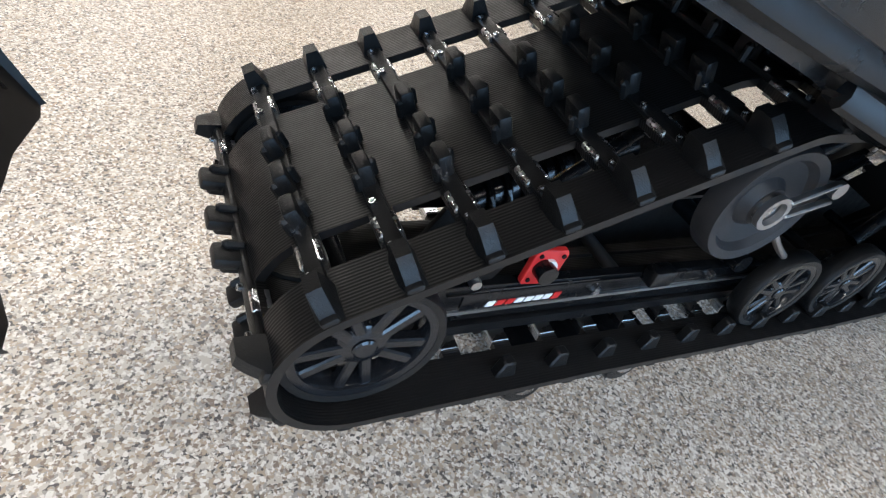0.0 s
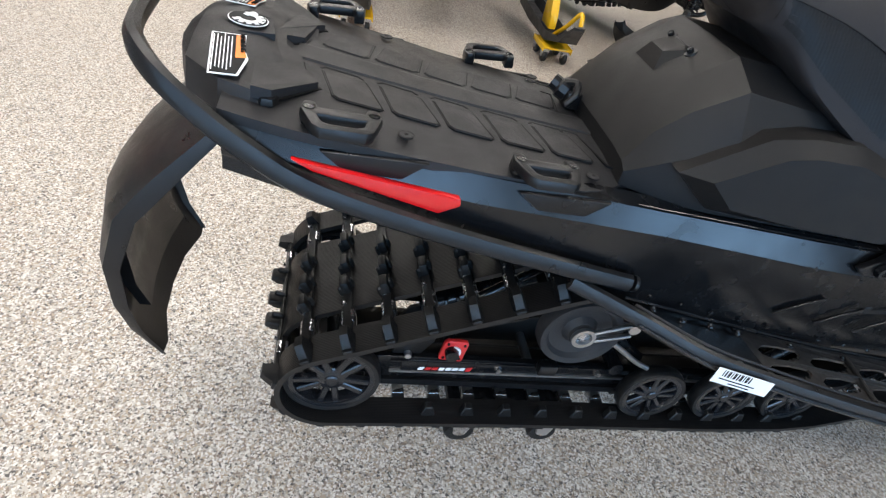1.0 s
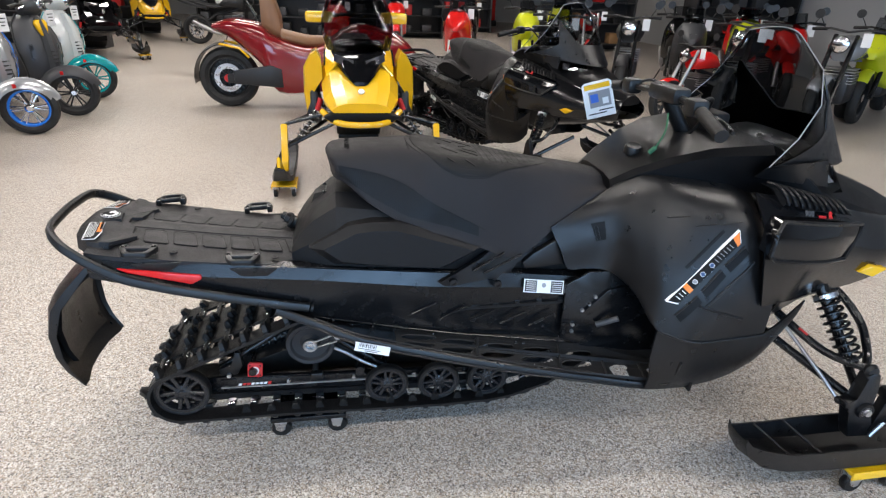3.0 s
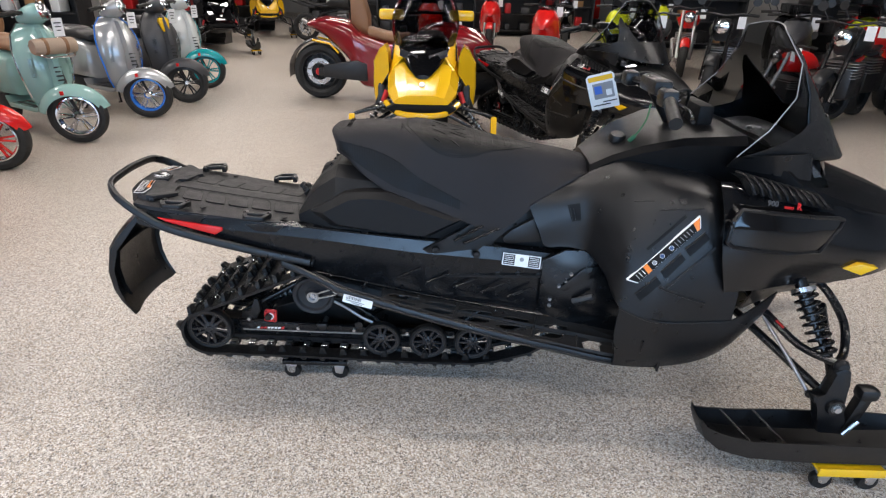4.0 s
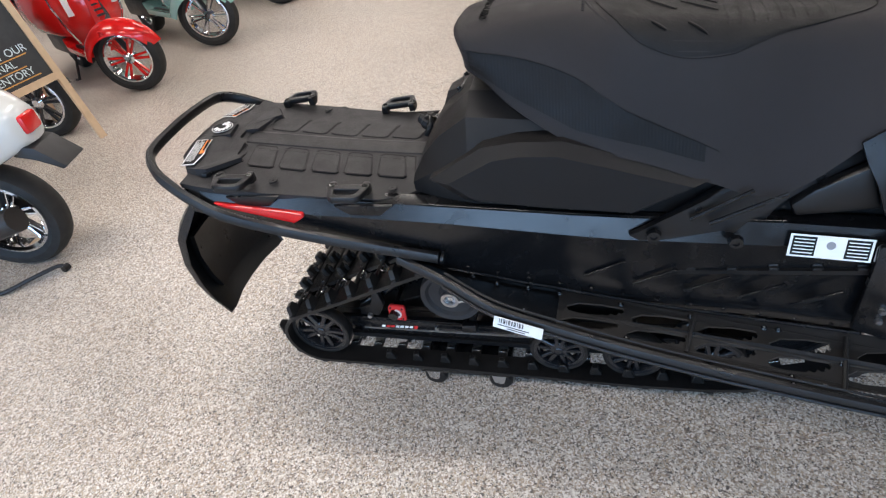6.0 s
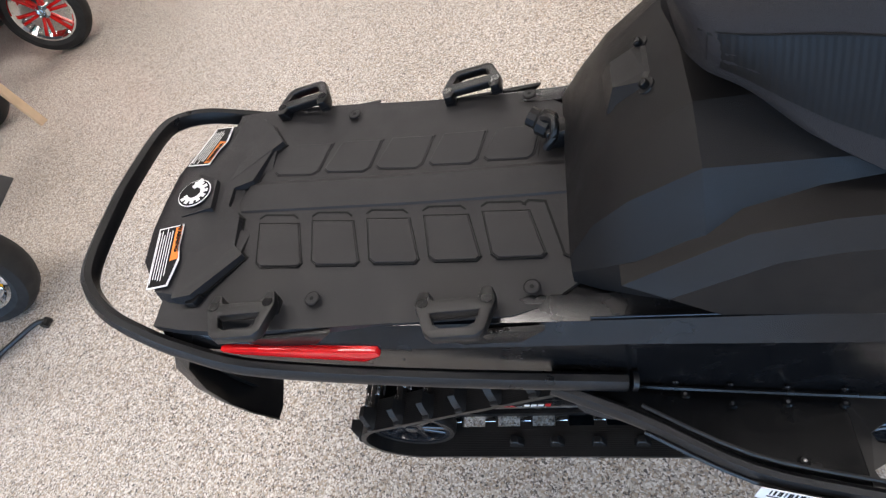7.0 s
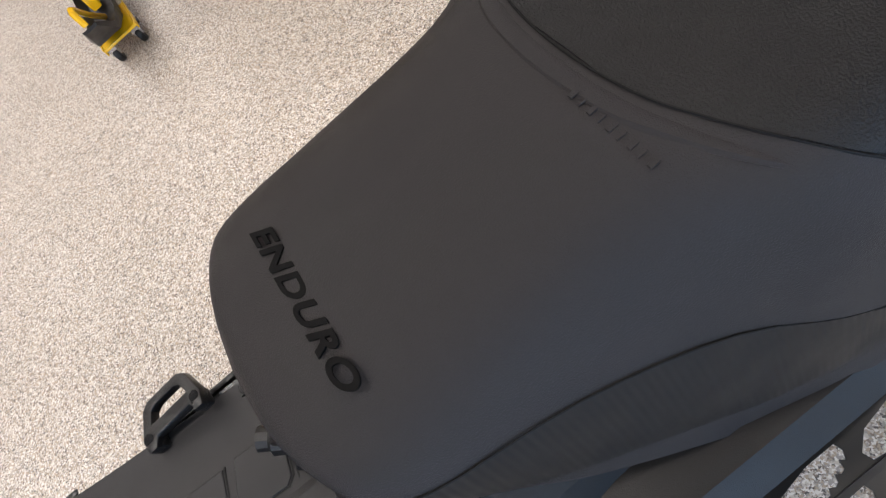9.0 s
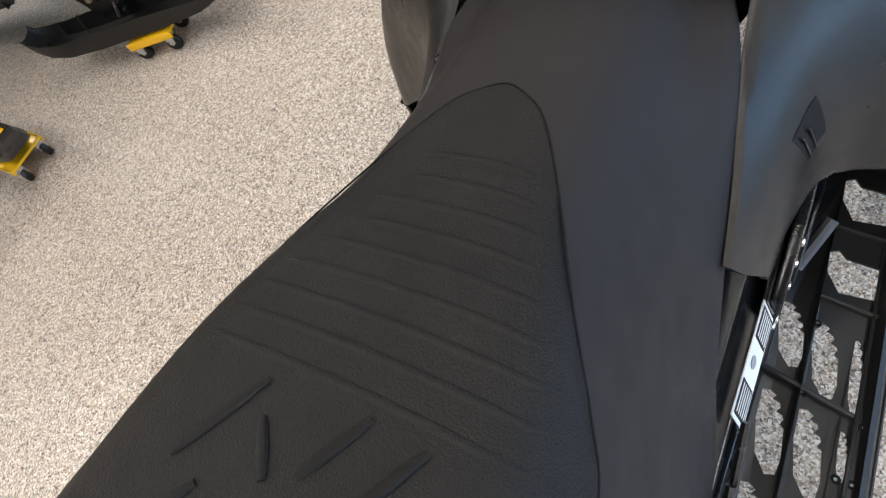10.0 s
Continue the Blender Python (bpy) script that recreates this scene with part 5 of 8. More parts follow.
# ---- front body: knee panels, side pods, hood, console, nose
for s in (-1, 1):
    def P(x, y, z):
        return (x, s * y, z)
    # matt knee panel, from the seat's side out over the foot well
    grid = [
        [P(1.080, 0.160, 0.728), P(1.090, 0.172, 0.700), P(1.11, 0.186, 0.66), P(1.13, 0.190, 0.61), P(1.15, 0.192, 0.600)],
        [P(1.140, 0.150, 0.765), P(1.155, 0.170, 0.738), P(1.17, 0.188, 0.69), P(1.19, 0.194, 0.625), P(1.20, 0.198, 0.606)],
        [P(1.215, 0.134, 0.806), P(1.235, 0.172, 0.782), P(1.245, 0.200, 0.72), P(1.255, 0.215, 0.64), P(1.262, 0.222, 0.600)],
        [P(1.290, 0.130, 0.856), P(1.300, 0.195, 0.832), P(1.305, 0.262, 0.74), P(1.305, 0.300, 0.64), P(1.300, 0.310, 0.570)],
        [P(1.350, 0.150, 0.888), P(1.360, 0.235, 0.860), P(1.362, 0.322, 0.74), P(1.350, 0.376, 0.62), P(1.335, 0.392, 0.50)],
        [P(1.450, 0.180, 0.886), P(1.455, 0.300, 0.852), P(1.45, 0.366, 0.750), P(1.435, 0.418, 0.61), P(1.42, 0.428, 0.48)],
        [P(1.560, 0.205, 0.876), P(1.560, 0.330, 0.842), P(1.56, 0.396, 0.75), P(1.54, 0.422, 0.60), P(1.53, 0.418, 0.47)],
        [P(1.640, 0.220, 0.850), P(1.645, 0.300, 0.780), P(1.65, 0.375, 0.69), P(1.66, 0.404, 0.59), P(1.665, 0.402, 0.47)],
    ]
    cols = [curve_points([r[i] for r in grid], 4) for i in range(len(grid[0]))]
    rows = [curve_points([c[j] for c in cols], 4) for j in range(len(cols[0]))]
    knee = part("knee_panel", shell(B(), rows, 0.006, (0, s, 0.2)), PLASTIC, sled, "matt black moulded knee panel", angle=50)
    # lower side panel down to the foot well
    lower = [
        [P(1.335, 0.392, 0.50), P(1.335, 0.388, 0.40), P(1.350, 0.380, 0.33), P(1.352, 0.366, 0.274)],
        [P(1.42, 0.428, 0.48), P(1.42, 0.416, 0.40), P(1.43, 0.400, 0.33), P(1.432, 0.372, 0.272)],
        [P(1.53, 0.418, 0.47), P(1.53, 0.412, 0.40), P(1.55, 0.398, 0.34), P(1.565, 0.366, 0.282)],
        [P(1.665, 0.402, 0.47), P(1.672, 0.398, 0.41), P(1.678, 0.380, 0.36), P(1.675, 0.352, 0.318)],
        [P(1.79, 0.378, 0.56), P(1.775, 0.372, 0.49), P(1.755, 0.355, 0.43), P(1.735, 0.33, 0.385)],
    ]
    cols = [curve_points([r[i] for r in lower], 4) for i in range(4)]
    rows = [curve_points([c[j] for c in cols], 3) for j in range(len(cols[0]))]
    part("lower_panel", shell(B(), rows, 0.006, (0, s, 0.0)), PLASTIC, sled, "matt black lower side panel", angle=40)
    part("panel_seam", tube(B(), curve_points([P(1.336, 0.394, 0.50), P(1.42, 0.430, 0.48), P(1.53, 0.420, 0.47), P(1.665, 0.404, 0.47)], 5), 0.004, 8), PLASTIC, knee)
    for k in range(3):
        x = 1.37 + 0.022 * k
        part("toe_rib", tube(B(), [P(x, 0.398 + 0.010 * k, 0.40), P(x + 0.004, 0.384 + 0.008 * k, 0.345), P(x + 0.010, 0.366, 0.305)], 0.004, 6), PLASTIC, knee)
    # foot-well opening: dark inner plates, bracket, bolts
    bm = B()
    prism(bm, [(1.13, 0.37), (1.20, 0.34), (1.34, 0.29), (1.50, 0.27), (1.50, 0.60), (1.36, 0.60), (1.20, 0.60), (1.13, 0.56)], s * 0.205 - 0.006, s * 0.205 + 0.006, "y", 0.002)
    well = part("well_plate", bm, SATIN, sled)
    for x, z in ((1.165, 0.395), (1.165, 0.42), (1.19, 0.47), (1.21, 0.49), (1.225, 0.515), (1.265, 0.50)):
        part("bolt", turn(B(), [(0, -0.006), (0.005, -0.006), (0.0065, -0.002), (0.0065, 0.002), (0, 0.002)], pose(x, s * 0.213, z, 0, 0, 0 if s < 0 else 180), 8), STEEL, well)
    bm = B()
    prism(bm, [(1.19, 0.465), (1.26, 0.54), (1.31, 0.55), (1.33, 0.52), (1.27, 0.50), (1.21, 0.455)], s * 0.218 - 0.004, s * 0.218 + 0.004, "y", 0.002)
    part("gusset", bm, SATIN, well)
    part("brace", rod(B(), P(1.238, 0.222, 0.420), P(1.295, 0.245, 0.452), 0.009, 10), DIM, well)
    bm = B()
    shell(bm, [[P(1.492, 0.2, 0.265), P(1.492, 0.385, 0.265)], [P(1.50, 0.2, 0.60), P(1.50, 0.385, 0.60)]], 0.006, (1, 0, 0))
    part("toe_panel", bm, PLASTIC, well)
    # gloss side pod with vents, from the knee panel to the nose
    pod = [
        [P(1.572, 0.330, 0.882), P(1.566, 0.414, 0.800), P(1.572, 0.438, 0.700), P(1.61, 0.424, 0.58)],
        [P(1.69, 0.322, 0.862), P(1.69, 0.396, 0.785), P(1.70, 0.414, 0.690), P(1.72, 0.402, 0.58)],
        [P(1.85, 0.282, 0.822), P(1.85, 0.344, 0.755), P(1.85, 0.362, 0.670), P(1.85, 0.350, 0.575)],
        [P(2.00, 0.238, 0.782), P(2.00, 0.294, 0.715), P(2.00, 0.312, 0.640), P(2.00, 0.300, 0.560)],
        [P(2.18, 0.180, 0.738), P(2.19, 0.236, 0.680), P(2.19, 0.252, 0.625), P(2.18, 0.240, 0.572)],
        [P(2.34, 0.090, 0.704), P(2.355, 0.132, 0.660), P(2.355, 0.142, 0.622), P(2.34, 0.130, 0.588)],
    ]
    cols = [curve_points([r[i] for r in pod], 4) for i in range(4)]
    rows = [curve_points([c[j] for c in cols], 4) for j in range(len(cols[0]))]
    podob = part("side_pod", shell(B(), rows, 0.006, (0, s, 0.1)), SHEEN, sled, "gloss black side pod with an inset panel", angle=50)
    skin = BVHTree.FromPolygons([v.co[:] for v in podob.data.vertices], [p.vertices[:] for p in podob.data.polygons])

    def on_pod(x, z, out):
        hit = skin.ray_cast(Vector((x, s * 1.2, z)), Vector((0, -s, 0)))
        y = hit[0].y if hit[0] else s * 0.3
        return Vector((x, y + s * out, z))
    tops = [(1.576, 0.806), (1.598, 0.836), (1.72, 0.818), (1.84, 0.797), (1.93, 0.780), (1.950, 0.772)]
    lows = [(1.570, 0.748), (1.588, 0.734), (1.68, 0.718), (1.78, 0.700), (1.87, 0.692), (1.942, 0.758)]
    def on_inset(x, z):
        drop = max(0.0, 0.842 - 0.17 * (x - 1.60) - z)
        flat = float(np.interp(x, [1.57, 1.70, 1.85, 1.95], [0.430, 0.414, 0.366, 0.318])) + (0.30 * min(drop, 0.05) + 0.06 * max(drop - 0.05, 0.0))
        return Vector((x, s * max(flat, abs(on_pod(x, z, 0.004).y)), z))
    inset = [[on_inset(x0 + (x1 - x0) * v, z0 + (z1 - z0) * v) for v in (0, 0.15, 0.3, 0.45, 0.6, 0.75, 0.9, 1)] for (x0, z0), (x1, z1) in zip(tops, lows)]
    part("gloss_inset", shell(B(), inset, 0.05, (0, s, 0)), GLOSS, podob, "gloss black inset panel", angle=40)
    for line_ in (inset[0], inset[-1], [r[0] for r in inset], [r[-1] for r in inset]):
        part("inset_rim", tube(B(), line_, 0.006, 6), PLASTIC, podob)
    # rows of vent slats over the pod
    for k in range(10):
        f = k / 9
        x, y, z = 1.632 + 0.240 * f, 0.318 - 0.036 * f, 0.897 - 0.066 * f
        bm = B()
        tube(bm, curve_points([P(x - 0.008, y - 0.018, z + 0.004), P(x + 0.004, y + 0.010, z + 0.002), P(x + 0.016, y + 0.030, z - 0.016), P(x + 0.026, y + 0.040 - 0.010 * f, z - 0.042 + 0.016 * f)], 4), 0.0068, 8, flat=0.7)
        part("vent_slat", bm, PLASTIC, podob)
    bm = B()
    shell(bm, [[P(1.610 + 0.275 * f, 0.292 - 0.040 * f, 0.898 - 0.068 * f), P(1.625 + 0.275 * f, 0.324 - 0.040 * f, 0.890 - 0.072 * f), P(1.65 + 0.275 * f, 0.352 - 0.050 * f, 0.846 - 0.052 * f)] for f in (0, 0.5, 1)], 0.006, (0, s, 0.3))
    part("vent_back", bm, INK_SHADE, podob)
    # diamond reflector and belly
    bm = B()
    prism(bm, [(2.002, 0.612), (2.050, 0.629), (2.106, 0.618), (2.060, 0.592)], s * 0.300 - 0.016, s * 0.300 + 0.010, "y", 0.002)
    part("diamond_reflector", bm, YELLOW, podob, "yellow diamond reflector")
    belly = [
        [P(1.735, 0.372, 0.58), P(1.735, 0.31, 0.46), P(1.735, 0.17, 0.40)],
        [P(1.85, 0.350, 0.575), P(1.85, 0.29, 0.51), P(1.85, 0.14, 0.46)],
        [P(2.00, 0.300, 0.56), P(2.00, 0.25, 0.52), P(2.00, 0.12, 0.49)],
        [P(2.18, 0.240, 0.572), P(2.17, 0.19, 0.545), P(2.16, 0.10, 0.53)],
        [P(2.34, 0.130, 0.588), P(2.33, 0.10, 0.575), P(2.32, 0.05, 0.57)],
    ]
    part("belly_panel", shell(B(), belly, 0.006, (0, s, -0.3)), PLASTIC, sled, "matt black belly panel", angle=40)
    # air intake, slots and creases laid on the knee's skin; black plates paint the openings' shade
    skin = BVHTree.FromPolygons([v.co[:] for v in knee.data.vertices], [p.vertices[:] for p in knee.data.polygons])

    def on_knee(x, z, out=0.0):
        hit = skin.ray_cast(Vector((x, s * 1.2, z)), Vector((0, -s, 0)))
        y = hit[0].y if hit[0] else s * 0.3
        return Vector((x, y + s * out, z))

    def patch(name, quad, out, thick, material, nu=6, nv=3):
        """A four-cornered plate that follows the skin."""
        (ax, az), (bx, bz), (cx, cz), (dx, dz) = quad
        grid = [[on_knee((ax + (bx - ax) * u) * (1 - v) + (dx + (cx - dx) * u) * v, (az + (bz - az) * u) * (1 - v) + (dz + (cz - dz) * u) * v, out) for v in np.linspace(0, 1, nv)] for u in np.linspace(0, 1, nu)]
        return part(name, shell(B(), grid, thick, (0, s, 0)), material, knee, angle=40)

    patch("air_intake", [(1.192, 0.742), (1.230, 0.752), (1.236, 0.700), (1.210, 0.692)], 0.0007, 0.012, INK_SHADE, 4, 4)
    for k in range(2):
        x = 1.201 + 0.010 * k
        part("intake_bar", tube(B(), [on_knee(x, 0.735, 0.003), on_knee(x + 0.010, 0.698, 0.002)], 0.0012, 6), PLASTIC, knee)
    for a, b in (((1.368, 0.556), (1.416, 0.618)), ((1.426, 0.632), (1.474, 0.690)), ((1.484, 0.702), (1.532, 0.752))):
        patch("side_slot", [(a[0], a[1]), (b[0], b[1]), (b[0] + 0.014, b[1] - 0.016), (a[0] + 0.014, a[1] - 0.018)], 0.0012, 0.012, INK_SHADE)
        part("slot_lip", tube(B(), [on_knee(a[0] + (b[0] - a[0]) * f, a[1] + (b[1] - a[1]) * f, 0.001) for f in (0, 0.33, 0.66, 1)], 0.003, 6), PLASTIC, knee)
    patch("side_slot", [(1.388, 0.688), (1.482, 0.790), (1.486, 0.785), (1.392, 0.683)], 0.0012, 0.008, INK_SHADE)
    part("panel_crease", tube(B(), [on_knee(1.440 + 0.125 * f, 0.585 + 0.125 * f, -0.001) for f in np.linspace(0, 1, 8)], 0.005, 8), PLASTIC, knee)
    part("panel_crease", tube(B(), [on_knee(1.425 + 0.14 * f, 0.590 - 0.05 * f, -0.001) for f in np.linspace(0, 1, 8)], 0.005, 8), PLASTIC, knee)
    for x, z in ((1.36, 0.80), (1.42, 0.79), (1.48, 0.80)):
        part("panel_mark", tube(B(), [on_knee(x, z, 0.0), on_knee(x + 0.05, z + 0.012, 0.0)], 0.0022, 6), PLASTIC, knee)
    if s < 0:
        # information strip with coloured signs, laid on the skin
        la, lb = Vector((1.342, 0.594)), Vector((1.514, 0.796))
        run, cross = lb - la, Vector((0.014, -0.0155))

        def at(u, v, out):
            p = la + run * u + cross * v
            return Vector((p.x, ends[0].lerp(ends[1], u).lerp(low_ends[0].lerp(low_ends[1], u), v).y - bulge - out, p.y))
        ends = (on_knee(la.x, la.y), on_knee(lb.x, lb.y))
        low_ends = (on_knee(la.x + cross.x, la.y + cross.y), on_knee(lb.x + cross.x, lb.y + cross.y))
        bulge = max(ends[0].lerp(ends[1], u).y - on_knee(la.x + run.x * u, la.y + run.y * u).y for u in np.linspace(0, 1, 11))

        def sticker(name, outline4, out, material, parent, nu=10):
            (u0, u1), (u2, u3) = outline4
            grid = [[at(u0 + (u1 - u0) * f, 0.0 if name == "safety_strip" else 0.03, out), at((u0 + u2) / 2 + ((u1 + u3) / 2 - (u0 + u2) / 2) * f, 0.5, out), at(u2 + (u3 - u2) * f, 1.0 if name == "safety_strip" else 0.97, out)] for f in np.linspace(0, 1, nu)]
            return part(name, shell(B(), grid, 0.010 if name == "safety_strip" else 0.002, (0, s, 0)), material, parent, angle=60)
        strip = sticker("safety_strip", ((0.0, 1.0), (0.07, 0.93)), 0.0022, WHITE, knee, 14)
        strip["label"] = "white-edged safety strip with coloured signs"
        sticker("field", ((0.02, 0.988), (0.082, 0.920)), 0.0032, INK_SHADE, strip, 14)
        sticker("sign", ((0.22, 0.275), (0.225, 0.28)), 0.0042, ORANGE, strip, 3)
        sticker("sign", ((0.90, 0.982), (0.88, 0.915)), 0.0042, ORANGE, strip, 3)
        for u, material in ((0.345, GREY), (0.45, NAVY), (0.575, NAVY)):
            c = at(u, 0.5, 0.0040)
            m = on(c, at(u + 0.1, 0.5, 0.0040) - c, at(u, 0.1, 0) - at(u, 0.9, 0))
            d = part("sign", turn(B(), [(0, 0), (0.0066, 0), (0.0066, 0.0008), (0, 0.0008)], m @ pose(0, 0, 0, 90, 0, 0), 18), WHITE, strip)
            part("sign_dot", turn(B(), [(0, 0.0008), (0.0056, 0.0008), (0.0056, 0.0013), (0, 0.0013)], m @ pose(0, 0, 0, 90, 0, 0), 14), material, strip)
        for u in (0.11, 0.15, 0.19, 0.635, 0.675, 0.715, 0.755, 0.795, 0.835):
            part("print_line", tube(B(), [at(u, 0.22, 0.0034), at(u + 0.004, 0.5, 0.0034), at(u + 0.008, 0.78, 0.0034)], 0.0011, 4), WHITE if u < 0.3 else GREY, strip, smooth=False)
# two labels on the flank below the bracket
m = on((1.064, -0.199, 0.552), (0.122, -0.002, -0.013), (0.012, 0.045, 0.122))
bm = B()
box(bm, (0, 0, 0), (0.124, 0.040, 0.0012), 0, m)
lab = part("data_label", bm, WHITE, sled, "white data label with fine print", smooth=False)
for x in (-0.040, 0.040):
    bm = B()
    box(bm, (x, 0, 0.0009), (0.036, 0.034, 0.0004), 0, m)
    part("print_block", bm, INK_SHADE, lab, smooth=False)
    for k in range(5):
        bm = B()
        box(bm, (x, -0.012 + 0.006 * k, 0.0014), (0.030, 0.0018, 0.0004), 0, m)
        part("print_line", bm, WHITE, lab, smooth=False)
part("seal", turn(B(), [(0, 0), (0.007, 0), (0.007, 0.0006), (0, 0.0006)], m @ pose(0, 0.004, 0.0012, 90, 0, 0), 14), GREY, lab)
bm = B()
box(bm, (0.102, -0.004, 0), (0.072, 0.026, 0.0012), 0, m)
lab2 = part("clear_label", bm, GREY, sled, "grey label with a pale bar", smooth=False)
bm = B()
box(bm, (0.106, -0.004, 0.0009), (0.05, 0.010, 0.0004), 0, m)
part("print_block", bm, WHITE, lab2, smooth=False)

# console, hood and nose as one gloss shell, with a dash hump
H = [
    (1.262, [(0, 0.862), (0.06, 0.862), (0.106, 0.854), (0.118, 0.836), (0.118, 0.79), (0, 0.79)]),
    (1.320, [(0, 0.904), (0.08, 0.903), (0.134, 0.896), (0.148, 0.880), (0.146, 0.81), (0, 0.81)]),
    (1.400, [(0, 0.944), (0.10, 0.944), (0.172, 0.938), (0.188, 0.920), (0.176, 0.84), (0, 0.83)]),
    (1.500, [(0, 0.972), (0.12, 0.974), (0.206, 0.972), (0.226, 0.954), (0.208, 0.85), (0, 0.84)]),
    (1.660, [(0, 0.990), (0.14, 0.992), (0.236, 0.990), (0.262, 0.966), (0.238, 0.85), (0, 0.85)]),
    (1.760, [(0, 0.965), (0.13, 0.962), (0.226, 0.944), (0.258, 0.916), (0.248, 0.834), (0, 0.82)]),
    (1.840, [(0, 0.922), (0.12, 0.915), (0.215, 0.888), (0.258, 0.854), (0.268, 0.815), (0, 0.80)]),
    (2.020, [(0, 0.868), (0.11, 0.858), (0.180, 0.828), (0.222, 0.790), (0.228, 0.764), (0, 0.75)]),
    (2.200, [(0, 0.802), (0.08, 0.795), (0.125, 0.768), (0.162, 0.732), (0.168, 0.704), (0, 0.70)]),
    (2.345, [(0, 0.736), (0.04, 0.731), (0.070, 0.716), (0.088, 0.696), (0.090, 0.676), (0, 0.67)]),
]
hood = part("hood", body(B(), H, k=1, kp=1), HOOD, sled, "black faceted hood and console", angle=16)
bm = B()
body(bm, [(1.70, [(0, 0.97), (0.08, 0.965), (0.14, 0.93), (0.15, 0.90), (0, 0.90)]), (1.82, [(0, 0.985), (0.10, 0.98), (0.17, 0.94), (0.18, 0.87), (0, 0.87)]), (1.93, [(0, 0.945), (0.10, 0.94), (0.165, 0.90), (0.17, 0.85), (0, 0.85)])], 3, 2)
part("screen_base", bm, PLASTIC, sled)
for s in (-1, 1):
    # headlamps under the screen: bright bowl behind a clear lens
    bm = B()
    loft(bm, [[(1.95, s * 0.04, 0.915), (1.85, s * 0.195, 0.932), (1.885, s * 0.236, 0.840), (1.985, s * 0.05, 0.842)], [(2.01, s * 0.04, 0.900), (1.905, s * 0.200, 0.918), (1.935, s * 0.236, 0.842), (2.035, s * 0.05, 0.842)]])
    lampb = part("headlight", bm, CLEAR, sled, "clear headlight lens")
    bm = B()
    loft(bm, [[(1.955, s * 0.05, 0.905), (1.875, s * 0.180, 0.918), (1.905, s * 0.215, 0.852), (1.985, s * 0.06, 0.850)], [(1.985, s * 0.07, 0.895), (1.905, s * 0.165, 0.903), (1.93, s * 0.195, 0.860), (2.005, s * 0.08, 0.858)]])
    part("reflector_bowl", bm, CHROME, lampb, angle=10)
    # console side trim and chrome-blue accent by the seat's nose
    bm = B()
    shell(bm, [[(1.275, s * 0.118, 0.800), (1.27, s * 0.112, 0.842), (1.285, s * 0.085, 0.868)], [(1.33, s * 0.150, 0.826), (1.325, s * 0.148, 0.862), (1.33, s * 0.12, 0.892)], [(1.37, s * 0.168, 0.850), (1.37, s * 0.165, 0.875), (1.37, s * 0.13, 0.905)]], 0.006, (0, s, 0.3))
    part("console_trim", bm, GLOSS, sled)
    bm = B()
    shell(bm, [[(1.300, s * 0.128, 0.820), (1.318, s * 0.136, 0.850), (1.330, s * 0.132, 0.872)], [(1.335, s * 0.152, 0.832), (1.345, s * 0.156, 0.856), (1.352, s * 0.150, 0.876)]], 0.005, (0, s, 0.2))
    part("accent_plate", bm, CHROME, sled, "bright polished accent plate")
# handlebar post, bar, grips, levers
bar = part("handlebar", tube(B(), curve_points([(1.405, -0.345, 1.055), (1.43, -0.22, 1.078), (1.455, -0.10, 1.085), (1.46, 0, 1.085), (1.455, 0.10, 1.085), (1.43, 0.22, 1.078), (1.405, 0.345, 1.055)], 4), 0.011, 10), PLASTIC, sled, "black handlebar with grips and levers")
for s in (-1, 1):
    part("grip", tube(B(), [(1.400, s * 0.375, 1.048), (1.408, s * 0.33, 1.058), (1.428, s * 0.23, 1.077)], 0.0175, 12), RUBBER, bar)
    part("lever", tube(B(), curve_points([(1.44, s * 0.20, 1.075), (1.475, s * 0.25, 1.06), (1.462, s * 0.33, 1.045)], 4), 0.006, 8), SATIN, bar)
    bm = B()
    box(bm, (1.435, s * 0.19, 1.082), (0.05, 0.06, 0.05), 0.012)
    part("switch_block", bm, PLASTIC, bar)
    part("brake_hose", tube(B(), curve_points([(1.44, s * 0.18, 1.09), (1.50, s * 0.16, 1.10), (1.53, s * 0.08, 1.02), (1.52, s * 0.03, 0.95)], 6), 0.0045, 8), RUBBER, bar)
bm = B()
box(bm, (1.46, 0, 1.09), (0.06, 0.16, 0.05), 0.015)
part("bar_pad", bm, PLASTIC, bar)
part("steering_post", rod(B(), (1.46, 0, 1.075), (1.56, 0, 0.93), 0.022, 12), PLASTIC, sled)
bm = B()
box(bm, (1.60, 0, 1.010), (0.05, 0.17, 0.07), 0.012, None)
part("gauge", bm, INK_SHADE, sled)
part("tether_cord", tube(B(), curve_points([(1.372, -0.105, 0.934), (1.385, -0.110, 0.950), (1.40, -0.105, 0.970), (1.42, -0.09, 1.00), (1.435, -0.06, 1.04)], 5), [0.007] * 6 + [0.0028] * 15, 8), GREEN, sled, "green tether cord")
part("ignition_knob", turn(B(), [(0, -0.012), (0.022, -0.012), (0.026, -0.004), (0.026, 0.012), (0, 0.012)], pose(1.352, -0.045, 0.930, -75, 0, 0), 16), PLASTIC, sled)
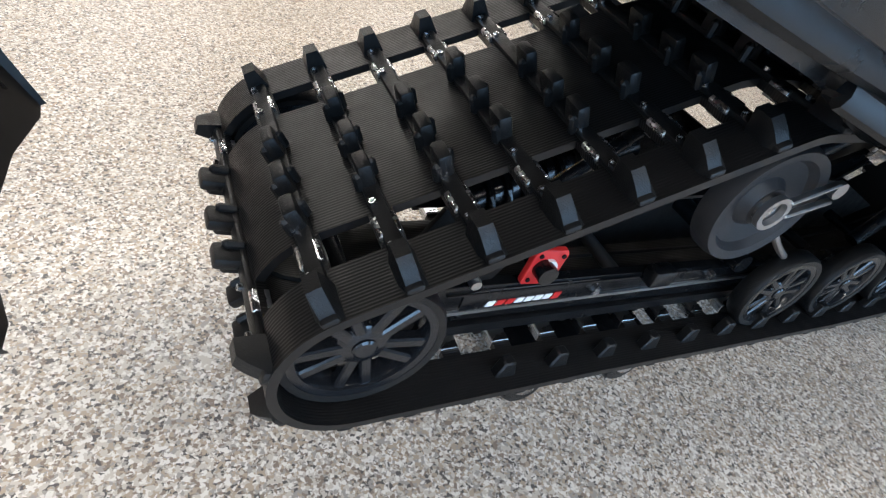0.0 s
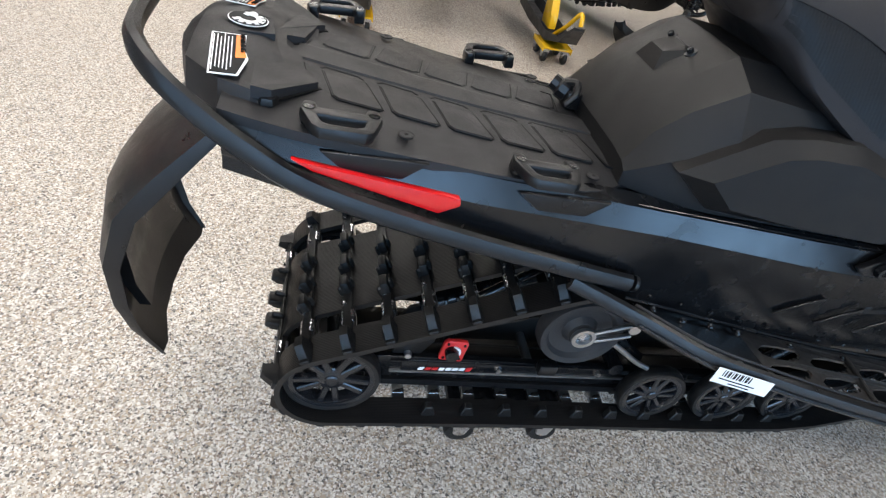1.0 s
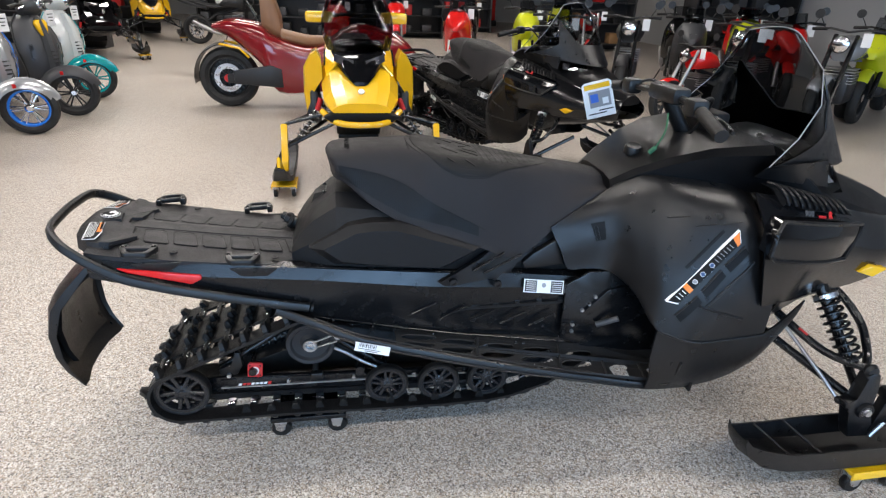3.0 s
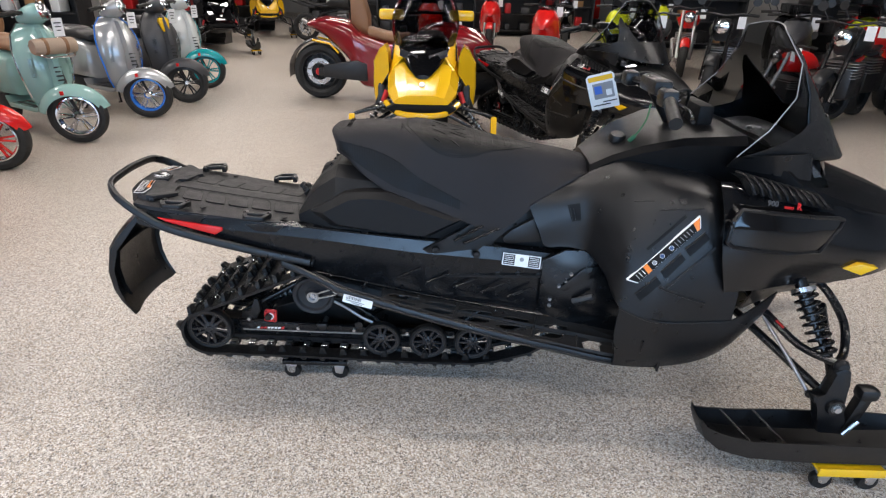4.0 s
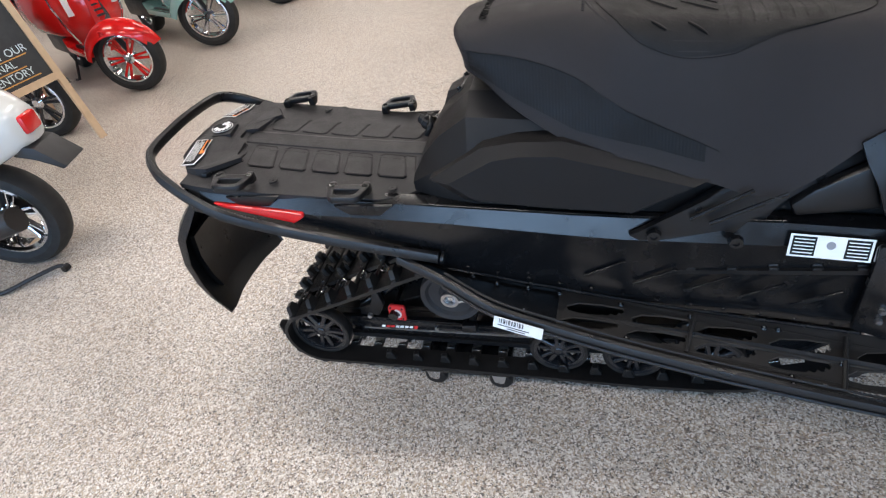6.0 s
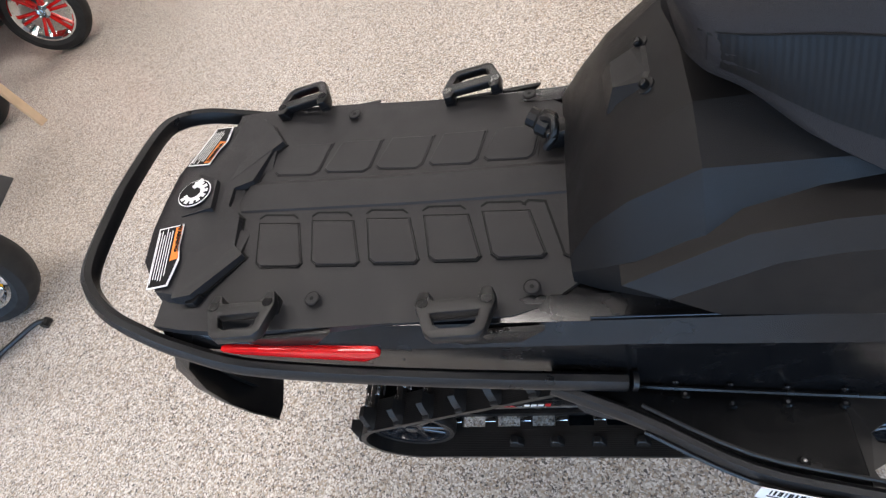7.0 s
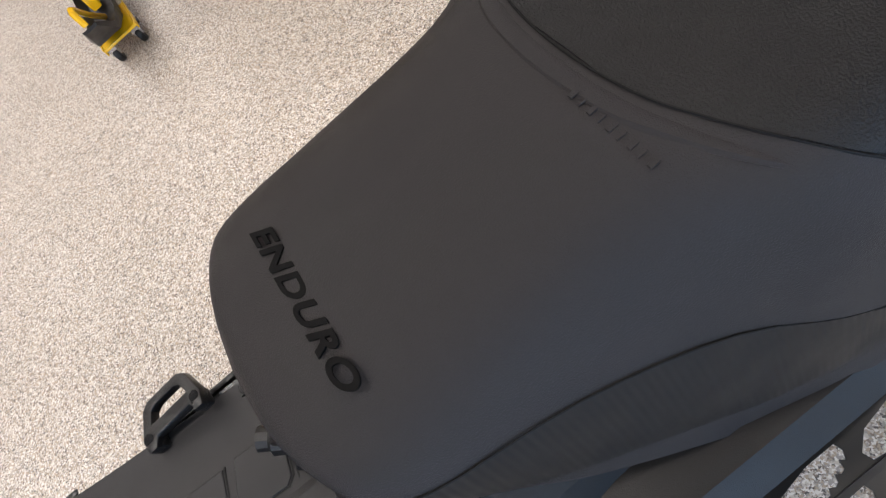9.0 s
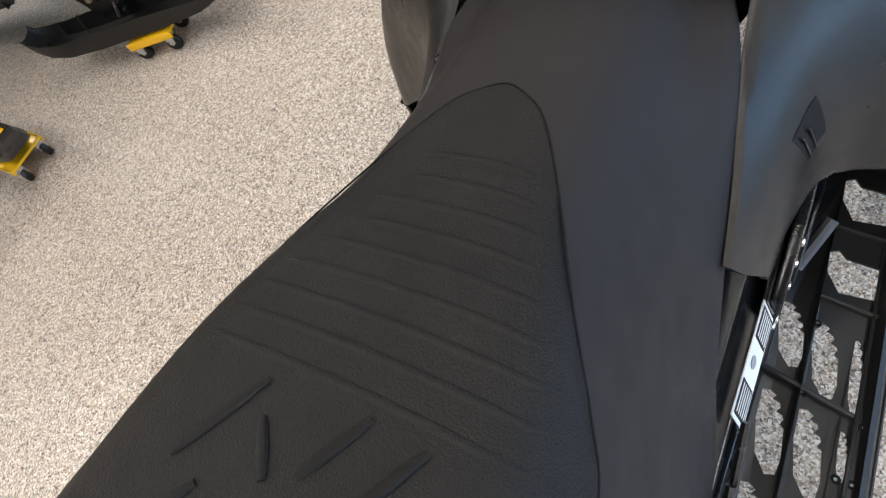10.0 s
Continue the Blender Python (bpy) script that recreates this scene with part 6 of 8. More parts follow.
# paper tag on the handlebar
m = on((1.372, 0.29, 1.018), (0.9, -0.32, 0.30), (-0.44, 0.0, 1.0))
bm = B()
prism(bm, [(-0.05, -0.065), (0.05, -0.065), (0.05, 0.055), (0.04, 0.065), (-0.04, 0.065), (-0.05, 0.055)], -0.001, 0.001, "z", 0, m)
hang = part("paper_tag", bm, WHITE, sled, "white paper hang tag with blue and yellow print", smooth=False)
for c, sz, material in (((0, 0.048, 0.0014), (0.086, 0.018, 0.0006), YELLOW), ((0.004, 0.002, 0.0014), (0.072, 0.058, 0.0006), GREY), ((-0.014, 0.006, 0.0020), (0.026, 0.030, 0.0006), BLUE), ((0.022, -0.008, 0.0020), (0.020, 0.022, 0.0006), WHITE), ((0.02, -0.04, 0.0014), (0.05, 0.004, 0.0006), INK_SHADE), ((-0.01, -0.05, 0.0014), (0.06, 0.004, 0.0006), INK_SHADE)):
    bm = B()
    box(bm, c, sz, 0, m)
    part("print_block", bm, material, hang, smooth=False)
# windscreen: wrapped smoked sheet, opaque shield low in its middle, thin edge line
EDGE = [(1.574, 0.308, 0.924), (1.655, 0.288, 0.995), (1.722, 0.256, 1.080), (1.742, 0.205, 1.165), (1.722, 0.115, 1.245)]
MID = [(2.045, 0, 0.865), (1.968, 0, 0.975), (1.890, 0, 1.085), (1.815, 0, 1.180), (1.745, 0, 1.262)]


def screen_point(u, v):
    e = [float(np.interp(u, np.linspace(0, 1, 5), [p[i] for p in EDGE])) for i in range(3)]
    c = [float(np.interp(u, np.linspace(0, 1, 5), [p[i] for p in MID])) for i in range(3)]
    f = abs(v) ** 2.0
    return Vector((c[0] + (e[0] - c[0]) * f + 0.035, v * e[1], c[2] + (e[2] - c[2]) * f + 0.022))


rows = [[screen_point(u, v) for v in np.linspace(-1, 1, 25)] for u in np.linspace(0, 1, 13)]
part("windscreen", shell(B(), rows, 0.003, (0.8, 0, 0.5)), SMOKE, sled, "smoked clear windscreen", angle=60)
def shield(name, spans, label=""):
    """Opaque part of the screen: rows of (v from, v to) at heights u."""
    us = np.linspace(0, 1, 13)
    rows = []
    for u in np.linspace(spans[0][0], spans[-1][0], 12):
        v0 = float(np.interp(u, [q[0] for q in spans], [q[1] for q in spans]))
        v1 = float(np.interp(u, [q[0] for q in spans], [q[2] for q in spans]))
        rows.append([screen_point(u, v0 + (v1 - v0) * f) + Vector((0.005, 0, 0.003)) for f in us])
    part(name, shell(B(), rows, 0.004, (0.8, 0, 0.5)), PLASTIC, sled, label, angle=50)


# low band right round, then an arm up each side
shield("screen_shield", [(0.0, -0.985, 0.985), (0.10, -0.90, 0.90), (0.20, -0.80, 0.80), (0.30, -0.72, 0.72)], "matt black screen shield")
shield("shield_arm", [(0.28, -0.73, -0.42), (0.42, -0.76, -0.54), (0.55, -0.82, -0.68), (0.68, -0.86, -0.83)])
shield("shield_arm", [(0.28, 0.42, 0.73), (0.42, 0.54, 0.76), (0.55, 0.68, 0.82), (0.68, 0.83, 0.86)])
part("screen_rim", tube(B(), [screen_point(1.0, v) for v in np.linspace(-1, 1, 25)], 0.0018, 6), GREY, sled)
for s in (-1, 1):
    part("screen_edge", tube(B(), [screen_point(u, s) for u in np.linspace(0, 1, 13)], 0.0016, 6), GREY, sled)
    bm = B()
    shell(bm, [[(1.61, s * 0.265, 0.905), (1.695, s * 0.268, 0.892), (1.785, s * 0.256, 0.876), (1.875, s * 0.238, 0.862)], [(1.61, s * 0.304, 0.944), (1.695, s * 0.292, 0.947), (1.785, s * 0.265, 0.944), (1.875, s * 0.215, 0.937)]], 0.005, (0, s, 0))
    part("screen_skirt", bm, PLASTIC, sled)
# engine plate lettering on the pod as printed
lettering("pod_number", "900", 0.021, on((1.690, -0.3985, 0.8445), (1, 0.17, -0.16), (0.1, 0.62, 1)), DIM, hood, "", 0.001, 0.2, 1.1, 0.0006)
lettering("pod_word", "TURBO", 0.0095, on((1.741, -0.3900, 0.8300), (1, 0.24, -0.17), (0.1, 0.62, 1)), RED, hood, "", 0.001, 0.2, 1.0, 0.0004)
lettering("pod_letter", "R", 0.026, on((1.774, -0.3800, 0.8300), (1, 0.28, -0.17), (0.1, 0.62, 1)), RED, hood, "", 0.001, 0.2, 1.0, 0.001)

# ---- front suspension and skis
def ski_side(s):
    def P(x, y, z):
        return (x, s * y, z)
    prof = [(1.500, 0.205), (1.515, 0.165), (1.56, 0.130), (1.64, 0.112), (1.80, 0.104), (2.05, 0.104), (2.25, 0.112), (2.40, 0.150), (2.50, 0.22), (2.56, 0.30)]
    rows = []
    for x, z in prof:
        w = float(np.interp(x, [1.5, 1.6, 1.9, 2.3, 2.56], [0.045, 0.072, 0.08, 0.078, 0.03]))
        hgt = float(np.interp(x, [1.5, 1.53, 1.8, 2.1, 2.4, 2.56], [0.022, 0.06, 0.075, 0.07, 0.03, 0.012]))
        rows.append([P(x, 0.52 - w, z + hgt), P(x, 0.52 - w + 0.006, z + hgt), P(x, 0.52 - w * 0.75, z + 0.014), P(x, 0.52 - 0.012, z + 0.010), P(x, 0.52 + 0.012, z + 0.010), P(x, 0.52 + w * 0.75, z + 0.014), P(x, 0.52 + w - 0.006, z + hgt), P(x, 0.52 + w, z + hgt), P(x, 0.52 + w * 0.92, z), P(x, 0.52, z - 0.012), P(x, 0.52 - w * 0.92, z)])
    ski = part("ski", loft(B(), rows), PLASTIC, sled, "black plastic ski", angle=30)
    part("ski_handle", tube(B(), curve_points([P(2.30, 0.52, 0.16), P(2.40, 0.52, 0.24), P(2.50, 0.52, 0.33), P(2.56, 0.52, 0.315)], 5), 0.010, 8), PLASTIC, ski)
    for x in (1.60, 1.70):
        part("ski_web", rod(B(), P(x, 0.455, 0.185), P(x + 0.08, 0.575, 0.130), 0.004, 6), PLASTIC, ski)
    part("runner", tube(B(), [P(1.60, 0.52, 0.102), P(1.8, 0.52, 0.092), P(2.2, 0.52, 0.094), P(2.35, 0.52, 0.12)], 0.005, 6), STEEL, ski)
    # spindle with its boss, stop block and tie
    bm = B()
    prism(bm, [(1.812, 0.300), (1.818, 0.278), (1.842, 0.262), (1.848, 0.215), (1.862, 0.165), (1.950, 0.160), (1.958, 0.182), (1.925, 0.205), (1.908, 0.245), (1.912, 0.285), (1.902, 0.345), (1.895, 0.392), (1.870, 0.402), (1.848, 0.388), (1.856, 0.345), (1.850, 0.305)], s * 0.515 - 0.018, s * 0.515 + 0.018, "y", 0.007)
    sp = part("spindle", bm, PLASTIC, sled, "cast black ski spindle")
    part("pivot_collar", turn(B(), [(0.012, -0.012), (0.024, -0.012), (0.027, -0.004), (0.027, 0.010), (0.012, 0.010), (0.012, -0.012)], pose(1.882, s * 0.532, 0.268, 0, 0, 0 if s < 0 else 180), 18), PLASTIC, sp)
    part("ball_joint", turn(B(), [(0, -0.016), (0.016, -0.012), (0.022, 0), (0.016, 0.012), (0, 0.016)], pose(1.872, s * 0.515, 0.398), 14), PLASTIC, sp)
    part("pivot_bolt", turn(B(), [(0, -0.016), (0.010, -0.016), (0.010, -0.008), (0.018, -0.008), (0.018, 0), (0, 0)], pose(1.882, s * 0.536, 0.268, 0, 0, 0 if s < 0 else 180), 12), STEEL, sp)
    bm = B()
    box(bm, P(1.968, 0.52, 0.312), (0.056, 0.045, 0.040), 0.012)
    prism(bm, [(1.945, 0.30), (1.985, 0.30), (1.972, 0.235), (1.955, 0.19), (1.92, 0.18), (1.940, 0.225)], s * 0.52 - 0.014, s * 0.52 + 0.014, "y", 0.004)
    part("stop_block", bm, PLASTIC, sp)
    part("tie_strap", rod(B(), P(1.925, 0.545, 0.175), P(1.955, 0.545, 0.225), 0.006, 8), STEEL, sp)
    # arms: lower pair, upper bent pair
    bm = B()
    tube(bm, [P(1.70, 0.22, 0.400), P(1.868, 0.505, 0.285)], 0.013, 10)
    tube(bm, [P(1.99, 0.20, 0.420), P(1.890, 0.505, 0.285)], 0.013, 10)
    part("lower_arm", bm, SATIN, sled, "black tubular lower arm")
    bm = B()
    tube(bm, curve_points([P(1.705, 0.22, 0.495), P(1.74, 0.30, 0.455), P(1.80, 0.42, 0.405), P(1.868, 0.500, 0.398)], 5), 0.012, 10)
    tube(bm, curve_points([P(1.868, 0.500, 0.398), P(1.915, 0.45, 0.41), P(1.935, 0.38, 0.47), P(1.91, 0.29, 0.535), P(1.86, 0.24, 0.56)], 5), 0.012, 10)
    ua = part("upper_arm", bm, SATIN, sled, "black bent upper arm")
    bm = B()
    box(bm, (0, 0, 0.0), (0.03, 0.006, 0.006), 0.001, on(P(1.765, 0.362, 0.440), (0.06, s * 0.12, -0.05), (0, 0, 1)))
    part("red_mark", bm, RED, ua)
    part("toe_link", tube(B(), [P(1.725, 0.25, 0.47), P(1.80, 0.44, 0.33), P(1.822, 0.49, 0.285)], 0.006, 8), ALU, sled)
    part("link_ball", turn(B(), [(0, -0.012), (0.010, -0.008), (0.013, 0), (0.010, 0.008), (0, 0.012)], pose(1.822, s * 0.50, 0.285), 12), PLASTIC, sled)
    # coil-over shock
    a, b = Vector(P(1.800, 0.33, 0.585)), Vector(P(1.862, 0.468, 0.385))
    bm = B()
    rod(bm, a, a.lerp(b, 0.52), 0.019, 14)
    rod(bm, a.lerp(b, 0.5), b, 0.008, 12)
    rod(bm, a.lerp(b, 0.90), b, 0.017, 12)
    shock = part("shock", bm, SATIN, sled, "black coil-over shock")
    d = (b - a).normalized()
    u = d.orthogonal().normalized()
    v = d.cross(u)
    part("spring", tube(B(), [a.lerp(b, 0.16 + 0.76 * i / 150) + (u * math.cos(i * 0.335) + v * math.sin(i * 0.335)) * 0.030 for i in range(151)], 0.0048, 7), SATIN, shock)
    part("collar", turn(B(), [(0.017, -0.01), (0.034, -0.01), (0.034, 0.004), (0.022, 0.010), (0.017, 0.010)], on(a.lerp(b, 0.155), u, d) , 16), STEEL, shock)


ski_side(-1)
ski_side(1)
for ob in sled.children:
    if ob.name.split(".")[0] in {"ski", "spindle", "lower_arm", "upper_arm", "toe_link", "link_ball", "shock"}:
        ob.location.x += 0.072

# ---- dollies under the sled
def caster(m, parent, r=0.032):
    f = part("fork", prism(B(), [(-0.022, 0.075), (0.022, 0.075), (0.010, 0.030), (-0.002, 0.026), (-0.016, 0.034)], -0.018, 0.018, "y", 0.002, m), STEEL, parent)
    part("caster_wheel", turn(B(), [(0, -0.012), (r * 0.5, -0.013), (r - 0.004, -0.012), (r, -0.006), (r, 0.006), (r - 0.004, 0.012), (0, 0.012)], m @ pose(0, 0, r), 20), RUBBER, f)


def ski_dolly(x, y, rz=0):
    d = thing("ski_dolly", "yellow steel ski dolly on four casters", "dolly", pose(x, y, 0, 0, 0, rz), "dollies")
    bm = B()
    box(bm, (0, 0, 0.0815), (0.20, 0.16, 0.012), 0.003)
    for s in (-1, 1):
        box(bm, (0, s * 0.082, 0.078), (0.20, 0.006, 0.030), 0.002)
    part("plate", bm, YELLOW, d, "yellow painted plate")
    for u in (-0.07, 0.07):
        for v in (-0.06, 0.06):
            caster(pose(u, v, 0), d)
    return d


for s in (-1, 1):
    ski_dolly(2.06, s * 0.52)
track_dolly = thing("track_dolly", "low black track dolly on small casters", "dolly")
bm = B()
box(bm, (0.36, 0, 0.080), (0.24, 0.30, 0.018), 0.004)
part("plate", bm, SATIN, track_dolly)
for u in (0.27, 0.45):
    for v in (-0.12, 0.12):
        caster(pose(u, v, 0) @ Matrix.Diagonal((1, 1, 0.95, 1)), track_dolly)
# ---------------------------------------------------------------- the other vehicles
def paint(name, colour, rough=0.16):
    return mat(name, colour, rough, coat=0.5, vary=0.05, rough_vary=0.05)


SCARLET = paint("scarlet_paint", (0.62, 0.012, 0.010))
MINT = paint("mint_paint", (0.25, 0.42, 0.38))
SILVER = mat("silver_paint", (0.42, 0.43, 0.44), 0.22, 0.5, coat=0.4, vary=0.03, rough_vary=0.03)
GRAPHITE = mat("matt_grey_paint", (0.045, 0.046, 0.05), 0.42)
IVORY = paint("white_paint", (0.62, 0.64, 0.62))
TEAL = paint("teal_paint", (0.0, 0.28, 0.30))
COBALT = paint("blue_paint", (0.02, 0.16, 0.62))
MAROON = paint("maroon_paint", (0.20, 0.008, 0.012), 0.12)
LIME = paint("lime_paint", (0.55, 0.60, 0.02))
BROWN = mat("brown_leather", (0.20, 0.095, 0.04), 0.5, grain=0.4, grain_scale=300)
TAN = mat("tan_canvas", (0.34, 0.25, 0.18), 0.7, grain=0.5, grain_scale=400)
WOOD = mat("pale_pine", (0.55, 0.40, 0.26), 0.55, vary=0.2, scale=20)
SLATE = mat("chalkboard", (0.03, 0.033, 0.036), 0.7, vary=0.35, scale=9)
CHALK = mat("white_chalk", (0.55, 0.66, 0.70), 0.9, vary=0.3, scale=60)
CHALK_O = mat("orange_chalk", (0.60, 0.30, 0.08), 0.9, vary=0.3, scale=60)
DARK = mat("dark_plastic", (0.012, 0.012, 0.013), 0.45)
CARTON = mat("cardboard", (0.36, 0.20, 0.09), 0.75, grain=0.3, grain_scale=150)


def road_wheel(parent, m, r, w, rim_r, rim_mat, spokes=6, name="wheel", lip=None):
    """Tyre, rim with twin spokes and hub, its axle along y."""
    k = r - rim_r
    t = part(name, turn(B(), [(rim_r, -w * 0.34), (rim_r + k * 0.35, -w * 0.48), (r - k * 0.25, -w * 0.44), (r - k * 0.05, -w * 0.24), (r, 0), (r - k * 0.05, w * 0.24), (r - k * 0.25, w * 0.44), (rim_r + k * 0.35, w * 0.48), (rim_r, w * 0.34), (rim_r - 0.004, 0), (rim_r, -w * 0.34)], m, 40), TYRE, parent, "black tyre")
    part("rim", turn(B(), [(rim_r + 0.006, -w * 0.36), (rim_r - 0.006, -w * 0.38), (rim_r - 0.016, -w * 0.28), (rim_r - 0.018, w * 0.28), (rim_r - 0.006, w * 0.38), (rim_r + 0.006, w * 0.36), (rim_r + 0.006, -w * 0.36)], m, 40), lip or rim_mat, t)
    for i in range(spokes):
        for s in (-1, 1):
            a = 2 * math.pi * i / spokes + s * 0.12
            bm = B()
            box(bm, (rim_r * 0.52, -w * 0.12, s * 0.003), (rim_r * 0.86, w * 0.22, rim_r * 0.085), 0.003, m @ Matrix.Rotation(-a, 4, "Y"), 1)
            part("spoke", bm, rim_mat, t)
    part("hub", turn(B(), [(0, -w * 0.36), (rim_r * 0.14, -w * 0.36), (rim_r * 0.24, -w * 0.24), (rim_r * 0.24, w * 0.3), (0, w * 0.3)], m, 20), CHROME, t)
    return t


def scooter(x, y, heading, colour, rim, seat_mat, lip=None, label="", extra="", turned=0, fender=None, shield=None):
    """A step-through scooter; x, y: where its front wheel meets the floor."""
    sc = thing("scooter", label, "scooter", pose(x, y, 0, 0, 0, heading), "row of scooters")
    st = pose(0, 0, 0.235, 0, 0, turned)
    road_wheel(sc, st, 0.235, 0.115, 0.160, rim, 6, "front_wheel", lip)
    road_wheel(sc, pose(-1.30, 0, 0.235), 0.235, 0.12, 0.160, rim, 6, "rear_wheel", lip)
    # front fender, pointed in front and dropping behind
    rows = []
    for i in range(15):
        a = radians(18 + 150 * i / 14)
        wid = 0.082 * (0.45 + 0.55 * math.sin(min(1.0, i / 6) * math.pi / 2))
        r = 0.272 - 0.01 * math.cos(a)
        rows.append([st @ Vector(((r - 0.075 * v * v) * math.cos(a) * 1.06, wid * v * (1.25 if abs(v) < 0.99 else 1.22), (r - 0.085 * v * v) * math.sin(a))) for v in np.linspace(-1, 1, 9)])
    part("front_fender", shell(B(), rows, 0.006, (0, 0, 1)), fender or colour, sc, angle=60)
    bm = B()
    box(bm, (0, 0, 0), (0.030, 0.008, 0.040), 0.003, st @ pose(-0.06, -0.098, 0.205, 22, 0, 0))
    part("side_reflector", bm, LENS, sc)
    part("fork_arm", tube(B(), [st @ Vector((-0.02, 0.07, 0.02)), st @ Vector((-0.07, 0.075, 0.16)), (-0.16, 0.03, 0.50), (-0.30, 0, 0.92)], 0.022, 8), DARK, sc)
    # leg shield with its middle spine
    rows = []
    for z, w, xo in ((0.26, 0.10, -0.28), (0.36, 0.16, -0.235), (0.48, 0.200, -0.20), (0.62, 0.225, -0.205), (0.76, 0.22, -0.235), (0.88, 0.18, -0.275), (0.96, 0.10, -0.305)):
        rows.append([(xo - 0.13 * abs(v) ** 2.2, w * v, z) for v in np.linspace(-1, 1, 11)])
    part("leg_shield", shell(B(), rows, 0.02, (1, 0, 0)), shield or colour, sc, angle=60)
    part("shield_trim", tube(B(), [(r[0][0], r[0][1], r[0][2]) for r in rows] + [(r[-1][0], r[-1][1], r[-1][2]) for r in reversed(rows)], 0.008, 6), lip or CHROME, sc)
    bm = B()
    loft(bm, [[(xx, -w, z), (xx + 0.05, -w * 0.5, z), (xx + 0.055, w * 0.5, z), (xx, w, z)] for z, w, xx in ((0.44, 0.05, -0.195), (0.60, 0.045, -0.195), (0.78, 0.035, -0.235), (0.93, 0.028, -0.30))])
    spine = part("horn_cover", bm, shield or colour, sc, angle=40)
    for k in range(4):
        bm = B()
        box(bm, (-0.135 - 0.006 * k, 0, 0.52 + 0.035 * k), (0.012, 0.062, 0.014), 0.004)
        part("grille_bar", bm, DARK, spine)
    for s in (-1, 1):
        bm = B()
        loft(bm, [[(-0.25 + dx, s * (0.15 + dy), z) for dx, dy in ((0.0, -0.022), (0.012, 0), (0, 0.022))] + [(-0.26, s * 0.15, z)] for z in (0.55, 0.62, 0.70)])
        part("turn_signal", bm, CLEAR if colour is not SCARLET else WHITE, sc)
    # headset with its lamp, bar, grips, mirrors
    m = pose(-0.345, 0, 1.03, 0, -18, 0)
    bm = B()
    body(bm, [(-0.10, [(0, 0.03), (0.05, 0.02), (0.06, -0.02), (0, -0.04)]), (-0.04, [(0, 0.07), (0.09, 0.045), (0.10, -0.02), (0, -0.07)]), (0.04, [(0, 0.085), (0.095, 0.05), (0.10, -0.02), (0, -0.085)]), (0.10, [(0, 0.07), (0.07, 0.045), (0.075, -0.02), (0, -0.07)])], 4, 3)
    bmesh.ops.transform(bm, matrix=m, verts=bm.verts)
    head = part("headset", bm, shield or colour, sc, angle=60)
    part("lamp_ring", turn(B(), [(0.062, -0.012), (0.074, -0.010), (0.074, 0.015), (0.06, 0.02), (0.062, -0.012)], m @ pose(0.112, 0, 0, 0, 0, 90), 28), CHROME, head)
    part("lamp_lens", turn(B(), [(0, -0.022), (0.03, -0.019), (0.062, -0.008), (0.062, 0.008), (0, 0.008)], m @ pose(0.112, 0, 0, 0, 0, 90), 24), CHROME, head)
    for s in (-1, 1):
        part("grip", tube(B(), [(-0.36, s * 0.09, 1.05), (-0.38, s * 0.20, 1.06), (-0.42, s * 0.33, 1.04)], 0.018, 10), RUBBER, head)
        part("brake_lever", tube(B(), [(-0.33, s * 0.16, 1.05), (-0.34, s * 0.30, 1.03)], 0.006, 6), CHROME, head)
        part("mirror_stalk", tube(B(), curve_points([(-0.37, s * 0.15, 1.06), (-0.36, s * 0.19, 1.16), (-0.38, s * 0.25, 1.22)], 4), 0.006, 6), CHROME, head)
        part("mirror", turn(B(), [(0, -0.016), (0.04, -0.012), (0.052, 0.0), (0.05, 0.006), (0, 0.006)], pose(-0.375, s * 0.27, 1.25, 0, 0, -90) @ Matrix.Diagonal((1, 1, 0.8, 1)), 20), CHROME, head)
    head.matrix_basis = pose(-0.33, 0, 0) @ pose(0, 0, 0, 0, 0, turned * 0.8) @ pose(0.33, 0, 0)
    # foot board, rear body, seat, tail
    bm = B()
    prism(bm, [(-0.28, 0.30), (-0.36, 0.24), (-0.80, 0.24), (-0.86, 0.34), (-0.80, 0.275), (-0.38, 0.275)], -0.17, 0.17, "y", 0.008)
    part("foot_board", bm, colour, sc)
    for k in range(4):
        bm = B()
        box(bm, (-0.58, -0.11 + 0.073 * k, 0.281), (0.36, 0.022, 0.012), 0.004)
        part("floor_strip", bm, RUBBER, sc)
    bm = B()
    body(bm, [(-0.74, [(0, 0.66), (0.10, 0.65), (0.13, 0.55), (0.12, 0.36), (0, 0.33)]), (-0.86, [(0, 0.74), (0.13, 0.72), (0.19, 0.60), (0.19, 0.38), (0, 0.33)]), (-1.08, [(0, 0.77), (0.15, 0.75), (0.235, 0.60), (0.225, 0.40), (0, 0.36)]), (-1.30, [(0, 0.76), (0.15, 0.74), (0.235, 0.62), (0.21, 0.46), (0, 0.46)]), (-1.50, [(0, 0.73), (0.12, 0.71), (0.17, 0.62), (0.13, 0.50), (0, 0.50)]), (-1.63, [(0, 0.66), (0.05, 0.65), (0.07, 0.60), (0.05, 0.54), (0, 0.53)])], 4, 4)
    part("rear_body", bm, colour, sc, angle=60)
    bm = B()
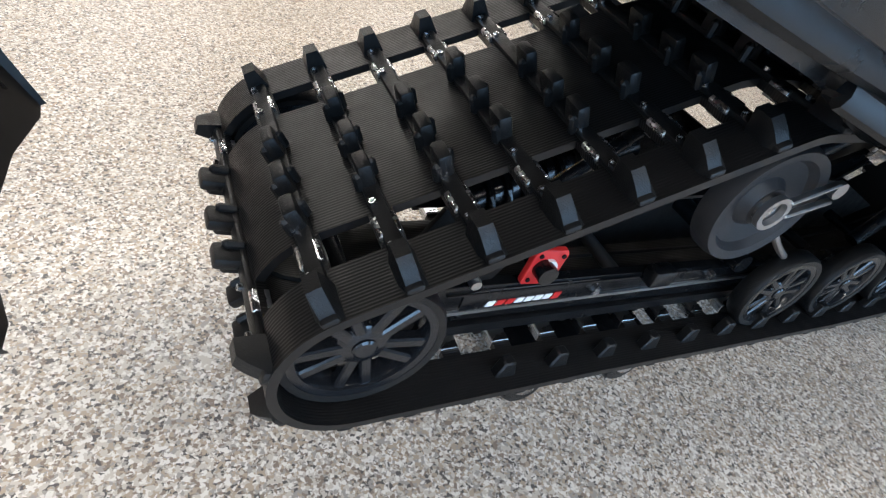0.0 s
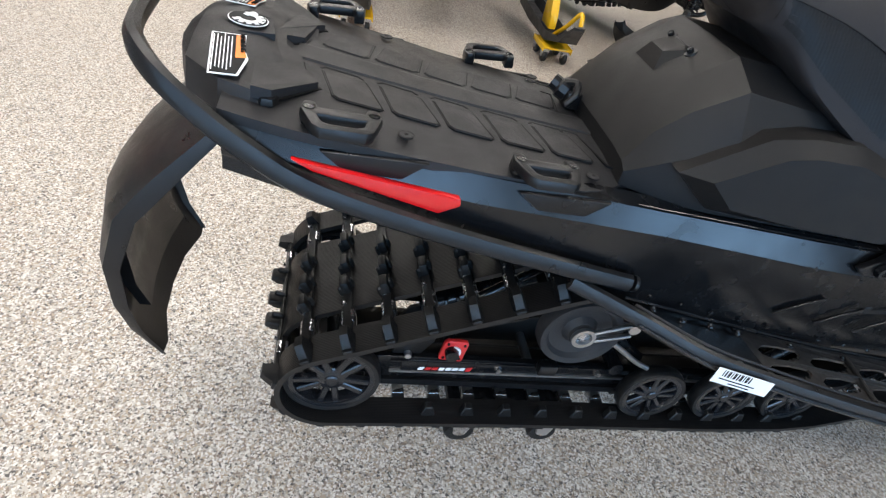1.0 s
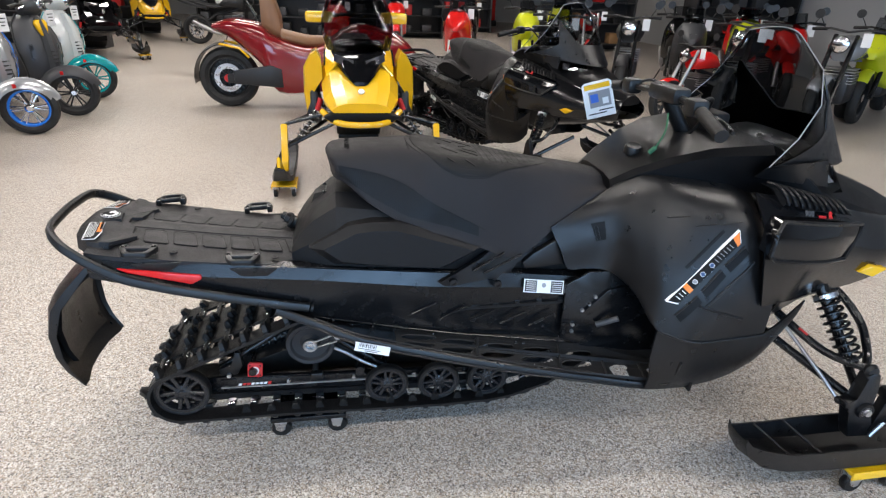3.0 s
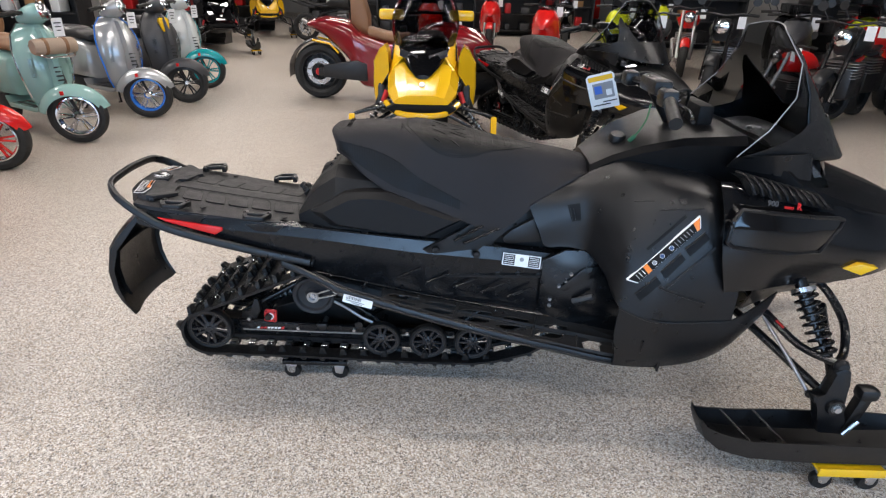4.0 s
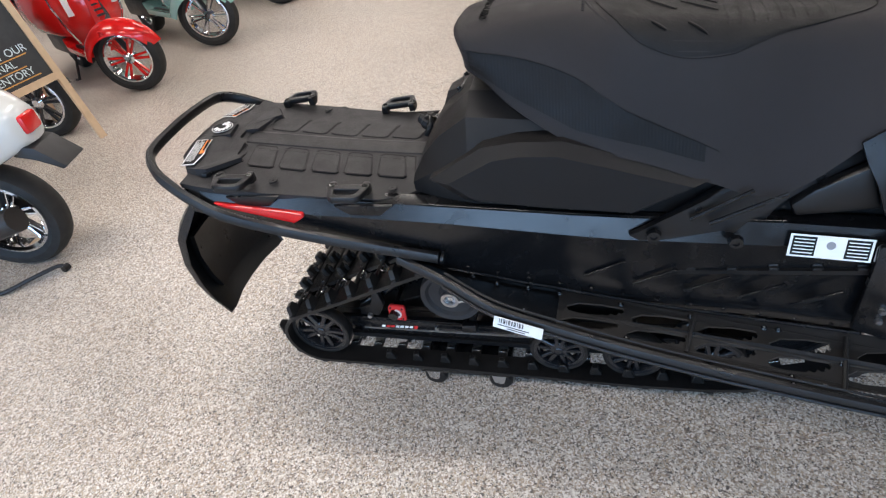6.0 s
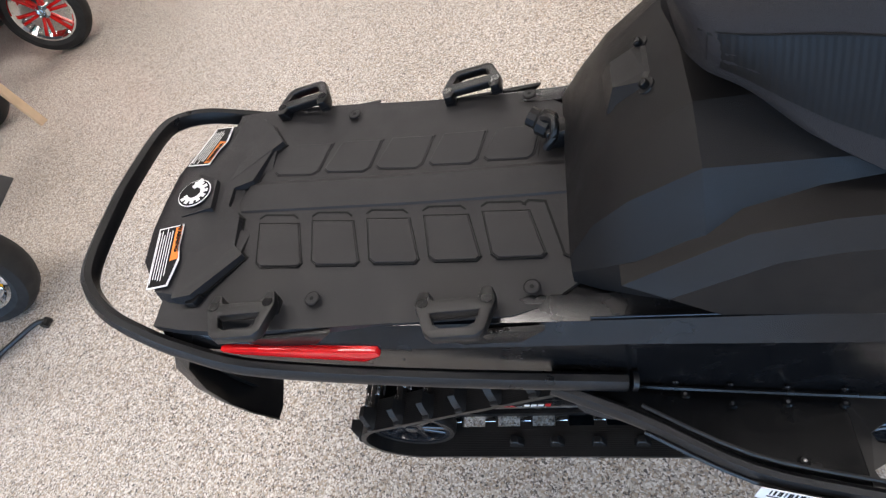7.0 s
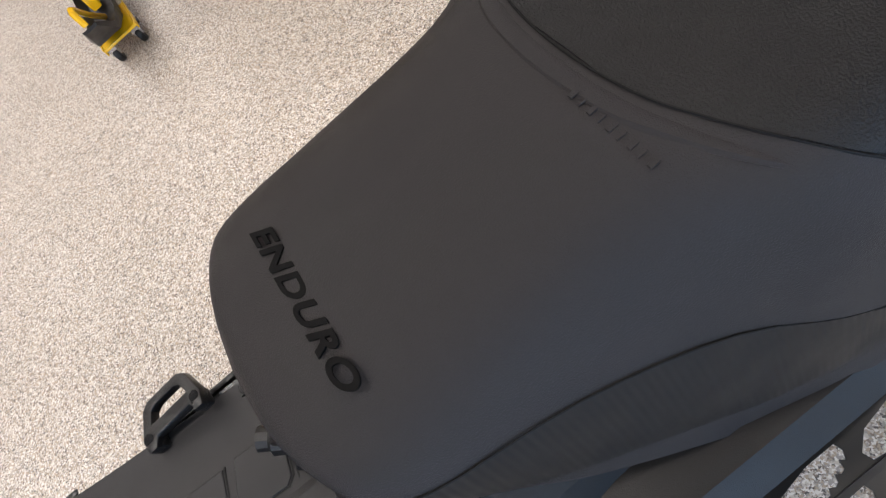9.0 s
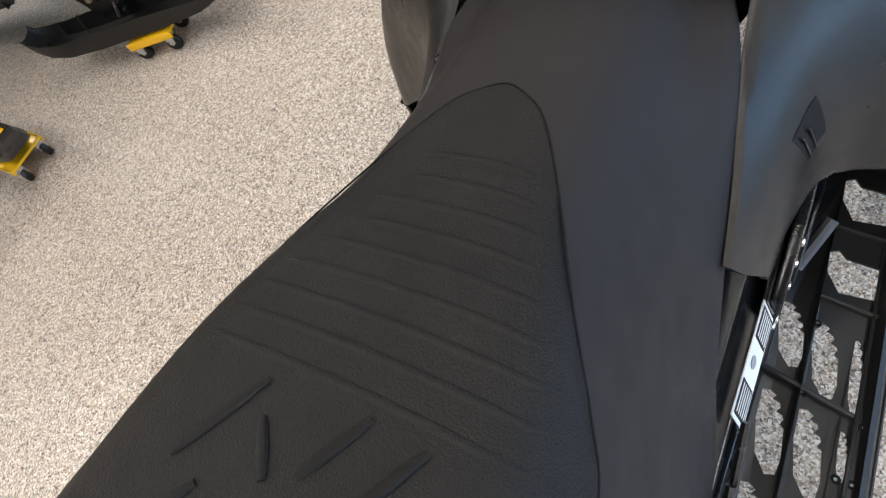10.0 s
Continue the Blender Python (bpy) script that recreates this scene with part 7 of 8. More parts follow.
    body(bm, [(-0.72, [(0, 0.78), (0.06, 0.77), (0.08, 0.75), (0.07, 0.72), (0, 0.72)]), (-0.82, [(0, 0.815), (0.10, 0.805), (0.13, 0.775), (0.12, 0.735), (0, 0.735)]), (-1.02, [(0, 0.82), (0.13, 0.81), (0.165, 0.775), (0.15, 0.745), (0, 0.745)]), (-1.12, [(0, 0.845), (0.13, 0.835), (0.165, 0.79), (0.15, 0.75), (0, 0.75)]), (-1.36, [(0, 0.845), (0.12, 0.835), (0.15, 0.79), (0.13, 0.75), (0, 0.75)]), (-1.46, [(0, 0.81), (0.07, 0.80), (0.09, 0.77), (0.08, 0.74), (0, 0.74)])], 4, 3)
    part("saddle", bm, seat_mat, sc, angle=60)
    part("grab_rail", tube(B(), curve_points([(-1.38, -0.13, 0.76), (-1.52, -0.10, 0.78), (-1.56, 0, 0.785), (-1.52, 0.10, 0.78), (-1.38, 0.13, 0.76)], 4), 0.011, 8), CHROME, sc)
    bm = B()
    box(bm, (-1.635, 0, 0.60), (0.03, 0.09, 0.07), 0.012)
    part("tail_light", bm, LENS, sc)
    bm = B()
    prism(bm, [(-1.55, 0.55), (-1.64, 0.52), (-1.72, 0.43), (-1.70, 0.42), (-1.62, 0.48), (-1.55, 0.50)], -0.07, 0.07, "y", 0.004)
    part("mud_guard", bm, DARK, sc)
    bm = B()
    box(bm, (-1.12, -0.10, 0.27), (0.50, 0.10, 0.16), 0.03)
    part("engine_case", bm, DARK, sc)
    part("silencer", tube(B(), [(-1.05, 0.14, 0.26), (-1.20, 0.16, 0.24), (-1.48, 0.17, 0.30)], [0.03, 0.055, 0.05], 14), DARK, sc)
    part("stand", tube(B(), [(-0.78, -0.14, 0.25), (-0.86, -0.20, 0.03), (-0.92, -0.21, 0.02)], 0.011, 6), DARK, sc)
    part("stand", tube(B(), [(-0.78, 0.14, 0.25), (-0.86, 0.20, 0.03), (-0.92, 0.21, 0.02)], 0.011, 6), DARK, sc)
    # paper tag on the bar
    bm = B()
    box(bm, (-0.30, 0.16, 0.93), (0.003, 0.09, 0.15), 0, pose(0, 0, 0, 0, 0, 0))
    tg = part("paper_tag", bm, WHITE, sc, "white paper price tag", smooth=False)
    for k in range(3):
        bm = B()
        box(bm, (-0.2975, 0.16, 0.965 - 0.03 * k), (0.002, 0.06 - 0.012 * k, 0.008), 0)
        part("print_line", bm, INK_SHADE, tg, smooth=False)
    if extra == "roll":
        part("bed_roll", turn(B(), [(0, -0.17), (0.055, -0.17), (0.065, -0.15), (0.065, 0.15), (0.055, 0.17), (0, 0.17)], pose(-0.12, 0, 0.80), 20), TAN, sc, "rolled tan canvas bag")
        for s in (-0.08, 0.08):
            part("strap", turn(B(), [(0.066, s - 0.014), (0.069, s - 0.012), (0.069, s + 0.012), (0.066, s + 0.014)], pose(-0.12, 0, 0.80), 20), BROWN, sc)
        part("front_rack", tube(B(), curve_points([(-0.26, -0.13, 0.80), (-0.06, -0.13, 0.73), (-0.03, 0, 0.72), (-0.06, 0.13, 0.73), (-0.26, 0.13, 0.80)], 4), 0.008, 8), CHROME, sc)
        bm = B()
        body(bm, [(-1.68, [(0, 1.08), (0.16, 1.06), (0.18, 1.0), (0.17, 0.84), (0, 0.84)]), (-1.58, [(0, 1.12), (0.19, 1.10), (0.21, 1.02), (0.20, 0.84), (0, 0.84)]), (-1.38, [(0, 1.12), (0.19, 1.10), (0.21, 1.02), (0.20, 0.84), (0, 0.84)]), (-1.32, [(0, 1.06), (0.17, 1.05), (0.19, 0.99), (0.18, 0.84), (0, 0.84)])], 2, 2)
        part("top_case", bm, BROWN, sc, "brown leather top case")
    if extra == "bar":
        for k in range(3):
            bm = B()
            box(bm, (-0.168 - 0.012 * k, 0, 0.60 + 0.03 * k), (0.01, 0.05, 0.012), 0.003)
            part("blue_bar", bm, COBALT, spine)
    if extra == "stripe":
        bm = B()
        prism(bm, [(0.70, -0.05), (0.93, -0.03), (0.93, 0.03), (0.70, 0.05)][::1] and [(-0.03, 0.80), (0.03, 0.80), (0.065, 0.92), (0.05, 0.955), (-0.05, 0.955), (-0.065, 0.92)], -0.205, -0.170, "x", 0.008, pose(0.0, 0, 0, 0, -16, 0) @ pose(0.19, 0, 0.0))
        part("yellow_stripe", bm, YELLOW, spine)
    return sc


HD = -30
scooter(-2.53, 2.24, HD, SCARLET, SCARLET, DARK, CHROME, "bright red scooter with red wheels and chrome trim", turned=46)
scooter(-2.40, 3.07, HD, MINT, CHROME, BROWN, CHROME, "mint green scooter with tan saddle and bed roll", "roll", turned=48)
scooter(-2.29, 4.10, HD, SILVER, CHROME, DARK, COBALT, "silver scooter with blue wheel rims and trim", "bar", turned=48)
scooter(-2.23, 4.90, HD, GRAPHITE, DARK, DARK, DARK, "matt grey scooter with black wheels", "stripe", turned=48)
scooter(-2.38, 5.88, HD, IVORY, TEAL, DARK, TEAL, "white scooter with teal wheels and fender", turned=48, fender=TEAL)
scooter(-2.72, 1.58, HD, DARK, DARK, DARK, CHROME, "black scooter with chrome wheel lips behind the easel", turned=44)
scooter(-2.93, 0.03, 195, IVORY, CHROME, BROWN, CHROME, "white scooter seen from its tail")

ls = thing("kick_lever", "loose black kick lever on the floor", "lever")
part("rod", tube(B(), curve_points([(-1.47, 0.293, 0.02), (-1.495, 0.280, 0.03), (-1.575, 0.198, 0.025), (-1.65, 0.138, 0.012), (-1.70, 0.125, 0.010)], 4), 0.009, 8), DARK, ls)
part("foot", tube(B(), [(-1.47, 0.278, 0.014), (-1.47, 0.308, 0.014)], 0.014, 8), RUBBER, ls)

# chalkboard easel
ea = thing("easel_sign", "pine A-frame easel with a chalkboard, hand lettered", "sign")
F1, F2 = Vector((-2.31, 1.51, 0)), Vector((-2.46, 0.82, 0))
up = Vector((-0.22, 0.06, 1.12))
for f in (F1, F2):
    bm = B()
    u = (F2 - F1).normalized()
    n = u.cross(up).normalized()
    loft(bm, [[p + u * a + n * b for a, b in ((-0.02, -0.012), (0.02, -0.012), (0.02, 0.012), (-0.02, 0.012))] for p in (f, f + up)])
    part("leg", bm, WOOD, ea)
    bm = B()
    back = f + Vector((-0.52, 0.18, 0))
    loft(bm, [[p + u * a + n * b for a, b in ((-0.02, -0.012), (0.02, -0.012), (0.02, 0.012), (-0.02, 0.012))] for p in (back, f + up * 0.97 + Vector((-0.03, 0, 0)))])
    part("rear_leg", bm, WOOD, ea)
for h in (0.36, 0.97):
    bm = B()
    a, b = F1 + up * h, F2 + up * h
    tt = up.normalized()
    loft(bm, [[p + tt * s + n * q for s, q in ((-0.02, -0.016), (0.02, -0.016), (0.02, 0.016), (-0.02, 0.016))] for p in (a, b)])
    part("crosspiece", bm, WOOD, ea)
centre = (F1 + F2) / 2 + up * 0.665
right = (F1 - F2).normalized()
bm = B()
mb = on(centre, right, up)
box(bm, (0, 0, 0), ((F1 - F2).length - 0.04, 0.66, 0.008), 0)
bmesh.ops.transform(bm, matrix=mb, verts=bm.verts)
board = part("chalkboard", bm, SLATE, ea, smooth=False)
for k, (txt, size, y, material) in enumerate((("SEE IT", 0.085, 0.25, CHALK), ("DOESN'T MEAN", 0.078, 0.13, CHALK), ("ITS NOT-", 0.085, 0.03, CHALK), ("HERE!", 0.08, -0.07, CHALK), ("ASK US ABOUT OUR", 0.058, -0.155, CHALK), ("ADDITIONAL", 0.054, -0.215, CHALK), ("UNIT INVENTORY", 0.056, -0.275, CHALK))):
    lettering("chalk_line", txt, size, mb @ pose(0.02, y, 0.0055), material, board, "", 0.0005)
for y, w in ((0.20, 0.4), (-0.105, 0.2), (-0.185, 0.5), (-0.245, 0.42), (-0.305, 0.5)):
    bm = B()
    box(bm, (0.02, y, 0.005), (w, 0.006, 0.001), 0, mb)
    part("chalk_rule", bm, CHALK_O, board, smooth=False)


def plain_sled(x, y, heading, colour, trim, label, spindle=None):
    """A snowmobile of the showroom's rows; x, y: midway between its skis."""
    sn = thing("snowmobile", label, "snowmobile", pose(x, y, 0, 0, 0, heading), "row of snowmobiles")
    sp = spindle or SATIN
    # hood: faceted bright shell, wings beside the screen, angular cheeks
    bm = B()
    body(bm, [(-0.50, [(0, 0.92), (0.17, 0.92), (0.245, 0.90), (0.27, 0.80), (0.26, 0.74), (0, 0.74)]), (-0.20, [(0, 0.86), (0.15, 0.875), (0.235, 0.885), (0.275, 0.77), (0.27, 0.70), (0, 0.70)]), (0.02, [(0, 0.785), (0.13, 0.80), (0.215, 0.80), (0.270, 0.70), (0.265, 0.64), (0, 0.64)]), (0.20, [(0, 0.715), (0.12, 0.715), (0.20, 0.69), (0.255, 0.625), (0.25, 0.59), (0, 0.59)]), (0.34, [(0, 0.625), (0.10, 0.622), (0.165, 0.605), (0.20, 0.575), (0.19, 0.562), (0, 0.56)])])
    hood2 = part("hood", bm, colour, sn, angle=12)
    for s in (-1, 1):
        bm = B()
        rows = [[(-0.52, s * 0.235, 0.90), (-0.52, s * 0.265, 0.80)], [(-0.36, s * 0.225, 1.00), (-0.34, s * 0.262, 0.86)], [(-0.20, s * 0.205, 0.985), (-0.16, s * 0.255, 0.85)], [(0.00, s * 0.160, 0.850), (0.06, s * 0.235, 0.765)]]
        part("wing", shell(bm, rows, 0.012, (0, s, 0.2)), colour, hood2, angle=12)
        ear = [(0.275, 0.74), (0.280, 0.86), (0.31, 0.92), (0.35, 0.89), (0.405, 0.79), (0.412, 0.60), (0.398, 0.46), (0.350, 0.62)]
        bm = B()
        loft(bm, [[(0.06 - 1.3 * (yy - 0.255) - back, s * (yy - sh - 0.014), zz) for yy, zz in ear] for back, sh in ((0.0, 0.0), (0.05, -0.012), (0.30, -0.01))])
        cheek = part("side_panel", bm, colour, sn, angle=12)
        bm = B()
        prism(bm, [(0.285, 0.60), (0.33, 0.62), (0.395, 0.47), (0.33, 0.42), (0.27, 0.46)], -0.20, -0.06, "x", 0.01)
        if s > 0:
            for v in bm.verts:
                v.co.y = v.co.y
        else:
            for v in bm.verts:
                v.co.y = -v.co.y
        part("cheek_lining", bm, DARK, cheek)
        bm = B()
        prism(bm, [(-0.05, 0.64), (-0.45, 0.66), (-0.60, 0.40), (-0.40, 0.33), (-0.02, 0.42)], s * 0.33 - 0.03, s * 0.33 + 0.03, "y", 0.02)
        part("lower_panel", bm, DARK, sn)
        bm = B()
        loft(bm, [[(0.05, s * 0.04, 0.870), (-0.04, s * 0.17, 0.905), (-0.02, s * 0.175, 0.865), (0.08, s * 0.05, 0.815)], [(0.085, s * 0.04, 0.868), (0.0, s * 0.175, 0.905), (0.025, s * 0.18, 0.86), (0.12, s * 0.05, 0.81)]])
        part("headlight", bm, CHROME, sn, "clear faceted headlight")
        # maker's mark beside the screen as plain dark strokes
        for k in range(5):
            bm = B()
            box(bm, (-0.20 + 0.035 * k, s * 0.246, 0.900 - 0.016 * k), (0.022, 0.010, 0.034), 0.001)
            part("mark_stroke", bm, INK_SHADE, hood2, smooth=False)
    bm = B()
    prism(bm, [(-0.26, 0.53), (-0.18, 0.56), (0.18, 0.56), (0.26, 0.53), (0.20, 0.49), (-0.20, 0.49)], 0.22, 0.335, "x", 0.01)
    part("grille", bm, INK_SHADE, sn)
    part("nose_bar", tube(B(), curve_points([(0.20, -0.27, 0.545), (0.33, -0.17, 0.495), (0.37, 0, 0.485), (0.33, 0.17, 0.495), (0.20, 0.27, 0.545)], 4), 0.022, 8), colour, sn)
    bm = B()
    body(bm, [(-0.30, [(0, 0.52), (0.28, 0.52), (0.26, 0.38), (0, 0.34)]), (0.05, [(0, 0.52), (0.24, 0.52), (0.20, 0.42), (0, 0.38)]), (0.28, [(0, 0.50), (0.18, 0.50), (0.14, 0.46), (0, 0.44)])])
    part("belly_pan", bm, DARK, sn)
    # dark centre shield and screen
    bm = B()
    body(bm, [(-0.30, [(0, 0.98), (0.16, 0.97), (0.19, 0.90), (0, 0.88)]), (-0.10, [(0, 0.96), (0.16, 0.94), (0.19, 0.87), (0, 0.80)]), (0.07, [(0, 0.875), (0.10, 0.86), (0.13, 0.80), (0, 0.74)]), (0.20, [(0, 0.745), (0.03, 0.743), (0.05, 0.73), (0, 0.70)])], 3, 2)
    part("centre_shield", bm, GLOSS, sn, angle=40)
    rows = [[(0.02 - 0.34 * u - 0.12 * v * v, v * (0.22 - 0.02 * u) * (1 + 0.25 * math.sin(math.pi * u)), 0.92 + 0.36 * u) for v in np.linspace(-1, 1, 11)] for u in np.linspace(0, 1, 7)]
    part("windscreen", shell(B(), rows, 0.004, (0.7, 0, 0.5)), DARK_SMOKE, sn, "smoked clear windscreen", angle=60)
    part("badge", turn(B(), [(0, -0.004), (0.022, -0.004), (0.022, 0.004), (0, 0.004)], pose(0.255, 0, 0.688, 0, 0, 90) @ pose(0, 0, 0, -55, 0, 0), 20), WHITE, sn)
    part("handlebar", tube(B(), curve_points([(-0.52, -0.37, 1.10), (-0.46, -0.2, 1.13), (-0.44, 0, 1.14), (-0.46, 0.2, 1.13), (-0.52, 0.37, 1.10)], 4), 0.013, 8), DARK, sn)
    for s in (-1, 1):
        bm = B()
        box(bm, (-0.42, s * 0.28, 1.12), (0.05, 0.20, 0.08), 0.02)
        part("hand_guard", bm, colour if colour is YELLOW else DARK, sn)
    # seat, tunnel, track
    bm = B()
    body(bm, [(-0.62, [(0, 0.86), (0.07, 0.85), (0.10, 0.80), (0, 0.78)]), (-0.95, [(0, 0.88), (0.11, 0.87), (0.17, 0.72), (0, 0.68)]), (-1.35, [(0, 0.93), (0.12, 0.92), (0.17, 0.76), (0, 0.72)]), (-1.50, [(0, 0.93), (0.11, 0.91), (0.15, 0.80), (0, 0.78)])], 4, 3)
    part("seat", bm, SEAT, sn, angle=60)
    bm = B()
    body(bm, [(-0.45, [(0, 0.66), (0.20, 0.64), (0.21, 0.40), (0, 0.40)]), (-1.2, [(0, 0.70), (0.20, 0.68), (0.21, 0.48), (0, 0.48)]), (-2.15, [(0, 0.74), (0.19, 0.73), (0.20, 0.66), (0, 0.66)])])
    part("tunnel", bm, SATIN, sn, angle=20)
    bm = B()
    loft(bm, [[(cx, -0.19, cz), (cx, 0.19, cz)] for cx, cz in [(-2.0 + 0.1 * math.cos(a), 0.21 + 0.1 * math.sin(a)) for a in np.linspace(2.2, 4.7, 8)] + [(-1.2, 0.11), (-0.9, 0.12), (-0.68, 0.24), (-0.66, 0.40), (-0.75, 0.46), (-1.7, 0.46)]] + [[(-2.0 + 0.1 * math.cos(2.2), -0.19, 0.21 + 0.1 * math.sin(2.2)), (-2.0 + 0.1 * math.cos(2.2), 0.19, 0.21 + 0.1 * math.sin(2.2))]], False, False)
    bmesh.ops.solidify(bm, geom=bm.faces[:], thickness=0.02)
    tk = part("track", bm, RUBBER, sn, "black rubber track")
    for k in range(14):
        bm = B()
        box(bm, (-2.02 + 0.085 * k, 0, 0.092 if k else 0.1), (0.02, 0.36, 0.03), 0.004)
        part("lug", bm, RUBBER, tk)
    for xx in (-2.0, -1.45, -1.2, -0.95):
        for s in (-1, 1):
            part("idler", turn(B(), [(0, -0.014), (0.03, -0.016), (0.06, -0.010), (0.075, -0.014), (0.08, 0), (0.075, 0.014), (0, 0.014)], pose(xx, s * 0.16, 0.205), 20), DARK, sn)
    part("rear_bumper", tube(B(), curve_points([(-1.6, -0.22, 0.62), (-2.05, -0.22, 0.70), (-2.28, -0.12, 0.77), (-2.28, 0.12, 0.77), (-2.05, 0.22, 0.70), (-1.6, 0.22, 0.62)], 4), 0.016, 8), DARK, sn)
    bm = B()
    shell(bm, [[(-2.16, -0.17, 0.70), (-2.18, 0, 0.70), (-2.16, 0.17, 0.70)], [(-2.32, -0.18, 0.50), (-2.34, 0, 0.50), (-2.32, 0.18, 0.50)], [(-2.30, -0.16, 0.30), (-2.32, 0, 0.30), (-2.30, 0.16, 0.30)]], 0.008, (1, 0, 0))
    part("snow_flap", bm, DARK, sn)
    for s in (-1, 1):
        rows = []
        for xx, z, w, hgt in ((-0.36, 0.19, 0.04, 0.03), (-0.28, 0.115, 0.06, 0.06), (0.0, 0.098, 0.07, 0.07), (0.35, 0.10, 0.07, 0.05), (0.52, 0.15, 0.06, 0.03), (0.62, 0.25, 0.03, 0.015)):
            rows.append([(xx, s * 0.545 - w, z + hgt), (xx, s * 0.545 - w * 0.7, z + 0.012), (xx, s * 0.545 + w * 0.7, z + 0.012), (xx, s * 0.545 + w, z + hgt), (xx, s * 0.545 + w * 0.9, z), (xx, s * 0.545 - w * 0.9, z)])
        ski2 = part("ski", loft(B(), rows), trim, sn, angle=30)
        part("ski_handle", tube(B(), curve_points([(0.30, s * 0.545, 0.12), (0.45, s * 0.545, 0.22), (0.58, s * 0.545, 0.32), (0.62, s * 0.545, 0.27)], 4), 0.012, 8), sp, ski2)
        bm = B()
        prism(bm, [(0.06, 0.43), (0.12, 0.44), (0.17, 0.30), (0.24, 0.20), (0.25, 0.13), (0.10, 0.13), (0.09, 0.30)], s * 0.545 - 0.022, s * 0.545 + 0.022, "y", 0.008)
        part("spindle", bm, sp, sn)
        for a, b, r in (((-0.18, s * 0.20, 0.44), (0.10, s * 0.53, 0.28), 0.014), ((0.12, s * 0.18, 0.45), (0.13, s * 0.53, 0.28), 0.014), ((-0.10, s * 0.22, 0.52), (0.09, s * 0.54, 0.43), 0.012), ((0.10, s * 0.2, 0.52), (0.09, s * 0.54, 0.43), 0.012)):
            part("arm", rod(B(), a, b, r, 8), SATIN, sn)
        a, b = Vector((-0.02, s * 0.24, 0.58)), Vector((0.08, s * 0.46, 0.32))
        shock = part("shock", rod(B(), a, b, 0.015, 10), SATIN, sn)
        d = (b - a).normalized()
        u = d.orthogonal().normalized()
        v = d.cross(u)
        part("spring", tube(B(), [a.lerp(b, 0.12 + 0.8 * i / 72) + (u * math.cos(i * 0.6) + v * math.sin(i * 0.6)) * 0.032 for i in range(73)], 0.0055, 6), STEEL, shock)
        part("reservoir", rod(B(), (0.02, s * 0.28, 0.60), (0.04, s * 0.31, 0.52), 0.02, 10), RED, sn)
        dx, dy = (Matrix.Rotation(radians(heading), 3, "Z") @ Vector((0.33, s * 0.545, 0)))[:2]
        ski_dolly(x + dx, y + dy, heading)
    return sn


plain_sled(0.63, 2.62, -90, YELLOW, DARK, "yellow snowmobile with a black centre shield, facing out", YELLOW)
plain_sled(-3.55, 9.6, -60, GLOSS, DARK, "black snowmobile at the end of the scooters")
plain_sled(-3.7, 13.2, -70, YELLOW, DARK, "yellow snowmobile far back in the hall")
# a second black snowmobile beside the yellow one
other = copy_thing(sled, pose(1.33, 4.11, 0.0, 0, 0, -63))
tagged(other, "black snowmobile angled beside the yellow one", "snowmobile", "row of snowmobiles")
for s in (-1, 1):
    q = other.matrix_basis @ Vector((2.06, s * 0.52, 0))
    ski_dolly(q.x, q.y, -63)


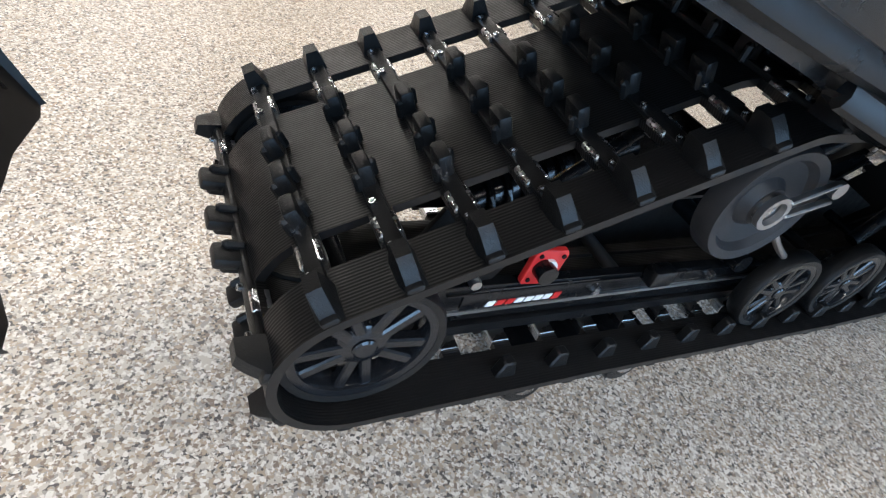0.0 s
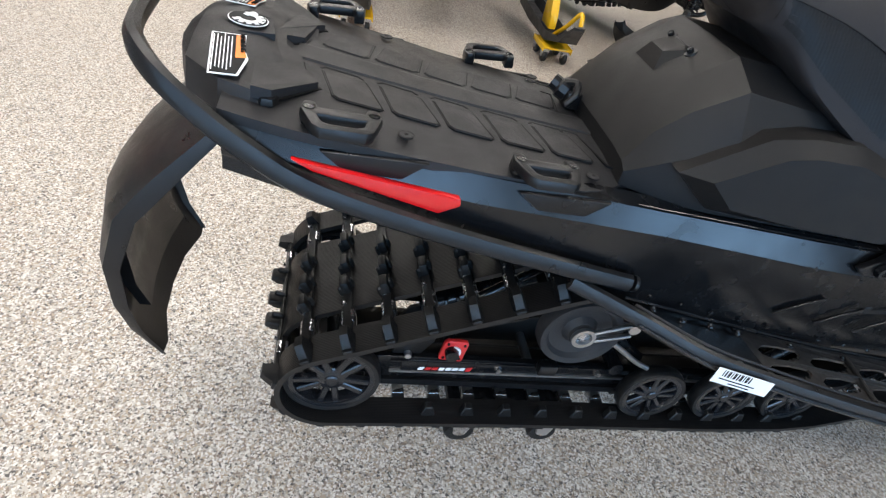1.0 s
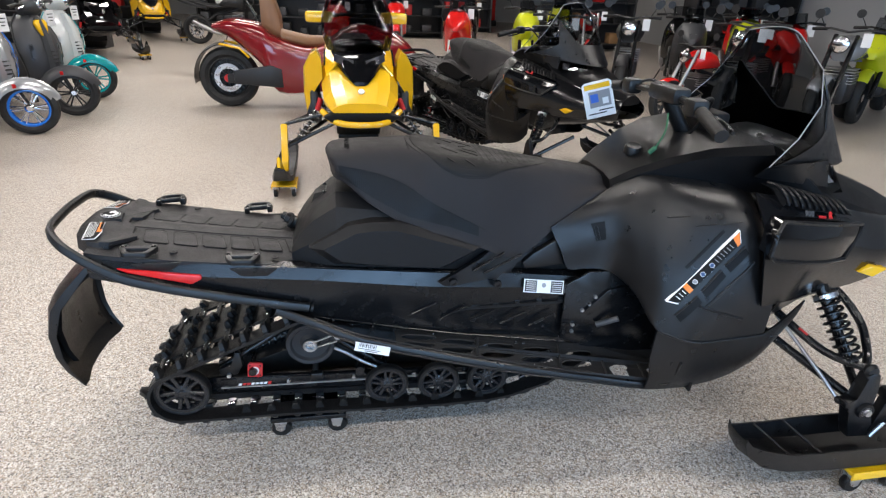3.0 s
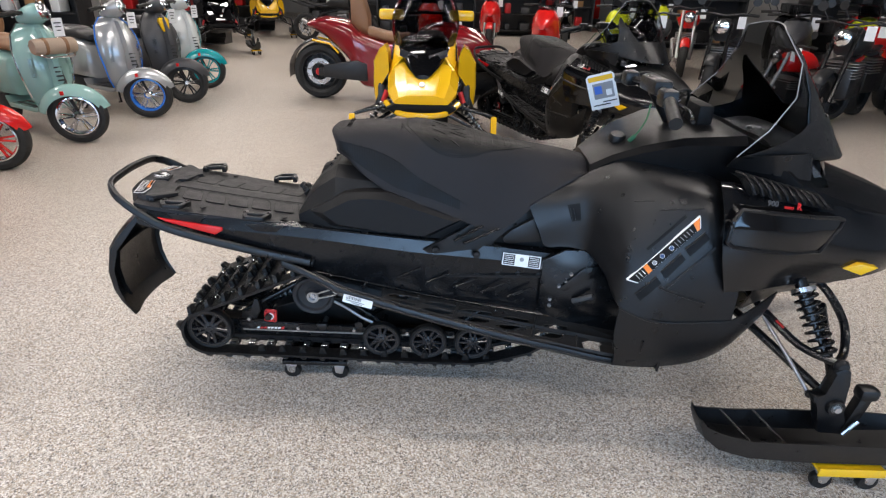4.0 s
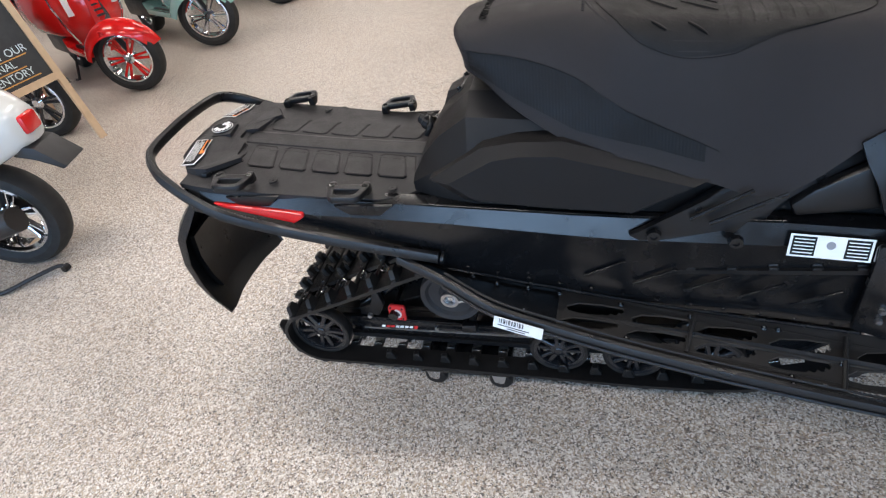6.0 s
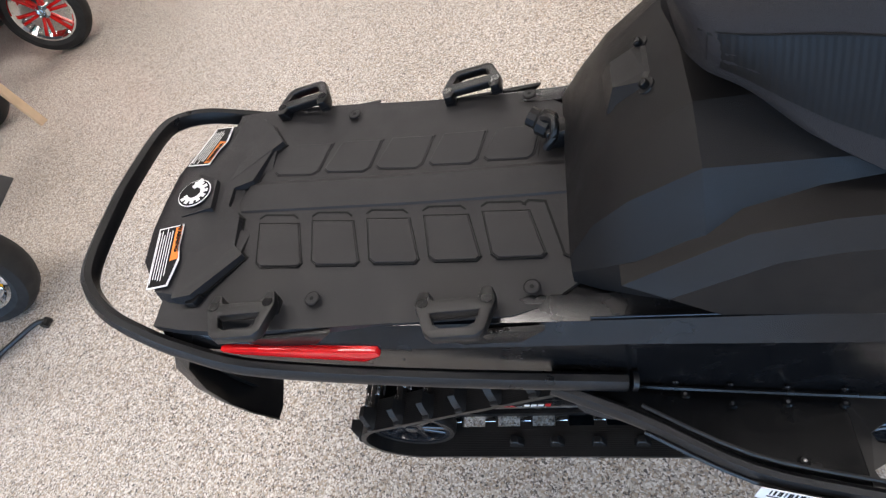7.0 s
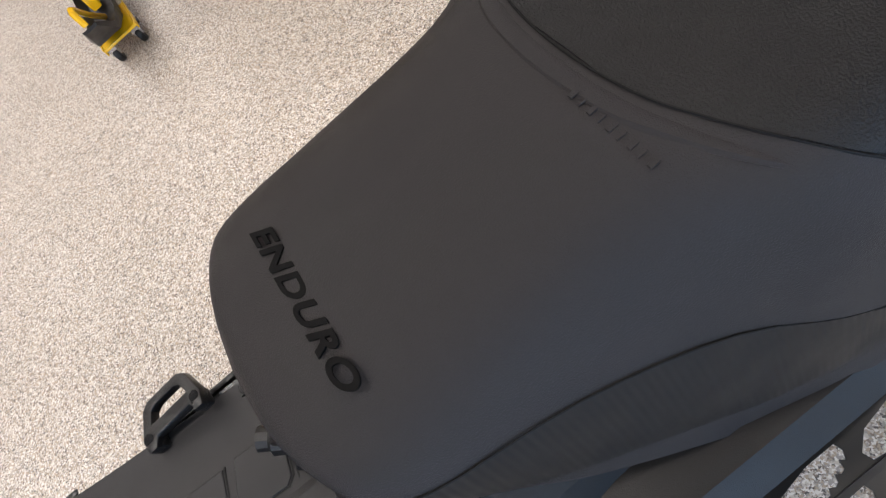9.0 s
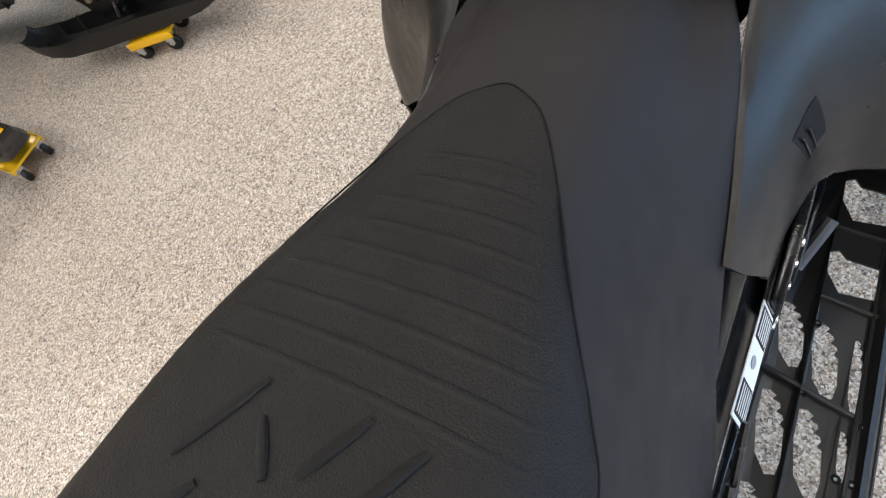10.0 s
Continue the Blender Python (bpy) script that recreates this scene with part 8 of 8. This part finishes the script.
def motorbike(x, y, heading, colour, label, naked=True, knob=False, size=1.0):
    mb = thing("motorcycle", label, "motorcycle", pose(x, y, 0, 0, 0, heading) @ Matrix.Diagonal((size, size, size, 1)), "row of motorcycles")
    for xx, nm in ((0, "front_wheel"), (-1.40, "rear_wheel")):
        road_wheel(mb, pose(xx, 0, 0.31), 0.31, 0.12 if xx == 0 else 0.16, 0.222, DARK, 5, nm)
        part("brake_disc", turn(B(), [(0.09, -0.004), (0.14, -0.004), (0.14, 0.0), (0.09, 0.0), (0.09, -0.004)], pose(xx, -0.075, 0.31), 28), STEEL, mb)
    for s in (-1, 1):
        part("fork_leg", tube(B(), [(0, s * 0.10, 0.31), (-0.16, s * 0.10, 0.62), (-0.36, s * 0.10, 1.02)], [0.03, 0.026, 0.022], 10), SATIN if colour is not SCARLET else ALU, mb)
        part("grip", tube(B(), [(-0.42, s * 0.22, 1.07), (-0.46, s * 0.37, 1.06)], 0.018, 8), RUBBER, mb)
        part("mirror", turn(B(), [(0, -0.01), (0.05, -0.006), (0.05, 0.006), (0, 0.006)], pose(-0.40, s * 0.32, 1.22, 0, 0, -90), 16), DARK, mb)
        part("mirror_stalk", tube(B(), [(-0.42, s * 0.24, 1.08), (-0.40, s * 0.31, 1.20)], 0.006, 6), DARK, mb)
    part("handlebar", tube(B(), [(-0.46, -0.36, 1.06), (-0.40, -0.18, 1.08), (-0.38, 0, 1.05), (-0.40, 0.18, 1.08), (-0.46, 0.36, 1.06)], 0.012, 8), DARK, mb)
    rows = []
    for i in range(9):
        a = radians(40 + 110 * i / 8)
        rows.append([((0.335 - 0.03 * v * v) * math.cos(a), 0.075 * v, 0.31 + (0.335 - 0.03 * v * v) * math.sin(a)) for v in (-1, -0.5, 0, 0.5, 1)])
    part("front_fender", shell(B(), rows, 0.005, (0, 0, 1)), colour, mb, angle=60)
    bm = B()
    body(bm, [(-0.36, [(0, 0.98), (0.08, 0.96), (0.11, 0.86), (0.07, 0.76), (0, 0.75)]), (-0.50, [(0, 1.02), (0.12, 0.99), (0.18, 0.88), (0.12, 0.76), (0, 0.75)]), (-0.72, [(0, 0.98), (0.12, 0.95), (0.17, 0.86), (0.11, 0.76), (0, 0.75)]), (-0.90, [(0, 0.84), (0.07, 0.83), (0.09, 0.79), (0.06, 0.75), (0, 0.75)])], 4, 4)
    part("fuel_tank", bm, colour, mb, angle=60)
    bm = B()
    body(bm, [(-0.84, [(0, 0.83), (0.08, 0.82), (0.10, 0.77), (0, 0.75)]), (-1.10, [(0, 0.83), (0.12, 0.82), (0.14, 0.77), (0, 0.75)]), (-1.45, [(0, 0.92), (0.10, 0.91), (0.11, 0.86), (0, 0.82)]), (-1.66, [(0, 0.96), (0.04, 0.95), (0.05, 0.92), (0, 0.90)])], 3, 3)
    part("saddle", bm, DARK, mb, angle=60)
    bm = B()
    body(bm, [(-1.15, [(0, 0.80), (0.11, 0.79), (0.12, 0.72), (0, 0.70)]), (-1.50, [(0, 0.88), (0.09, 0.87), (0.10, 0.80), (0, 0.78)]), (-1.74, [(0, 0.93), (0.03, 0.92), (0.04, 0.88), (0, 0.87)])], 2, 2)
    part("tail_cowl", bm, colour, mb, angle=50)
    bm = B()
    box(bm, (-0.62, 0, 0.46), (0.44, 0.30, 0.36), 0.06)
    eng = part("engine", bm, DARK, mb)
    for k in range(6):
        bm = B()
        box(bm, (-0.52, 0, 0.52 + 0.03 * k), (0.22, 0.34, 0.010), 0.003)
        part("cooling_fin", bm, ALU, eng)
    part("exhaust", tube(B(), curve_points([(-0.45, -0.08, 0.55), (-0.30, -0.10, 0.36), (-0.55, -0.13, 0.22), (-1.0, -0.15, 0.26), (-1.45, -0.19, 0.48)], 4), [0.02] * 8 + [0.03] * 4 + [0.05] * 5, 10), ALU, mb)
    part("frame_tube", tube(B(), [(-0.36, 0, 0.92), (-0.55, 0, 0.72), (-1.0, 0, 0.62), (-1.40, 0, 0.31)], 0.03, 8), colour if knob else DARK, mb)
    if naked:
        part("headlight_shell", turn(B(), [(0, 0.10), (0.05, 0.09), (0.085, 0.03), (0.09, 0.0), (0.08, -0.005)], pose(-0.19, 0, 0.93, 0, 0, 90), 20), DARK, mb)
        part("headlight", turn(B(), [(0, -0.02), (0.05, -0.015), (0.085, 0), (0.08, 0.01), (0, 0.01)], pose(-0.19, 0, 0.93, 0, 0, 90), 20), CHROME, mb, "round clear headlight")
    else:
        bm = B()
        body(bm, [(-0.46, [(0, 1.02), (0.14, 0.98), (0.22, 0.80), (0.20, 0.42), (0, 0.40)]), (-0.24, [(0, 1.06), (0.13, 1.00), (0.20, 0.82), (0.15, 0.52), (0, 0.50)]), (-0.02, [(0, 0.92), (0.10, 0.90), (0.13, 0.82), (0.08, 0.72), (0, 0.70)]), (0.10, [(0, 0.80), (0.03, 0.80), (0.04, 0.77), (0.03, 0.75), (0, 0.75)])], 3, 3)
        part("fairing", bm, colour, mb, angle=45)
        rows = [[(-0.06 - 0.26 * u - 0.10 * v * v, 0.13 * v, 0.93 + 0.26 * u) for v in np.linspace(-1, 1, 7)] for u in (0, 0.5, 1)]
        part("windscreen", shell(B(), rows, 0.004, (0.6, 0, 0.6)), SMOKE, mb, angle=60)
        for s in (-1, 1):
            bm = B()
            loft(bm, [[(0.02, s * 0.03, 0.88), (-0.05, s * 0.12, 0.89), (-0.06, s * 0.125, 0.85), (0.03, s * 0.04, 0.83)], [(0.035, s * 0.03, 0.875), (-0.035, s * 0.125, 0.885), (-0.045, s * 0.13, 0.845), (0.045, s * 0.04, 0.825)]])
            part("headlight", bm, CHROME, mb, "slim clear headlight")
    part("side_stand", tube(B(), [(-0.75, -0.12, 0.30), (-0.82, -0.24, 0.015)], 0.011, 6), DARK, mb)
    bm = B()
    box(bm, (-0.34, 0.20, 0.98), (0.003, 0.09, 0.14), 0)
    part("paper_tag", bm, WHITE, mb, "white paper price tag", smooth=False)
    return mb


motorbike(4.18, 4.54, 197, SCARLET, "small red naked motorcycle with a round headlight", True, size=0.78)
motorbike(4.72, 4.30, 222, DARK, "dark motorcycle with a broad front tyre", True)
motorbike(3.05, 5.4, -120, GLOSS, "black faired motorcycle with slim headlights", False)
motorbike(4.1, 5.6, -120, DARK, "dark naked motorcycle behind the snowmobiles", True)
motorbike(5.2, 5.9, -118, GRAPHITE, "grey faired motorcycle with a smoked screen", False)
motorbike(5.6, 3.9, 215, SILVER, "silver grey motorcycle with a long fork", True)
motorbike(6.6, 4.4, 215, LIME, "lime yellow motorcycle with a slim tail", False)
motorbike(5.2, 4.9, 210, SCARLET, "red motorcycle with a bare engine", True)
motorbike(6.2, 5.2, -120, SCARLET, "red faired motorcycle by the wall", False)
motorbike(5.6, 6.9, -118, GLOSS, "black faired motorcycle in the back row", False)
motorbike(6.5, 6.5, -118, LIME, "lime yellow motorcycle by the wall", False)
motorbike(7.3, 7.7, -112, SCARLET, "red faired motorcycle in the far corner", False)
motorbike(2.2, 7.3, -105, SCARLET, "red faired motorcycle in the back row", False)
motorbike(3.4, 7.6, -105, LIME, "lime yellow motorcycle in the back row", False)
motorbike(4.6, 7.9, -110, SCARLET, "red naked motorcycle in the back row", True)
motorbike(0.4, 8.8, -95, SCARLET, "red motorcycle far back behind the trike", False)
motorbike(-1.2, 12.5, 0, DARK, "dark motorcycle with wire look wheels far back", True)
motorbike(1.6, 10.6, -95, SCARLET, "red faired motorcycle in the last row", False)
motorbike(3.2, 10.9, -95, GLOSS, "black faired motorcycle in the last row", False)
motorbike(5.0, 10.4, -100, LIME, "lime yellow motorcycle in the last row", False)

# three-wheeled roadster, maroon, rear wheel towards the aisle
tk = thing("three_wheeler", "maroon three-wheeled roadster with a wide black rear wheel", "three-wheeler", pose(-0.77, 5.45, 0, 0, 0, 0))
road_wheel(tk, pose(0, 0, 0.33), 0.33, 0.24, 0.215, DARK, 8, "rear_wheel")
part("wheel_disc", turn(B(), [(0, -0.02), (0.205, -0.02), (0.205, 0.02), (0, 0.02)], pose(0, 0, 0.33), 32), DARK, tk)
part("brake_disc", turn(B(), [(0.10, -0.098), (0.155, -0.098), (0.155, -0.092), (0.10, -0.092), (0.10, -0.098)], pose(0, 0, 0.33), 32), STEEL, tk)
part("hub_cap", turn(B(), [(0, -0.15), (0.035, -0.15), (0.045, -0.13), (0, -0.13)], pose(0, 0, 0.33), 18), RED, tk)
rows = []
for i in range(9):
    a = radians(95 + 95 * i / 8)
    rows.append([((0.385 - 0.02 * v * v) * math.cos(a), 0.13 * v, 0.33 + (0.385 - 0.02 * v * v) * math.sin(a)) for v in (-1, 0, 1)])
part("rear_fender", shell(B(), rows, 0.008, (0, 0, 1)), DARK, tk, angle=60)
bm = B()
prism(bm, [(0.0, 0.28), (0.75, 0.30), (0.75, 0.44), (0.0, 0.38)], -0.18, -0.13, "y", 0.015)
part("swing_arm", bm, DARK, tk)
bm = B()
body(bm, [(-0.12, [(0, 0.90), (0.06, 0.89), (0.08, 0.86), (0, 0.82)]), (0.10, [(0, 0.96), (0.16, 0.93), (0.20, 0.84), (0.12, 0.74), (0, 0.72)]), (0.40, [(0, 0.92), (0.24, 0.88), (0.30, 0.72), (0.26, 0.50), (0, 0.46)]), (0.56, [(0, 0.80), (0.28, 0.76), (0.33, 0.60), (0.30, 0.22), (0, 0.20)]), (1.00, [(0, 0.70), (0.30, 0.66), (0.34, 0.50), (0.30, 0.22), (0, 0.20)]), (1.40, [(0, 0.92), (0.26, 0.84), (0.32, 0.60), (0.28, 0.26), (0, 0.24)]), (1.90, [(0, 0.84), (0.22, 0.76), (0.26, 0.60), (0.20, 0.40), (0, 0.34)]), (2.15, [(0, 0.62), (0.08, 0.60), (0.10, 0.56), (0.08, 0.50), (0, 0.48)])], 4, 3)
part("bodywork", bm, MAROON, tk, angle=50)
bm = B()
prism(bm, [(0.10, 0.30), (0.62, 0.26), (0.62, 0.46), (0.50, 0.50), (0.10, 0.44)], -0.345, -0.31, "y", 0.012)
part("side_trim", bm, DARK, tk)
for s in (-1, 1):
    part("fender_stay", tube(B(), [(-0.05, s * 0.165, 0.70), (0.16, s * 0.17, 0.66), (0.26, s * 0.18, 0.56)], 0.014, 8), YELLOW, tk)
bm = B()
body(bm, [(0.62, [(0, 0.86), (0.16, 0.84), (0.19, 0.76), (0, 0.70)]), (0.90, [(0, 0.80), (0.17, 0.78), (0.19, 0.70), (0, 0.66)]), (1.10, [(0, 0.80), (0.12, 0.78), (0.13, 0.70), (0, 0.66)])], 3, 3)
part("saddle", bm, BROWN, tk, angle=60)
bm = B()
body(bm, [(0.42, [(0, 1.26), (0.12, 1.24), (0.15, 1.10), (0.13, 0.86), (0, 0.84)]), (0.54, [(0, 1.24), (0.13, 1.22), (0.16, 1.06), (0.15, 0.80), (0, 0.78)]), (0.62, [(0, 1.0), (0.13, 0.98), (0.15, 0.90), (0.14, 0.78), (0, 0.76)])], 3, 3)
part("backrest", bm, BROWN, tk, angle=60)
part("handlebar", tube(B(), curve_points([(1.10, -0.36, 1.0), (1.20, -0.2, 1.02), (1.22, 0, 1.0), (1.20, 0.2, 1.02), (1.10, 0.36, 1.0)], 4), 0.014, 8), DARK, tk)
for s in (-1, 1):
    road_wheel(tk, pose(1.68, s * 0.62, 0.30), 0.30, 0.15, 0.20, DARK, 6, "front_wheel")
    part("wishbone", rod(B(), (1.60, s * 0.2, 0.36), (1.68, s * 0.56, 0.30), 0.02, 8), DARK, tk)
for k in range(7):
    bm = B()
    box(bm, (0.56 + 0.05 * k, -0.29, 0.46), (0.032, 0.004, 0.026), 0.001)
    part("mark_stroke", bm, GREY, tk, smooth=False)

# dark clothing rack wall units far back, red board beside them
for x, y, w, h, material, label in ((-5.6, 15.0, 2.2, 1.9, DARK, "dark display unit full of black gear"), (-2.4, 17.5, 2.4, 2.0, DARK, "dark display unit at the hall's end"), (-6.9, 9.2, 2.4, 2.2, DARK, "tall dark display unit behind the scooters"), (-8.0, 6.2, 2.0, 2.2, DARK, "dark display unit by the side wall"), (-5.2, 11.6, 2.2, 2.0, GRAPHITE, "grey display unit in the aisle"), (2.0, 15.5, 2.6, 1.7, DARK, "long dark display unit behind the motorcycles"), (6.4, 13.0, 2.6, 1.9, GRAPHITE, "grey display unit by the wall"), (0.2, 13.4, 2.4, 1.7, DARK, "low dark display unit behind the last row"), (8.3, 9.6, 2.2, 2.0, DARK, "dark display unit in the corner"), (4.0, 18.0, 2.6, 2.2, GRAPHITE, "tall grey display unit far back")):
    un = thing("display_unit", label, "display unit", pose(x, y, 0), "display units")
    bm = B()
    box(bm, (0, 0.02, h / 2), (w, 0.06, h), 0.01)
    part("back_panel", bm, material, un)
    for k in range(4):
        bm = B()
        box(bm, (0, -0.22, 0.15 + k * h * 0.25), (w, 0.42, 0.03), 0.006)
        part("shelf", bm, material, un)
    for s in (-1, 1):
        bm = B()
        box(bm, (s * (w / 2 - 0.02), -0.2, h / 2), (0.04, 0.46, h), 0.006)
        part("side_panel", bm, material, un)
    rnd = random.Random(int(x * 10))
    for k in range(14):
        bm = B()
        bw, bh = rnd.uniform(0.12, 0.28), rnd.uniform(0.14, 0.3)
        row = k % 3
        box(bm, (-w / 2 + 0.2 + (k // 3) * (w - 0.4) / 4.5, -0.22, 0.165 + row * h * 0.25 + bh / 2), (bw, 0.3, bh), 0.02)
        part("packed_box", bm, rnd.choice([DARK, GRAPHITE, RED, DARK, CARTON, WHITE]), un)

# tall red board at the far end, on a dark foot
rb = thing("display_board", "tall bright red display board far back", "board", pose(5.9, 21.4, 0))
bm = B()
box(bm, (0, 0, 1.35), (0.95, 0.05, 2.3), 0.01)
part("panel", bm, SCARLET, rb)
bm = B()
box(bm, (0, 0, 0.1), (1.0, 0.4, 0.2), 0.02)
part("foot", bm, DARK, rb)
